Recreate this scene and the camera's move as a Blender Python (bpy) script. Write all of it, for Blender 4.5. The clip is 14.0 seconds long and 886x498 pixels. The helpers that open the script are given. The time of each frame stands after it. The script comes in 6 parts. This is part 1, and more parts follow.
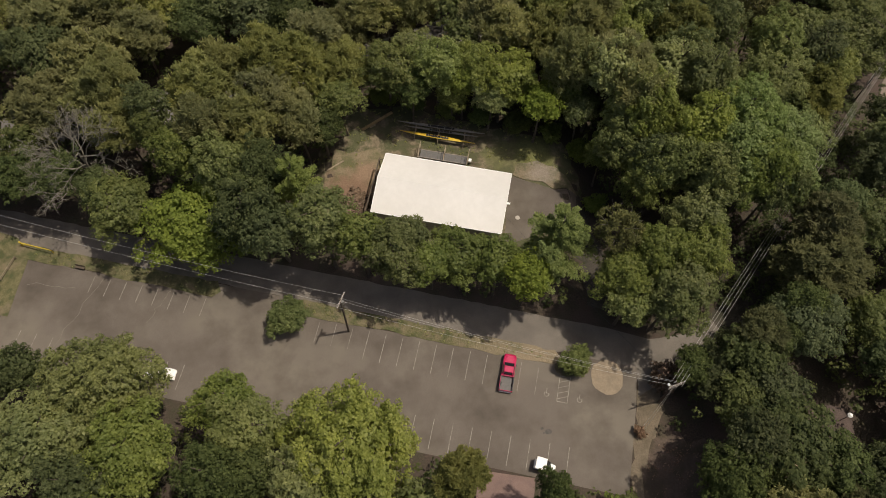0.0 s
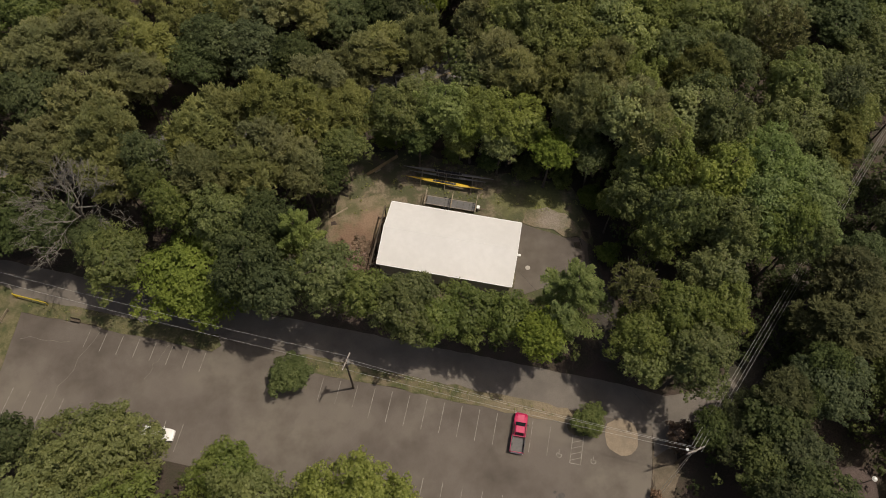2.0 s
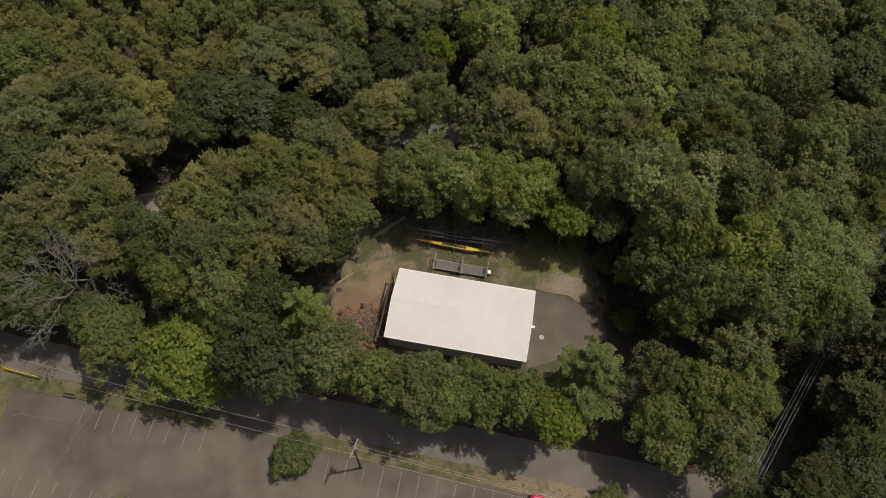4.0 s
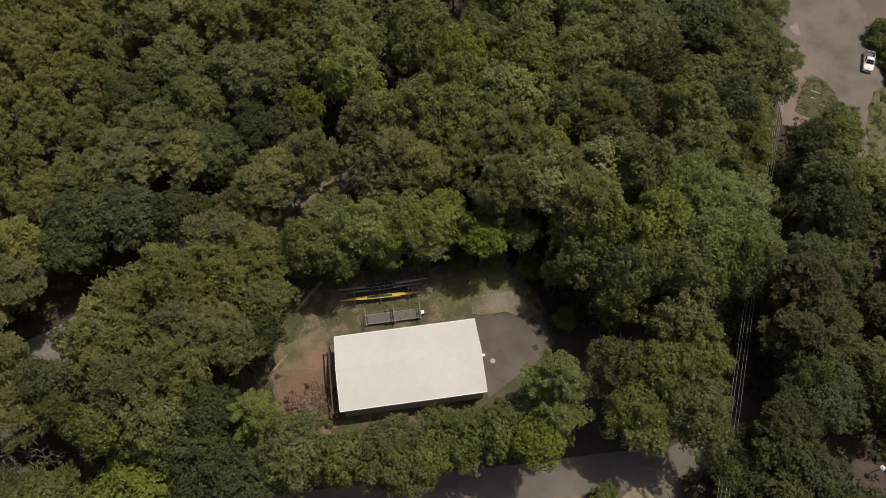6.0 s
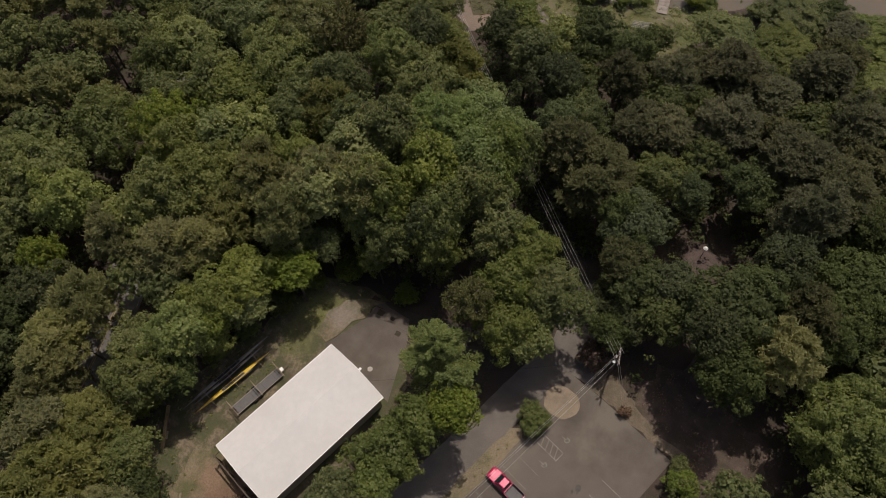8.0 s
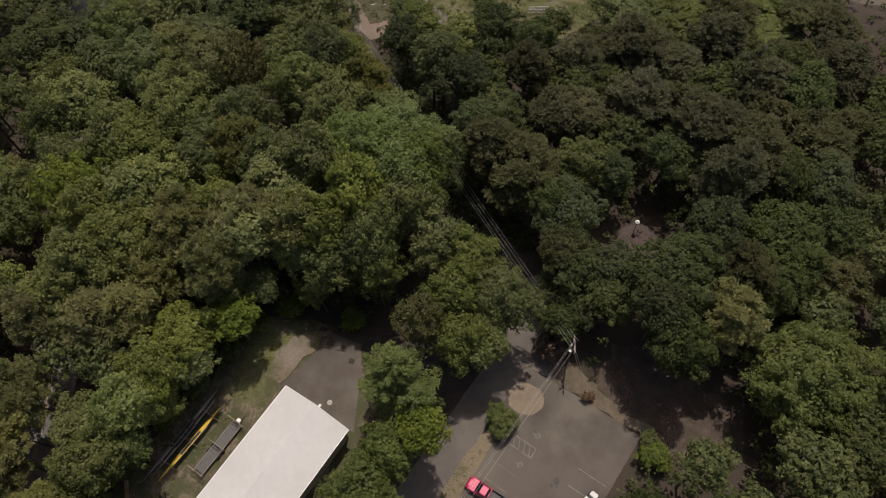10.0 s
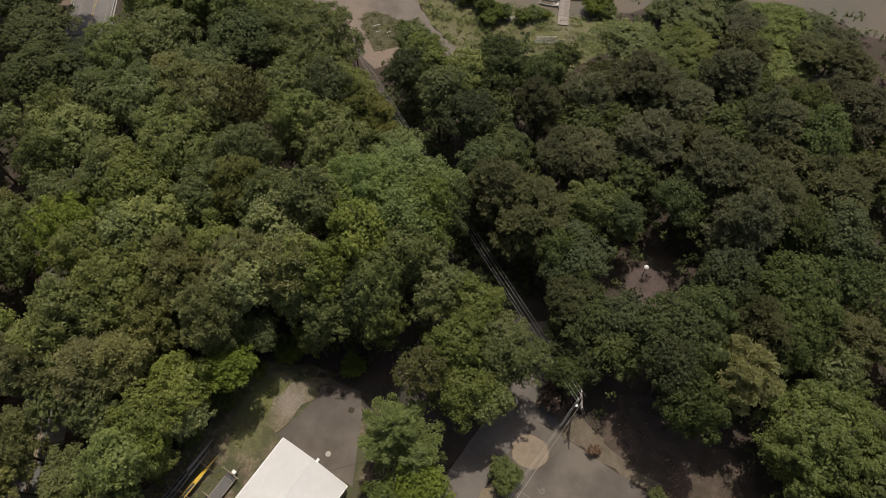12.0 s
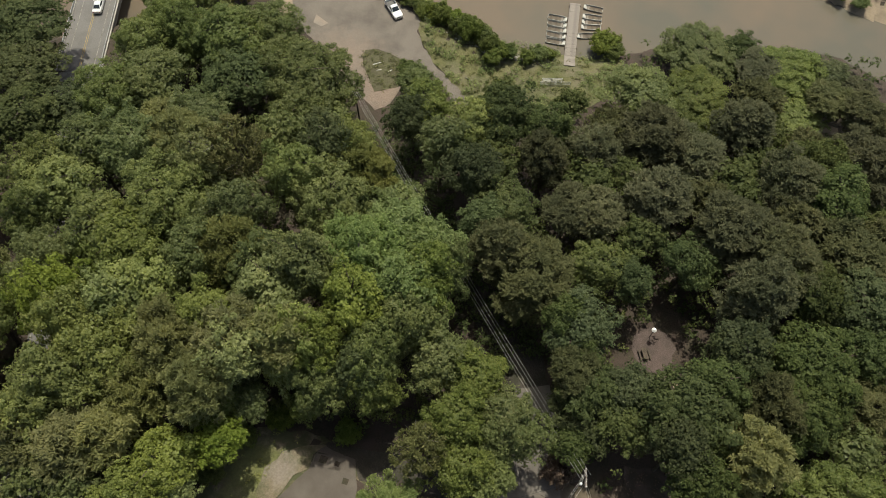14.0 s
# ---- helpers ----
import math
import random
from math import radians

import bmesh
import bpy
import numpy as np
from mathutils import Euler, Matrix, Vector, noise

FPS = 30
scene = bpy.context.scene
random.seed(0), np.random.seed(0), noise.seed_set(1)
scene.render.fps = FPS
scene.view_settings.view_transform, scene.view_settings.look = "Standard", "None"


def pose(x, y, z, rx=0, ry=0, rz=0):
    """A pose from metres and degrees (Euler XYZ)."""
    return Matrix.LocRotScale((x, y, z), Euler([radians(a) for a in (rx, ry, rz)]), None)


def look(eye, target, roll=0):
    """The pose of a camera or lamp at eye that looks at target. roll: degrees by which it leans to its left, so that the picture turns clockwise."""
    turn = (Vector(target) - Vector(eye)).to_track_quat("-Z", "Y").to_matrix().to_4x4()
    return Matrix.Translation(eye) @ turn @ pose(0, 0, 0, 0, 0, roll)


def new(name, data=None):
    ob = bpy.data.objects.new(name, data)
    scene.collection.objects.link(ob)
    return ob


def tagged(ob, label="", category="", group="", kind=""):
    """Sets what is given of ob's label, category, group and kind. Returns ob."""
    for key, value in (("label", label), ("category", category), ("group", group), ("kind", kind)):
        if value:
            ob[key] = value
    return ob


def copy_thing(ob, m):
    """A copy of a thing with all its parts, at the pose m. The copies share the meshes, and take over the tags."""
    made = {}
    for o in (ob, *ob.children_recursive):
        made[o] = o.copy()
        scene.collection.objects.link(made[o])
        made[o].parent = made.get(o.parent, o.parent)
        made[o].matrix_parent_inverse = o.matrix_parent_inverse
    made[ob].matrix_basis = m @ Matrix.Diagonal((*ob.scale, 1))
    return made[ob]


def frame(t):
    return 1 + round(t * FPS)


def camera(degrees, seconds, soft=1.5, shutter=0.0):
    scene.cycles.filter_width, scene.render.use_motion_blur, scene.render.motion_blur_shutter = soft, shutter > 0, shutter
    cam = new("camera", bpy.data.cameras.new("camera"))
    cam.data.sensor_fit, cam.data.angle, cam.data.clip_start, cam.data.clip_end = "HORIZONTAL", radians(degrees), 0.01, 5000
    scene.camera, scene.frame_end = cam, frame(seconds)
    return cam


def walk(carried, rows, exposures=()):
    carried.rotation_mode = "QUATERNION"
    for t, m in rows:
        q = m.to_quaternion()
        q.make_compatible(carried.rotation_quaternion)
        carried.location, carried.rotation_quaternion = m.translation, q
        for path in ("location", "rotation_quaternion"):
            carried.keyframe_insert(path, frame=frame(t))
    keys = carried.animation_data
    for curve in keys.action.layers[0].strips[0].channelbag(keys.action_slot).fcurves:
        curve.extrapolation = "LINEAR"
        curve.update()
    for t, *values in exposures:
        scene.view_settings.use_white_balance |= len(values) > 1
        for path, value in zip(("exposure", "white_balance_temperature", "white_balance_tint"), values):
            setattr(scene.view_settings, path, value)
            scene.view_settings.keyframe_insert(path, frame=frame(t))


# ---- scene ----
cam = camera(62.1, 14.0, soft=0.95)
PATH = [
    (0, (-0.303, 0.405, 106.737), (-0.137, 1.296, 104.954), 1.72),
    (0.5, (-0.350, 2.285, 106.713), (-0.182, 3.178, 104.931), 1.83),
    (1, (-0.416, 4.250, 106.691), (-0.246, 5.146, 104.910), 1.94),
    (1.5, (-0.488, 6.381, 106.661), (-0.316, 7.280, 104.882), 1.97),
    (2, (-0.516, 8.665, 106.631), (-0.343, 9.568, 104.854), 1.97),
    (2.5, (-0.439, 11.063, 106.606), (-0.266, 11.968, 104.831), 1.93),
    (3, (-0.317, 13.553, 106.580), (-0.146, 14.464, 104.808), 1.93),
    (5.5, (-1.924, 26.097, 107.321), (-1.639, 26.997, 105.558), 2.31),
    (6, (-2.721, 26.894, 107.308), (-2.263, 27.727, 105.548), 1.18),
    (6.5, (-3.533, 27.569, 107.265), (-2.932, 28.306, 105.506), -0.09),
    (7, (-3.996, 28.039, 107.179), (-3.287, 28.675, 105.421), -0.97),
    (7.5, (-4.314, 28.358, 107.065), (-3.532, 28.900, 105.305), -1.82),
    (8, (-4.575, 28.612, 106.942), (-3.737, 29.060, 105.182), -2.68),
    (9.3, (-3.482, 29.683, 106.996), (-2.596, 29.982, 105.228), -3.17),
    (10.5, (-0.165, 31.252, 107.317), (0.720, 31.518, 105.543), -2.51),
    (11, (1.512, 31.995, 107.427), (2.394, 32.265, 105.653), -2.26),
    (11.5, (3.358, 32.710, 107.534), (4.241, 32.978, 105.759), -1.98),
    (12, (5.407, 33.383, 107.634), (6.292, 33.649, 105.860), -1.61),
    (12.5, (7.627, 34.085, 107.718), (8.512, 34.349, 105.944), -1.40),
    (13, (10.036, 34.798, 107.780), (10.921, 35.060, 106.005), -1.25),
    (13.5, (12.543, 35.514, 107.832), (13.428, 35.777, 106.058), -1.08),
    (14, (15.043, 36.202, 107.890), (15.929, 36.467, 106.116), -0.84),
]
walk(cam, [(t, look(eye, target, roll)) for t, eye, target, roll in PATH], ((0.0, -0.19, 7130, 11), (3.0, -0.43, 6980, 12), (6.0, -0.46, 6880, 14), (8.0, -0.58, 6780, 16), (11.0, -0.5, 6720, 14), (12.5, -0.2, 6720, 9), (14.0, 0.09, 6740, 2)))

# world, sun
SUN_AZ, SUN_EL = radians(88), radians(69)          # from the east, high
world = bpy.data.worlds.new("sky")
scene.world = world
world.use_nodes = True
wn = world.node_tree.nodes
sky = wn.new("ShaderNodeTexSky")
sky.sky_type, sky.sun_disc = "NISHITA", False
sky.air_density, sky.dust_density = 0.8, 4.0      # hazy summer air
sky.sun_elevation, sky.sun_rotation = SUN_EL, SUN_AZ
world.node_tree.links.new(sky.outputs[0], wn["Background"].inputs[0])
wn["Background"].inputs[1].default_value = 0.115
sun = new("sun", bpy.data.lights.new("sun", "SUN"))
sun.data.energy, sun.data.angle, sun.data.color = 3.75, radians(0.53), (1.0, 0.95, 0.86)
SUN_DIR = Vector((math.sin(SUN_AZ) * math.cos(SUN_EL), math.cos(SUN_AZ) * math.cos(SUN_EL), math.sin(SUN_EL)))
sun.matrix_world = look(SUN_DIR * 300, (0, 0, 0))

# ---------------------------------------------------------------- materials


def shader(name):
    m = bpy.data.materials.new(name)
    m.use_nodes = True
    return m, m.node_tree.nodes, m.node_tree.links, m.node_tree.nodes["Principled BSDF"]


def rgba(c):
    return (*c, 1.0)


def blend(nodes, links, fac, a, b, mode="MIX"):
    n = nodes.new("ShaderNodeMix")
    n.data_type, n.blend_type = "RGBA", mode
    for socket, value in ((n.inputs[0], fac), (n.inputs[6], a), (n.inputs[7], b)):
        if isinstance(value, (tuple, float, int)):
            socket.default_value = value if not isinstance(value, tuple) else rgba(value)
        else:
            links.new(value, socket)
    return n.outputs[2]


def grain(nodes, links, coords, scale, detail=4.0, lo=0.35, hi=0.65, rough=0.55):
    n = nodes.new("ShaderNodeTexNoise")
    n.inputs["Scale"].default_value, n.inputs["Detail"].default_value, n.inputs["Roughness"].default_value = scale, detail, rough
    links.new(coords, n.inputs["Vector"])
    r = nodes.new("ShaderNodeMapRange")
    r.inputs[1].default_value, r.inputs[2].default_value = lo, hi
    links.new(n.outputs[0], r.inputs[0])
    return r.outputs[0]


def surface(name, base, fine, stain, fine_scale=8.0, stain_scale=0.25, stain_hi=0.7, rough=0.85, bump=0.3, metal=0.0, local=False, patch=None, patch_scale=0.07, spots=()):
    """A ground or building surface: a base colour, a fine grain and large stains, at real size."""
    m, nodes, links, p = shader(name)
    if local:
        coords = nodes.new("ShaderNodeTexCoord").outputs["Object"]
    else:
        coords = nodes.new("ShaderNodeNewGeometry").outputs["Position"]
    f = grain(nodes, links, coords, fine_scale)
    s = grain(nodes, links, coords, stain_scale, 6.0, 0.42, stain_hi, 0.6)
    colour = blend(nodes, links, f, base, fine)
    if patch:
        g = grain(nodes, links, coords, patch_scale, 3.0, 0.46, 0.6)
        colour = blend(nodes, links, g, colour, patch)
    colour = blend(nodes, links, s, colour, stain)
    for x, y, radius, soft, ragged, tone in spots:
        # a worn patch with ragged, soft edges
        flat = nodes.new("ShaderNodeVectorMath")
        flat.operation = "MULTIPLY"
        flat.inputs[1].default_value = (1, 1, 0)
        links.new(coords, flat.inputs[0])
        far = nodes.new("ShaderNodeVectorMath")
        far.operation = "DISTANCE"
        far.inputs[1].default_value = (x, y, 0)
        links.new(flat.outputs[0], far.inputs[0])
        add = nodes.new("ShaderNodeMath")
        add.operation = "MULTIPLY_ADD"
        add.inputs[1].default_value = ragged
        links.new(grain(nodes, links, coords, 0.55, 5.0, 0.25, 0.75, 0.65), add.inputs[0])
        links.new(far.outputs["Value"], add.inputs[2])
        reach = nodes.new("ShaderNodeMapRange")
        reach.interpolation_type = "SMOOTHSTEP"
        reach.inputs[1].default_value, reach.inputs[2].default_value = radius + ragged * 0.5 + soft, radius + ragged * 0.5 - soft
        links.new(add.outputs[0], reach.inputs[0])
        pale = tuple(c * 1.3 for c in tone)
        colour = blend(nodes, links, reach.outputs[0], colour, blend(nodes, links, f, tone, pale))
    links.new(colour, p.inputs["Base Color"])
    p.inputs["Roughness"].default_value, p.inputs["Metallic"].default_value = rough, metal
    b = nodes.new("ShaderNodeBump")
    b.inputs["Strength"].default_value, b.inputs["Distance"].default_value = bump, 0.05
    links.new(f, b.inputs["Height"])
    links.new(b.outputs[0], p.inputs["Normal"])
    return m


def paint(name, base, rough=0.4, metal=0.0, wear=0.12, coat=0.0):
    m, nodes, links, p = shader(name)
    coords = nodes.new("ShaderNodeTexCoord").outputs["Object"]
    f = grain(nodes, links, coords, 3.0, 5.0)
    links.new(blend(nodes, links, f, base, tuple(c * (1 - wear) for c in base)), p.inputs["Base Color"])
    p.inputs["Roughness"].default_value, p.inputs["Metallic"].default_value, p.inputs["Coat Weight"].default_value = rough, metal, coat
    return m


def leaf(name, dark, mid, light, hue_shift=0.03, soft=0.5, rough=0.65, vary=0.2):
    """Leaves: every leaf cluster and every tree a little different, some light passing through."""
    m, nodes, links, p = shader(name)
    geo = nodes.new("ShaderNodeNewGeometry")
    info = nodes.new("ShaderNodeObjectInfo")
    ramp = nodes.new("ShaderNodeValToRGB")
    ramp.color_ramp.elements[0].color, ramp.color_ramp.elements[1].color = rgba(dark), rgba(light)
    ramp.color_ramp.elements.new(0.5).color = rgba(mid)
    links.new(geo.outputs["Random Per Island"], ramp.inputs[0])
    hsv = nodes.new("ShaderNodeHueSaturation")
    for socket, lo, hi, source in (("Hue", 0.5 - hue_shift, 0.5 + hue_shift * 0.4, info.outputs["Random"]), ("Value", 0.98 - vary, 1.0 + vary, None), ("Saturation", 1.0 - vary, 1.0 + vary * 0.5, None)):
        r = nodes.new("ShaderNodeMapRange")
        r.inputs[3].default_value, r.inputs[4].default_value = lo, hi
        if source is None:
            w = nodes.new("ShaderNodeTexWhiteNoise")
            w.noise_dimensions = "1D"
            add = nodes.new("ShaderNodeMath")
            add.inputs[1].default_value = hi * 3
            links.new(info.outputs["Random"], add.inputs[0])
            links.new(add.outputs[0], w.inputs["W"])
            source = w.outputs["Value"]
        links.new(source, r.inputs[0])
        links.new(r.outputs[0], hsv.inputs[socket])
    links.new(ramp.outputs[0], hsv.inputs["Color"])
    tint = blend(nodes, links, grain(nodes, links, nodes.new("ShaderNodeTexCoord").outputs["Object"], 0.55, 2.0, 0.35, 0.65), (1.2, 1.22, 1.18), (1.52, 1.5, 1.44))
    broad = blend(nodes, links, grain(nodes, links, nodes.new("ShaderNodeNewGeometry").outputs["Position"], 0.11, 2.0, 0.38, 0.62), (0.88, 0.9, 0.88), (1.14, 1.11, 1.08))
    tint = blend(nodes, links, 1.0, tint, broad, "MULTIPLY")
    colour = blend(nodes, links, 1.0, hsv.outputs[0], tint, "MULTIPLY")
    links.new(colour, p.inputs["Base Color"])
    p.inputs["Roughness"].default_value, p.inputs["Specular IOR Level"].default_value = rough, 0.25
    t = nodes.new("ShaderNodeBsdfTranslucent")
    links.new(colour, t.inputs[0])
    mix = nodes.new("ShaderNodeMixShader")
    mix.inputs[0].default_value = soft
    links.new(p.outputs[0], mix.inputs[1])
    links.new(t.outputs[0], mix.inputs[2])
    links.new(mix.outputs[0], nodes["Material Output"].inputs[0])
    return m


FOREST_FLOOR = surface("forest floor", (0.042, 0.031, 0.023), (0.08, 0.058, 0.043), (0.04, 0.04, 0.02), 4.0, 0.35, 0.75, 0.95, 0.6, patch=(0.065, 0.045, 0.036), patch_scale=0.25)
ASPHALT = surface("weathered asphalt", (0.115, 0.096, 0.08), (0.143, 0.122, 0.103), (0.073, 0.059, 0.047), 14.0, 0.12, 0.72, 0.9, 0.25, patch=(0.155, 0.134, 0.109))
ROAD = surface("road asphalt", (0.142, 0.124, 0.105), (0.178, 0.156, 0.134), (0.1, 0.088, 0.075), 14.0, 0.2, 0.75, 0.9, 0.25)
HIGHWAY = surface("dark road asphalt", (0.15, 0.14, 0.13), (0.19, 0.18, 0.165), (0.12, 0.11, 0.1), 14.0, 0.2, 0.75, 0.9, 0.25)
GRASS = surface("dry grass", (0.105, 0.098, 0.042), (0.16, 0.14, 0.075), (0.066, 0.074, 0.028), 5.0, 0.6, 0.62, 0.95, 0.8, patch=(0.16, 0.13, 0.08), patch_scale=0.22,
                spots=((14.6, 36.3, 3.2, 3.0, 4.0, (0.17, 0.138, 0.088)), (21.5, 33.5, 4.2, 2.0, 4.0, (0.19, 0.152, 0.1))))
MEADOW = surface("river bank grass", (0.1, 0.1, 0.036), (0.145, 0.136, 0.058), (0.165, 0.142, 0.088), 3.0, 0.4, 0.7, 0.95, 0.8, patch=(0.078, 0.094, 0.028), patch_scale=0.2)
ISLAND = surface("brown island grass", (0.07, 0.064, 0.034), (0.1, 0.088, 0.05), (0.1, 0.1, 0.045), 4.0, 0.5, 0.75, 0.95, 0.8)
TURNING = surface("grey river gravel", (0.16, 0.136, 0.112), (0.195, 0.167, 0.138), (0.115, 0.097, 0.08), 9.0, 0.2, 0.72, 0.95, 0.6, spots=((107, 84, 5.5, 5.0, 6.0, (0.195, 0.152, 0.118)), (101, 73.5, 4.0, 4.0, 5.0, (0.2, 0.15, 0.115))))
SAND_SPOT = surface("sand on asphalt", (0.235, 0.185, 0.13), (0.285, 0.23, 0.165), (0.19, 0.152, 0.112), 7.0, 0.9, 0.75, 0.95, 0.4)
GRAVEL = surface("pale gravel", (0.25, 0.215, 0.18), (0.32, 0.28, 0.24), (0.18, 0.155, 0.13), 9.0, 0.18, 0.75, 0.95, 0.6, patch=(0.29, 0.23, 0.17))
SAND = surface("packed sand", (0.28, 0.215, 0.145), (0.34, 0.27, 0.19), (0.2, 0.16, 0.11), 9.0, 0.6, 0.8, 0.95, 0.4)
DIRT = surface("red clay dirt", (0.165, 0.13, 0.082), (0.23, 0.185, 0.12), (0.1, 0.1, 0.045), 3.5, 0.35, 0.6, 0.95, 0.6, spots=((-3.6, 64.2, 4.6, 2.4, 4.0, (0.155, 0.098, 0.064)), (-0.8, 68.4, 1.6, 1.6, 3.0, (0.2, 0.135, 0.09))))
PAD_GROUND = surface("bare yard ground", (0.125, 0.1, 0.063), (0.215, 0.175, 0.118), (0.075, 0.078, 0.036), 2.6, 0.45, 0.56, 0.95, 0.8, patch=(0.092, 0.075, 0.047), patch_scale=0.3, spots=((27.0, 67.8, 3.6, 1.6, 3.0, (0.118, 0.12, 0.044)), (21.5, 68.6, 2.4, 1.6, 3.0, (0.11, 0.108, 0.046))))
YARD_GRAVEL = surface("pale yard gravel", (0.15, 0.12, 0.076), (0.21, 0.17, 0.112), (0.085, 0.088, 0.04), 3.5, 0.35, 0.58, 0.95, 0.6, spots=((28.6, 66.6, 1.6, 1.4, 3.0, (0.09, 0.095, 0.04)), (27.8, 64.0, 2.2, 2.0, 3.4, (0.2, 0.168, 0.134))))
MUD = surface("reddish earth", (0.09, 0.065, 0.057), (0.12, 0.088, 0.077), (0.066, 0.05, 0.043), 6.0, 0.5, 0.75, 0.95, 0.5)
WOODLAND = surface("trodden woodland earth", (0.088, 0.063, 0.049), (0.125, 0.092, 0.072), (0.06, 0.045, 0.034), 4.0, 0.5, 0.72, 0.95, 0.6, patch=(0.07, 0.055, 0.036), patch_scale=0.35, spots=((27.2, 4.4, 1.2, 1.0, 2.2, (0.19, 0.145, 0.098)),))
CLAY = surface("dry clay earth", (0.135, 0.105, 0.073), (0.185, 0.148, 0.105), (0.09, 0.075, 0.05), 4.0, 0.5, 0.7, 0.95, 0.5)
# ground of drive and track: tree shade is put into this dark colour
SHADE_TRACK = surface("shade-darkened track ground", (0.05, 0.042, 0.034), (0.08, 0.068, 0.055), (0.035, 0.035, 0.02), 5.0, 0.4, 0.7, 0.95, 0.6)
CONCRETE = surface("pale concrete", (0.42, 0.39, 0.34), (0.5, 0.46, 0.41), (0.32, 0.29, 0.25), 10.0, 0.7, 0.75, 0.85, 0.2)
LINE_PAINT = surface("worn white paint", (0.23, 0.21, 0.18), (0.3, 0.28, 0.245), (0.13, 0.113, 0.095), 3.0, 1.3, 0.64, 0.8, 0.1)
YELLOW_LINE = surface("worn yellow paint", (0.34, 0.24, 0.08), (0.4, 0.29, 0.11), (0.2, 0.16, 0.1), 3.0, 0.8, 0.7, 0.8, 0.1)
ROOF_WHITE = surface("white roof sheet", (0.6, 0.588, 0.562), (0.635, 0.622, 0.596), (0.55, 0.538, 0.512), 1.2, 0.16, 0.85, 0.5, 0.03)
ROOF_BROWN = surface("brown shingles", (0.175, 0.115, 0.098), (0.205, 0.138, 0.118), (0.14, 0.095, 0.082), 7.0, 0.5, 0.75, 0.9, 0.4)
WALL_METAL = surface("beige wall sheet", (0.42, 0.38, 0.31), (0.47, 0.43, 0.36), (0.34, 0.3, 0.24), 3.0, 0.4, 0.8, 0.6, 0.1)
WOOD = surface("weathered timber", (0.26, 0.21, 0.14), (0.34, 0.28, 0.2), (0.13, 0.1, 0.07), 6.0, 0.9, 0.75, 0.85, 0.3, local=True)
WOOD_PALE = surface("grey dock boards", (0.24, 0.207, 0.175), (0.3, 0.26, 0.222), (0.175, 0.15, 0.126), 6.0, 0.9, 0.75, 0.85, 0.3, local=True)
WOOD_TAN = surface("yellow-brown timber", (0.33, 0.235, 0.11), (0.4, 0.29, 0.15), (0.2, 0.14, 0.07), 6.0, 0.9, 0.75, 0.85, 0.3, local=True)
WOOD_DARK = surface("dark creosote timber", (0.075, 0.055, 0.04), (0.11, 0.085, 0.06), (0.05, 0.04, 0.03), 6.0, 0.9, 0.75, 0.85, 0.3, local=True)
BARK = surface("tree bark", (0.09, 0.07, 0.05), (0.15, 0.12, 0.09), (0.06, 0.05, 0.04), 5.0, 0.8, 0.75, 0.95, 0.6)
BARK_GREY = surface("bare grey wood", (0.17, 0.155, 0.125), (0.225, 0.205, 0.17), (0.12, 0.105, 0.085), 5.0, 0.8, 0.75, 0.95, 0.4)
STEEL = paint("galvanised steel", (0.5, 0.5, 0.48), 0.4, 0.8, 0.2)
ALUMINIUM = paint("dull aluminium", (0.42, 0.41, 0.37), 0.5, 0.3, 0.4)
WIRE = paint("bare aluminium cable", (0.62, 0.61, 0.57), 0.45, 0.4, 0.1)
RED_PAINT = paint("red car paint", (0.46, 0.008, 0.075), 0.3, 0.1, 0.1, 0.6)
WHITE_PAINT = paint("white car paint", (0.78, 0.77, 0.74), 0.35, 0.0, 0.06, 0.5)
BLACK_PLASTIC = paint("black plastic", (0.025, 0.025, 0.027), 0.5)
GREY_LINER = paint("grey bed liner", (0.13, 0.125, 0.12), 0.7, 0.0, 0.2)
RUBBER = paint("tyre rubber", (0.02, 0.02, 0.02), 0.85)
GLASS_DARK = paint("dark car glass", (0.02, 0.025, 0.028), 0.06, 0.0, 0.0, 0.8)
CHROME = paint("bright metal", (0.7, 0.7, 0.7), 0.2, 1.0, 0.05)
LAMP_RED = paint("red lens", (0.4, 0.01, 0.01), 0.2)
LAMP_CLEAR = paint("clear lens", (0.7, 0.7, 0.68), 0.1)
YELLOW_HULL = paint("yellow gelcoat", (0.7, 0.47, 0.04), 0.35, 0.0, 0.2, 0.4)
GREY_HULL = paint("grey gelcoat", (0.22, 0.21, 0.19), 0.4, 0.0, 0.2, 0.3)
YELLOW_GATE = paint("yellow gate paint", (0.6, 0.45, 0.04), 0.5, 0.0, 0.2)
WHITE_PVC = paint("white painted wood", (0.7, 0.68, 0.62), 0.6, 0.0, 0.25)
ENAMEL = paint("white enamel", (0.85, 0.85, 0.83), 0.35, 0.0, 0.05)

m, nodes, links, p = shader("silty river water")
WATER = m
coords = nodes.new("ShaderNodeNewGeometry").outputs["Position"]
murk = grain(nodes, links, coords, 0.045, 3.0, 0.4, 0.65)
links.new(blend(nodes, links, murk, (0.16, 0.125, 0.09), (0.12, 0.11, 0.085)), p.inputs["Base Color"])
p.inputs["Roughness"].default_value, p.inputs["IOR"].default_value = 0.12, 1.33
ripple = nodes.new("ShaderNodeBump")
ripple.inputs["Strength"].default_value, ripple.inputs["Distance"].default_value = 0.12, 0.05
links.new(grain(nodes, links, coords, 1.6, 3.0, 0.2, 0.8), ripple.inputs["Height"])
links.new(ripple.outputs[0], p.inputs["Normal"])

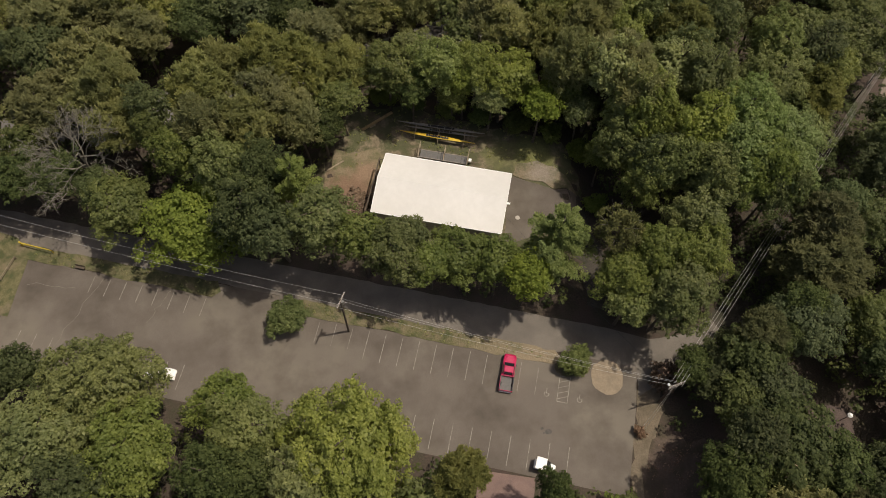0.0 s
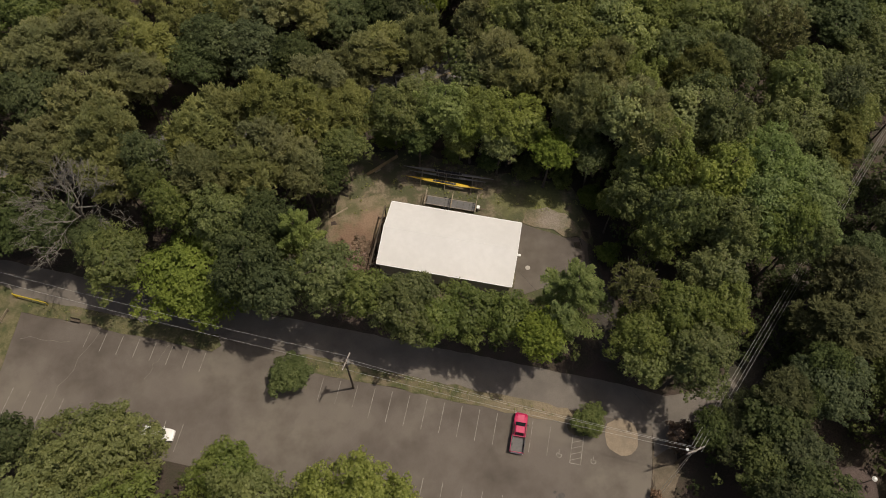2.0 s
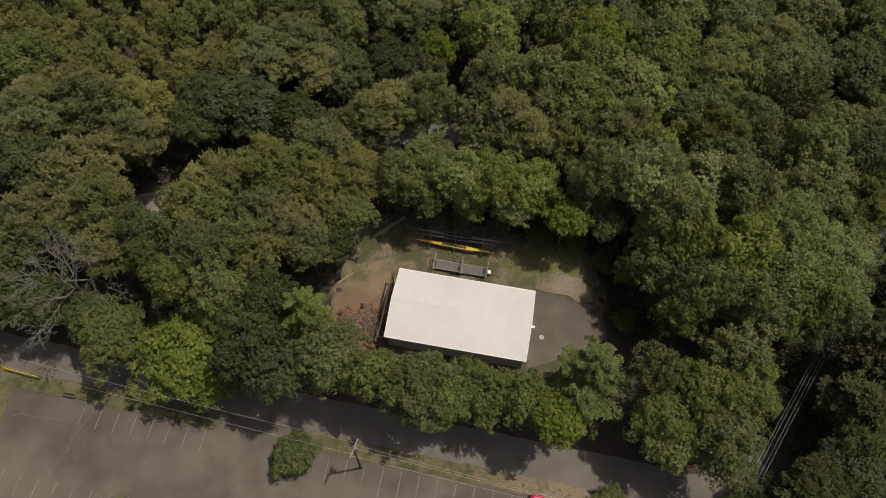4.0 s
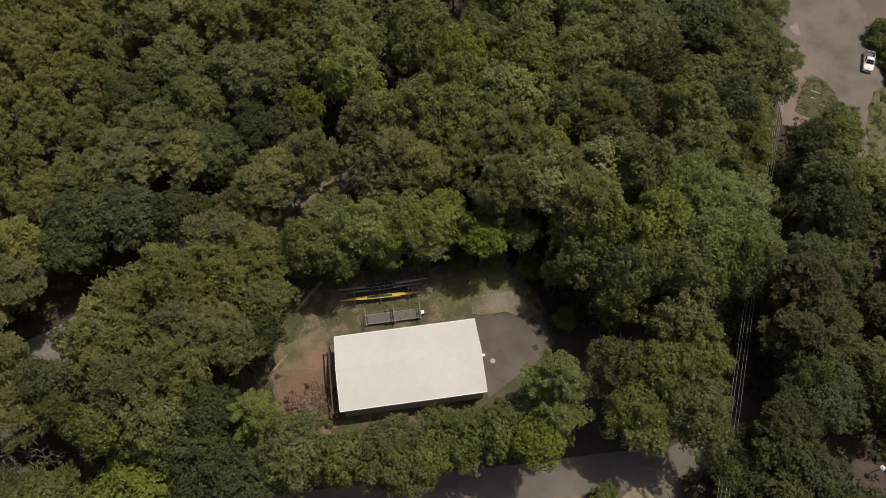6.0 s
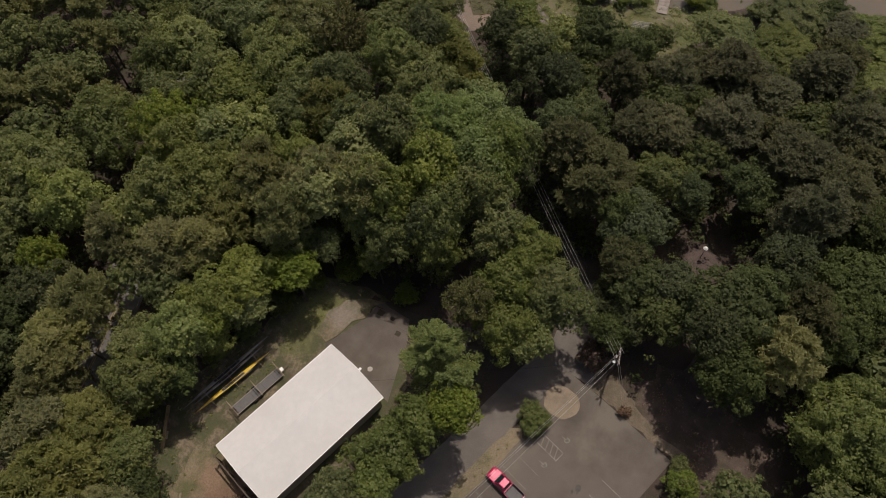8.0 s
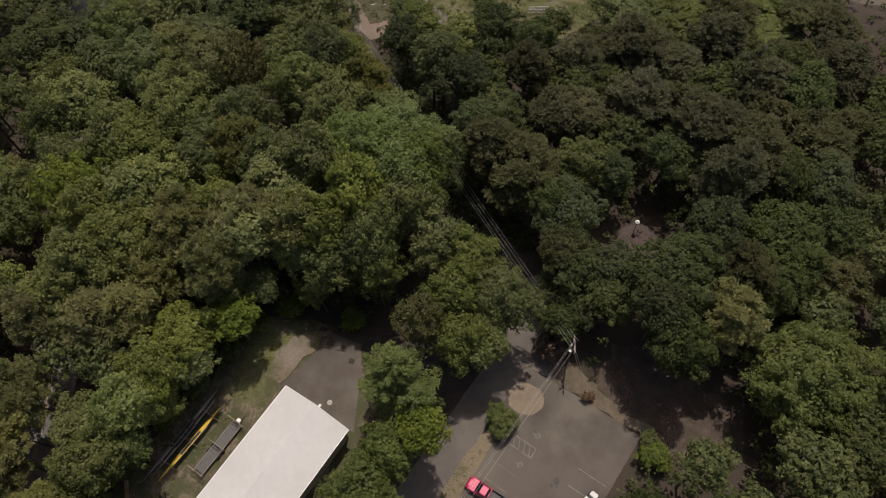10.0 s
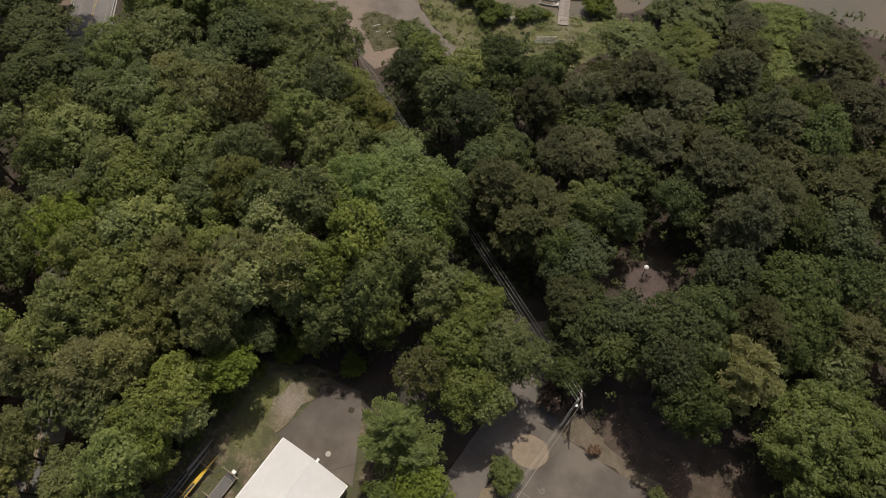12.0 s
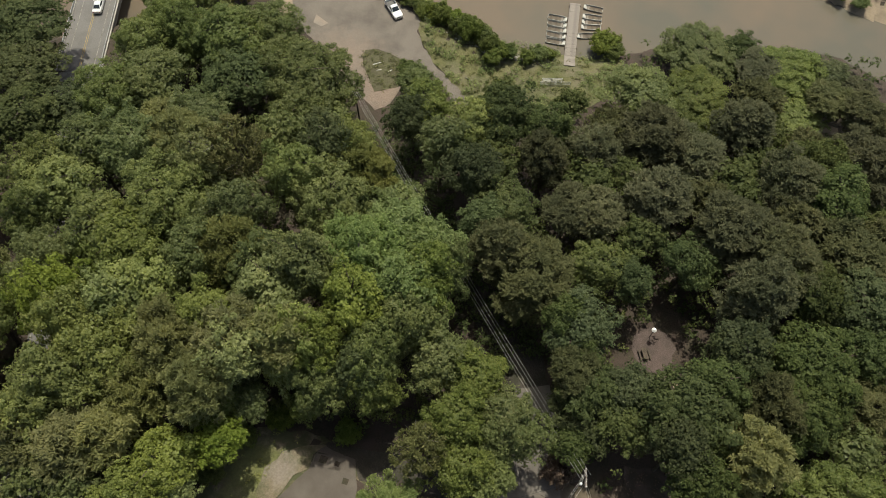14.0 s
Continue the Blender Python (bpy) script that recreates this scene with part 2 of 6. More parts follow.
LEAF_OAK = leaf("oak leaves", (0.09, 0.113, 0.035), (0.118, 0.143, 0.045), (0.157, 0.18, 0.064), 0.011, rough=0.5, vary=0.16)
LEAF_PALE = leaf("pale oak leaves", (0.13, 0.156, 0.045), (0.164, 0.193, 0.058), (0.213, 0.238, 0.08), 0.014, rough=0.5)
LEAF_COOL = leaf("cool green leaves", (0.114, 0.156, 0.049), (0.146, 0.193, 0.062), (0.192, 0.238, 0.085), 0.006, rough=0.5, vary=0.1)
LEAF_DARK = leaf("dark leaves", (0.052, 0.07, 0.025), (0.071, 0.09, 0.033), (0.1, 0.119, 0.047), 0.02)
LEAF_LIME = leaf("yellow-green leaves", (0.118, 0.155, 0.026), (0.148, 0.186, 0.034), (0.188, 0.225, 0.046), 0.006, vary=0.06)
LEAF_OLIVE = leaf("olive needles", (0.166, 0.173, 0.066), (0.186, 0.192, 0.074), (0.21, 0.212, 0.083), 0.006, 0.55, 0.7)
LEAF_PINE = leaf("fresh green needles", (0.125, 0.16, 0.048), (0.158, 0.194, 0.06), (0.198, 0.228, 0.08), 0.006, 0.5, 0.6, 0.1)
LEAF_UMBER = leaf("dull brown-green needles", (0.1, 0.106, 0.052), (0.11, 0.115, 0.057), (0.124, 0.128, 0.064), 0.012, 0.55, 0.75)
LEAF_GREY = leaf("dry brownish leaves", (0.08, 0.085, 0.03), (0.106, 0.109, 0.04), (0.14, 0.137, 0.058), 0.008, 0.3, 0.8, 0.1)
LEAF_SHRUB = leaf("shrub leaves", (0.095, 0.125, 0.03), (0.125, 0.157, 0.04), (0.16, 0.19, 0.055), 0.015)
LEAF_BROWN = leaf("dead brown leaves", (0.085, 0.055, 0.036), (0.13, 0.085, 0.058), (0.19, 0.135, 0.1), 0.02, 0.1, 0.9)

# ---------------------------------------------------------------- helpers


def part(name, bm, material, parent=None, label=""):
    """Link a bmesh as one mesh object under a thing or a part."""
    me = bpy.data.meshes.new(name)
    bm.to_mesh(me)
    bm.free()
    me.materials.append(material)
    ob = new(name, me)
    ob.parent = parent
    if label:
        tagged(ob, label=label)
    return ob


def thing(name, label, category, m=None, group="", kind=""):
    ob = new(name)
    ob.empty_display_size = 0.3
    if m is not None:
        ob.matrix_basis = m
    return tagged(ob, label, category, group, kind)


def box(bm, x0, x1, y0, y1, z0, z1, bevel=0.0):
    made = bmesh.ops.create_cube(bm, size=1.0)["verts"]
    bmesh.ops.scale(bm, vec=(x1 - x0, y1 - y0, z1 - z0), verts=made)
    bmesh.ops.translate(bm, vec=((x0 + x1) / 2, (y0 + y1) / 2, (z0 + z1) / 2), verts=made)
    if bevel:
        edges = list({e for v in made for e in v.link_edges})
        bmesh.ops.bevel(bm, geom=edges, offset=bevel, segments=2, affect="EDGES", profile=0.5)
    return bm


def boxed(x0, x1, y0, y1, z0, z1, bevel=0.0):
    return box(bmesh.new(), x0, x1, y0, y1, z0, z1, bevel)


def tube(bm, a, b, r0, r1, sides=8):
    """A tapered bar from a to b."""
    a, b = Vector(a), Vector(b)
    turn = (b - a).to_track_quat("Z", "Y").to_matrix().to_4x4()
    bmesh.ops.create_cone(bm, cap_ends=True, segments=sides, radius1=r0, radius2=r1, depth=(b - a).length, matrix=Matrix.Translation((a + b) / 2) @ turn)
    return bm


def bent(bm, points, radius, sides=5):
    """A thin bar along a line of points, of one piece."""
    rings = []
    for n, p in enumerate(points):
        p = Vector(p)
        way = (Vector(points[min(n + 1, len(points) - 1)]) - Vector(points[max(n - 1, 0)])).normalized()
        turn = way.to_track_quat("Z", "Y")
        r = radius(n / (len(points) - 1)) if callable(radius) else radius
        rings.append([bm.verts.new(p + turn @ Vector((math.cos(k * math.tau / sides) * r, math.sin(k * math.tau / sides) * r, 0))) for k in range(sides)])
    for one, two in zip(rings, rings[1:]):
        for k in range(sides):
            bm.faces.new((one[k], one[(k + 1) % sides], two[(k + 1) % sides], two[k]))
    return bm


def loft(bm, sections, closed=True):
    """A skin over cross-sections, each a list of points of the same count; the ends are closed."""
    rings = [[bm.verts.new(p) for p in s] for s in sections]
    n = len(rings[0])
    for one, two in zip(rings, rings[1:]):
        for k in range(n if closed else n - 1):
            bm.faces.new((one[k], one[(k + 1) % n], two[(k + 1) % n], two[k]))
    if closed:
        bm.faces.new(rings[0])
        bm.faces.new(rings[-1])
    bmesh.ops.recalc_face_normals(bm, faces=bm.faces)
    return bm


def smooth(a, b, x):
    t = np.clip((x - a) / (b - a), 0, 1)
    return t * t * (3 - 2 * t)


# The parking lot's own axes: u along it to the east, v across it to the north.
LOT_TURN = -20.7
LOT_U = Vector((math.cos(radians(LOT_TURN)), math.sin(radians(LOT_TURN))))
LOT_V = Vector((-LOT_U.y, LOT_U.x))


def lot(u, v):
    return (0.1 + u * LOT_U.x + v * LOT_V.x, 40.7 + u * LOT_U.y + v * LOT_V.y)


HALL_TURN, HALL = -19.6, (10.4, 60.0)
PAD_Z, RIVER_Z = 2.8, -6.0
NORTH_ROAD = [(-130, 86), (-70, 87.6), (-34.5, 90.3), (-10, 93.3), (8, 97.3), (23, 101.6), (55, 114.8), (89.8, 131.2), (106.7, 137.0), (190, 162)]
RIVER = [(135.4, -59.8), (132.3, -21.5), (136.4, -11.4), (134.4, 5.8), (129.3, 23.0), (123.1, 37.1), (122.1, 47.3), (120.0, 55.4), (124.1, 67.6), (131.3, 83.9), (139.6, 98.2), (133.4, 114.4), (110.8, 126.4),
         (100.5, 136.4), (96.3, 152.4), (87.5, 177.0), (80, 230), (240, 230), (240, 60), (172.6, 31.2), (155.0, 5.8), (149.8, -9.4), (145.7, -21.5), (149.7, -59.9)]


def line_distance(x, y, line, closed=False):
    best = np.full(np.shape(x), 1e9)
    pairs = list(zip(line, line[1:])) + ([(line[-1], line[0])] if closed else [])
    for (ax, ay), (bx, by) in pairs:
        dx, dy = bx - ax, by - ay
        t = np.clip(((x - ax) * dx + (y - ay) * dy) / (dx * dx + dy * dy), 0, 1)
        best = np.minimum(best, np.hypot(x - ax - t * dx, y - ay - t * dy))
    return best


def inside(x, y, ring):
    x, y = np.asarray(x, float), np.asarray(y, float)
    hit = np.zeros(x.shape, bool)
    for (ax, ay), (bx, by) in zip(ring, ring[1:] + ring[:1]):
        if ay != by:
            hit ^= ((ay > y) != (by > y)) & (x < (bx - ax) * (y - ay) / (by - ay) + ax)
    return hit


def height(x, y):
    """The ground's height: a flat lot and road, a raised yard, and a fall to the river."""
    x, y = np.asarray(x, float), np.asarray(y, float)
    h = -4.2 * smooth(62, 98, x + 0.12 * (y - 50))
    c, s = math.cos(radians(HALL_TURN)), math.sin(radians(HALL_TURN))
    px, py = x - HALL[0], y - HALL[1]
    p, q = px * c + py * s, -px * s + py * c
    out = np.maximum(np.maximum(np.abs(p) - 19, np.maximum(q - 19, -q - 7.2)), 0)
    h = h + PAD_Z * (1 - smooth(0, 5.0, out))
    away = line_distance(x, y, NORTH_ROAD)
    w = 1 - smooth(4.5, 11, away)
    h = h * (1 - w) + -1.0 * w
    shore = line_distance(x, y, RIVER, True)
    wet = inside(x, y, RIVER)
    h = np.where(wet, RIVER_Z - 0.3 - 2.0 * smooth(0, 8, shore), np.maximum(RIVER_Z - 0.3 + (h - RIVER_Z + 0.3) * smooth(0, 6, shore), -20))
    near = np.where(np.hypot(x - 20, y - 50) < 60, 0.0, 1.0)
    roll = 0.35 * np.sin(x * 0.11 + 1) * np.sin(y * 0.13) * smooth(25, 60, np.abs(x - 15) + np.abs(y - 45) - 60) * near
    return h + np.where(wet, 0, roll) * smooth(6, 14, away)


def ground_z(x, y):
    return float(height(np.array([x]), np.array([y]))[0])


def wavy(ring, size, step=1.5):
    """An outline made uneven, as worn edges are."""
    out = []
    for (ax, ay), (bx, by) in zip(ring, ring[1:] + ring[:1]):
        n = max(1, int(math.hypot(bx - ax, by - ay) / step))
        for k in range(n):
            x, y = ax + (bx - ax) * k / n, ay + (by - ay) * k / n
            out.append((x + size * noise.noise((x * 0.5, y * 0.5, 3.1)) + size * 0.5 * noise.noise((x * 1.7, y * 1.7, 9.0)),
                        y + size * noise.noise((x * 0.5, y * 0.5, 7.7)) + size * 0.5 * noise.noise((x * 1.7, y * 1.7, 5.0))))
    return out


def sheet(name, ring, lift, material, label, category, rough_edge=0.0, cut=2.0, deep=0.12, kind="structure", parent=None):
    """A layer of paving or soil that lies on the ground, with an edge."""
    ring = wavy(ring, rough_edge) if rough_edge else ring
    bm = bmesh.new()
    bm.faces.new([bm.verts.new((x, y, 0)) for x, y in ring])
    xs, ys = [p[0] for p in ring], [p[1] for p in ring]
    for axis, lo, hi in ((0, min(xs), max(xs)), (1, min(ys), max(ys))):
        k = math.ceil(lo / cut) * cut
        while k < hi:
            at, way = [0, 0, 0], [0, 0, 0]
            at[axis], way[axis] = k, 1
            bmesh.ops.bisect_plane(bm, geom=bm.verts[:] + bm.edges[:] + bm.faces[:], plane_co=at, plane_no=way, dist=1e-5)
            k += cut
    bmesh.ops.triangulate(bm, faces=bm.faces[:])
    zs = height(np.array([v.co.x for v in bm.verts]), np.array([v.co.y for v in bm.verts]))
    for v, z in zip(bm.verts, zs):
        v.co.z = z + lift
    bmesh.ops.recalc_face_normals(bm, faces=bm.faces)
    if bm.faces[0].normal.z < 0:
        bmesh.ops.reverse_faces(bm, faces=bm.faces[:])
    rim = bmesh.ops.extrude_edge_only(bm, edges=[e for e in bm.edges if e.is_boundary])["geom"]
    for v in rim:
        if isinstance(v, bmesh.types.BMVert):
            v.co.z -= deep
    ob = part(name, bm, material, parent)
    return tagged(ob, label, category, kind=kind)


# ---------------------------------------------------------------- ground, paving, water
axis = lambda lo, hi, step: np.concatenate([lo - np.geomspace(2400, 20, 9), np.arange(lo, hi + 0.1, step), hi + np.geomspace(20, 2400, 9)])  # noqa: E731
gx, gy = axis(-110, 250, 2.0), axis(-70, 230, 2.0)
X, Y = np.meshgrid(gx, gy)
Z = height(X, Y)
verts = np.stack([X, Y, Z], -1).reshape(-1, 3)
idx = np.arange(len(verts)).reshape(X.shape)
faces = np.stack([idx[:-1, :-1], idx[:-1, 1:], idx[1:, 1:], idx[1:, :-1]], -1).reshape(-1, 4)
me = bpy.data.meshes.new("ground")
me.from_pydata(verts.tolist(), [], faces.tolist())
me.polygons.foreach_set("use_smooth", np.ones(len(faces), bool))
me.materials.append(FOREST_FLOOR)
tagged(new("ground", me), "dark leaf-littered forest ground sloping to a river", "ground", kind="structure")

bm = bmesh.new()
ring = []
for one, two, three in zip(RIVER[-1:] + RIVER[:-1], RIVER, RIVER[1:] + RIVER[:1]):
    # the water reaches a little under its banks
    way = ((Vector(two) - Vector(one)).normalized() + (Vector(three) - Vector(two)).normalized()).normalized()
    ring.append((two[0] - way.y * 2.6, two[1] + way.x * 2.6))
bm.faces.new([bm.verts.new((x, y, RIVER_Z)) for x, y in ring])
bmesh.ops.triangulate(bm, faces=bm.faces[:])
bmesh.ops.recalc_face_normals(bm, faces=bm.faces)
if bm.faces[0].normal.z < 0:
    bmesh.ops.reverse_faces(bm, faces=bm.faces[:])
tagged(part("water", bm, WATER), "calm brown silty river water", "river", kind="structure")

LOT_RING = [lot(-61.5, -0.1), lot(-31.0, -0.1), lot(-29.0, 2.1), lot(-17.6, 2.1), lot(-16.2, -0.1), lot(24.2, -0.1), lot(27.5, 2.0), lot(37.0, 2.0), lot(37.4, -4), lot(37.5, -17), lot(-59.0, -17)]
ROAD_RING = [lot(-110, 2.3), lot(-31, 2.1), lot(28, 2.0), lot(37.0, 2.0), lot(37.6, -2.5), (41, 27.5), (47, 28.2), (51, 30.5), (49, 35.5), (44.5, 33.6), (38.5, 33.6), lot(33, 7.4), lot(-110, 7.4)]
YARD_RING = [(-2.5, 81.5), (5.5, 81.5), (13, 78.0), (21, 74.5), (32.5, 69.6), (34.6, 60), (31, 52.5), (19, 49.5), (-3, 55), (-12, 59), (-12, 68), (-9, 76)]
parking = sheet("parking_lot", LOT_RING, 0.05, ASPHALT, "weathered grey asphalt parking lot with faded stall lines", "parking lot")
road = sheet("road", ROAD_RING, 0.035, ROAD, "grey asphalt lane beside the parking lot", "road", 0.25)
for u0, u1, v1, words in ((-62.0, -29.5, 2.25, "strip of green and dry grass between lot and lane"), (-16.6, 24.6, 2.15, "strip of dry trampled grass between lot and lane")):
    sheet("grass_verge", [lot(u0, -0.2), lot(u1, -0.2), lot(u1 + 1.2, 1.0), lot(u1, v1), lot(u0, v1)], 0.11, GRASS, words, "grass strip", 0.42)
sheet("grass_verge", [lot(-63.5, 3), lot(-60.2, 0), lot(-59.0, -10), lot(-66, -10), lot(-70, 4)], 0.1, GRASS, "grass edge with a gate at the end of the lot", "grass strip", 0.3)
sheet("dirt_verge", [lot(36.9, 1.8), lot(40.4, 2.6), lot(41.2, -3.5), lot(40.4, -12), lot(40, -19), lot(37.6, -19), lot(37.5, -4), lot(37.1, 1.0)], 0.03, CLAY, "dry dirt edge beside the parking lot", "ground", 1.1)
yard = sheet("yard", YARD_RING, 0.04, PAD_GROUND, "bare trodden yard ground with thin grass round the building", "ground", 0.9)
sheet("yard_pavement", [(19, 51.5), (22.6, 64.2), (25.5, 62.6), (29.3, 60.5), (33.0, 60), (32.5, 55), (28.5, 53.2)], 0.115, ASPHALT, "grey asphalt apron at the building's end", "pavement", 0.2)
# asphalt drive under trees, its shade painted as a darker ground
sheet("yard_drive", [(31.5, 60.5), (33.8, 59.5), (34.6, 52), (36.2, 43.5), (35.0, 38.6), (30.6, 40.5), (31.2, 46), (29.6, 53.4), (32.4, 55)], 0.055, SHADE_TRACK, "drive from the lane to the yard, its shade put into a dark colour", "drive", 0.3)
sheet("gravel_patch", [(22.6, 64.6), (23.8, 66.5), (27.5, 66.0), (31.0, 64.6), (32.8, 60.2), (29.4, 60.7), (25.6, 63.0)], 0.15, YARD_GRAVEL, "pale gravel patch beside the asphalt apron", "gravel", 1.0)
sheet("dirt_patch", [(-0.4, 57.5), (3.0, 68.0), (1.5, 73.5), (-5.5, 73.2), (-8.6, 67.5), (-10.2, 61.0), (-4.5, 57.3)], 0.09, DIRT, "red clay dirt beside the building", "dirt", 1.3)
sheet("mud_clearing", [(57.6, 18.4), (60.6, 19.7), (63.6, 18.8), (64.6, 16.8), (64.0, 14.4), (61.8, 13.2), (58.8, 13.2), (57.0, 15.4)], 0.06, MUD, "small reddish earth clearing in the woods", "ground", 0.5)
# the lane goes on here in shade, painted as a dark sheet
sheet("forest_track", [(50.5, 30.2), (55, 32.5), (62.0, 40.0), (68.1, 47.6), (66.1, 51.0), (60, 46), (49, 35.8)], 0.03, SHADE_TRACK, "track under the power line, coloured dark to stand in for shade", "track", 0.6)
sheet("sand_clearing", [(51, 10.3), (53.5, 9.6), (55.8, 10), (56.4, 12.6), (53.5, 13.4), (51.6, 13.0)], 0.06, SAND, "small sandy clearing among the trees", "sand", 0.9)
WOODLAND_RING = [(30.5, 10.8), (33.5, 17), (37, 19), (41.5, 18), (43.5, 12), (40, 7), (38, 2), (33, -2), (26, -1), (24.5, 3)]
sheet("woodland_path", WOODLAND_RING, 0.05, WOODLAND, "shaded reddish earth under the trees", "ground", 2.2)
BANK_RING = [(99.3, 54.8), (101.9, 55.5), (109.6, 65.0), (115.1, 70.1), (123.4, 73.2), (125.8, 72.1), (123.7, 66.5), (122.5, 61.5), (121.5, 55.4), (122.5, 47.3), (123.1, 37.1), (125.7, 31.1), (114.9, 29.0), (106.7, 35.1), (100.6, 45.1)]
bank = sheet("river_bank", BANK_RING, 0.06, MEADOW, "sunlit grassy river bank", "grass", 0.6)
GRAVEL_RING = [(95.8, 73.8), (98.5, 71.4), (103.6, 70.4), (108.2, 65.9), (101.1, 58.8), (98.8, 54.7), (101.6, 55.2), (109.3, 64.9), (114.9, 70.0), (123.6, 73.1), (133.4, 88.0), (136.5, 99.2), (122.1, 109.2), (115.9, 99.5), (109.3, 90.8), (102.6, 83.1)]
gravel_lot = sheet("gravel_lot", GRAVEL_RING, 0.08, TURNING, "pale gravel turning place beside the river", "gravel lot", 0.9)
ISLAND_RING = [(107.5, 81.0), (109.6, 80.8), (110.8, 78.6), (110.6, 75.1), (109.2, 71.5), (106.7, 69.3), (103.8, 70.3), (101.4, 72.5), (100.8, 74.7), (102.4, 76.7), (105.1, 78.8)]
sheet("grass_island", ISLAND_RING, 0.13, ISLAND, "brown grass island in the gravel lot", "grass", 1.3)
sheet("concrete_pad", [(116.5, 93.1), (114.9, 89.8), (113.7, 91.0), (114.3, 92.9)], 0.14, GRAVEL, "small pale concrete slab in the gravel", "slab", 0.0)
sheet("footpath", [(114.4, 99.8), (115.5, 97.5), (120.0, 100.0), (124.1, 105.2), (122.1, 107.2)], 0.12, SAND, "sandy footpath beside the gravel lot", "path", 0.1)
sheet("sand_bar", [(104.7, -2.3), (108.8, 0.7), (114.9, -4.3), (115.9, -11.4), (107.8, -11.4)], 0.06, SAND, "patch of bare sand among the trees", "sand", 0.6)
sheet("far_bank", [(150.8, -7.4), (148.3, -13.4), (146.5, -21.5), (149.7, -59.9), (200, -60), (200, 0), (164.3, 10.9)], 0.05, SAND, "sandy far bank of the river", "sand", 0.8)
sheet("sand_patch", [(30.6 + 2.5 * math.cos(a), 28.75 + 2.75 * math.sin(a)) for a in np.linspace(0, math.tau, 20, endpoint=False)], 0.085, SAND_SPOT, "round patch of pale sand on the asphalt", "sand", 0.35)
sheet("planting_bed", [(26.0 + 2.9 * math.cos(a), 31.4 + 1.9 * math.sin(a)) for a in np.linspace(0, math.tau, 18, endpoint=False)], 0.07, PAD_GROUND, "earth bed round a young tree at the lot's edge", "planting bed", 0.25)


def ribbon(name, line, a, b, lift, material, label, category, parent=None, kind="structure"):
    """A strip between two offsets to the right of a line (metres)."""
    pts = [Vector(p) for p in line]
    left, right = [], []
    for n, p in enumerate(pts):
        way = (pts[min(n + 1, len(pts) - 1)] - pts[max(n - 1, 0)]).normalized()
        side = Vector((way.y, -way.x))
        left.append(p + side * a)
        right.append(p + side * b)
    ring = [tuple(p) for p in left] + [tuple(p) for p in reversed(right)]
    return sheet(name, ring, lift, material, label, category, 0.0, 4.0, 0.1 if not parent else 0.006, kind, parent)


LAND_ROAD = NORTH_ROAD[:7] + [(87.8, 130.3)]
north_road = ribbon("north_road", LAND_ROAD, -3.7, 3.7, 0.05, HIGHWAY, "two-lane asphalt road half hidden by trees", "road")
for name, a, b, mat, words in (("edge_line", -3.35, -3.2, LINE_PAINT, "white edge line"), ("edge_line", 3.2, 3.35, LINE_PAINT, "white edge line"),
                               ("centre_line", -0.22, -0.1, YELLOW_LINE, "yellow centre line"), ("centre_line", 0.1, 0.22, YELLOW_LINE, "yellow centre line")):
    ob = ribbon(name, LAND_ROAD, a, b, 0.062, mat, words, "", north_road, "")

# ---------------------------------------------------------------- trees


def leaf_mesh(name, at, normal, size, aspect, material, fold=0.25, lead=None):
    """Many small pointed leaf clusters: a place, a facing and a length each."""
    n = len(at)
    normal = normal / np.linalg.norm(normal, axis=1, keepdims=True)
    along = np.cross(normal, np.random.normal(size=(n, 3)))
    if lead is not None:
        # needles: each points outward, more or less, and lies flat
        fold *= 0.4
        along = lead / (np.linalg.norm(lead, axis=1, keepdims=True) + 1e-9) + np.random.normal(0, 0.5, (n, 3))
        normal = normal - along * (normal * along).sum(1, keepdims=True) / (along * along).sum(1, keepdims=True)
        normal /= np.linalg.norm(normal, axis=1, keepdims=True) + 1e-9
    along /= np.linalg.norm(along, axis=1, keepdims=True) + 1e-9
    side = np.cross(normal, along)
    s = size[:, None]
    corners = np.stack([at - along * s * 0.55, at + side * s * aspect * 0.62 + along * s * 0.3 + normal * s * fold * 0.4,
                        at - side * s * aspect * 0.5 + along * s * 0.5 - normal * s * fold * 0.4], 1)
    me = bpy.data.meshes.new(name)
    me.vertices.add(3 * n)
    me.vertices.foreach_set("co", corners.astype(np.float32).ravel())
    me.loops.add(3 * n)
    me.loops.foreach_set("vertex_index", np.arange(3 * n, dtype=np.int32))
    me.polygons.add(n)
    me.polygons.foreach_set("loop_start", np.arange(0, 3 * n, 3, dtype=np.int32))
    me.polygons.foreach_set("loop_total", np.full(n, 3, np.int32))
    me.update(calc_edges=True)
    me.materials.append(material)
    return me


def directions(rng, n, low=-1.0):
    z = rng.uniform(low, 1, n)
    a = rng.uniform(0, math.tau, n)
    r = np.sqrt(1 - z * z)
    return np.stack([r * np.cos(a), r * np.sin(a), z], 1)


def spread_directions(rng, n, low):
    """Directions spread evenly over a dome, a little shaken."""
    k = np.arange(n) + 0.5
    z = 1 - (1 - low) * k / n
    a = k * 2.39996 + rng.uniform(0, math.tau)
    r = np.sqrt(1 - z * z)
    d = np.stack([r * np.cos(a), r * np.sin(a), z], 1) + rng.normal(0, 0.13, (n, 3))
    return d / np.linalg.norm(d, axis=1, keepdims=True)


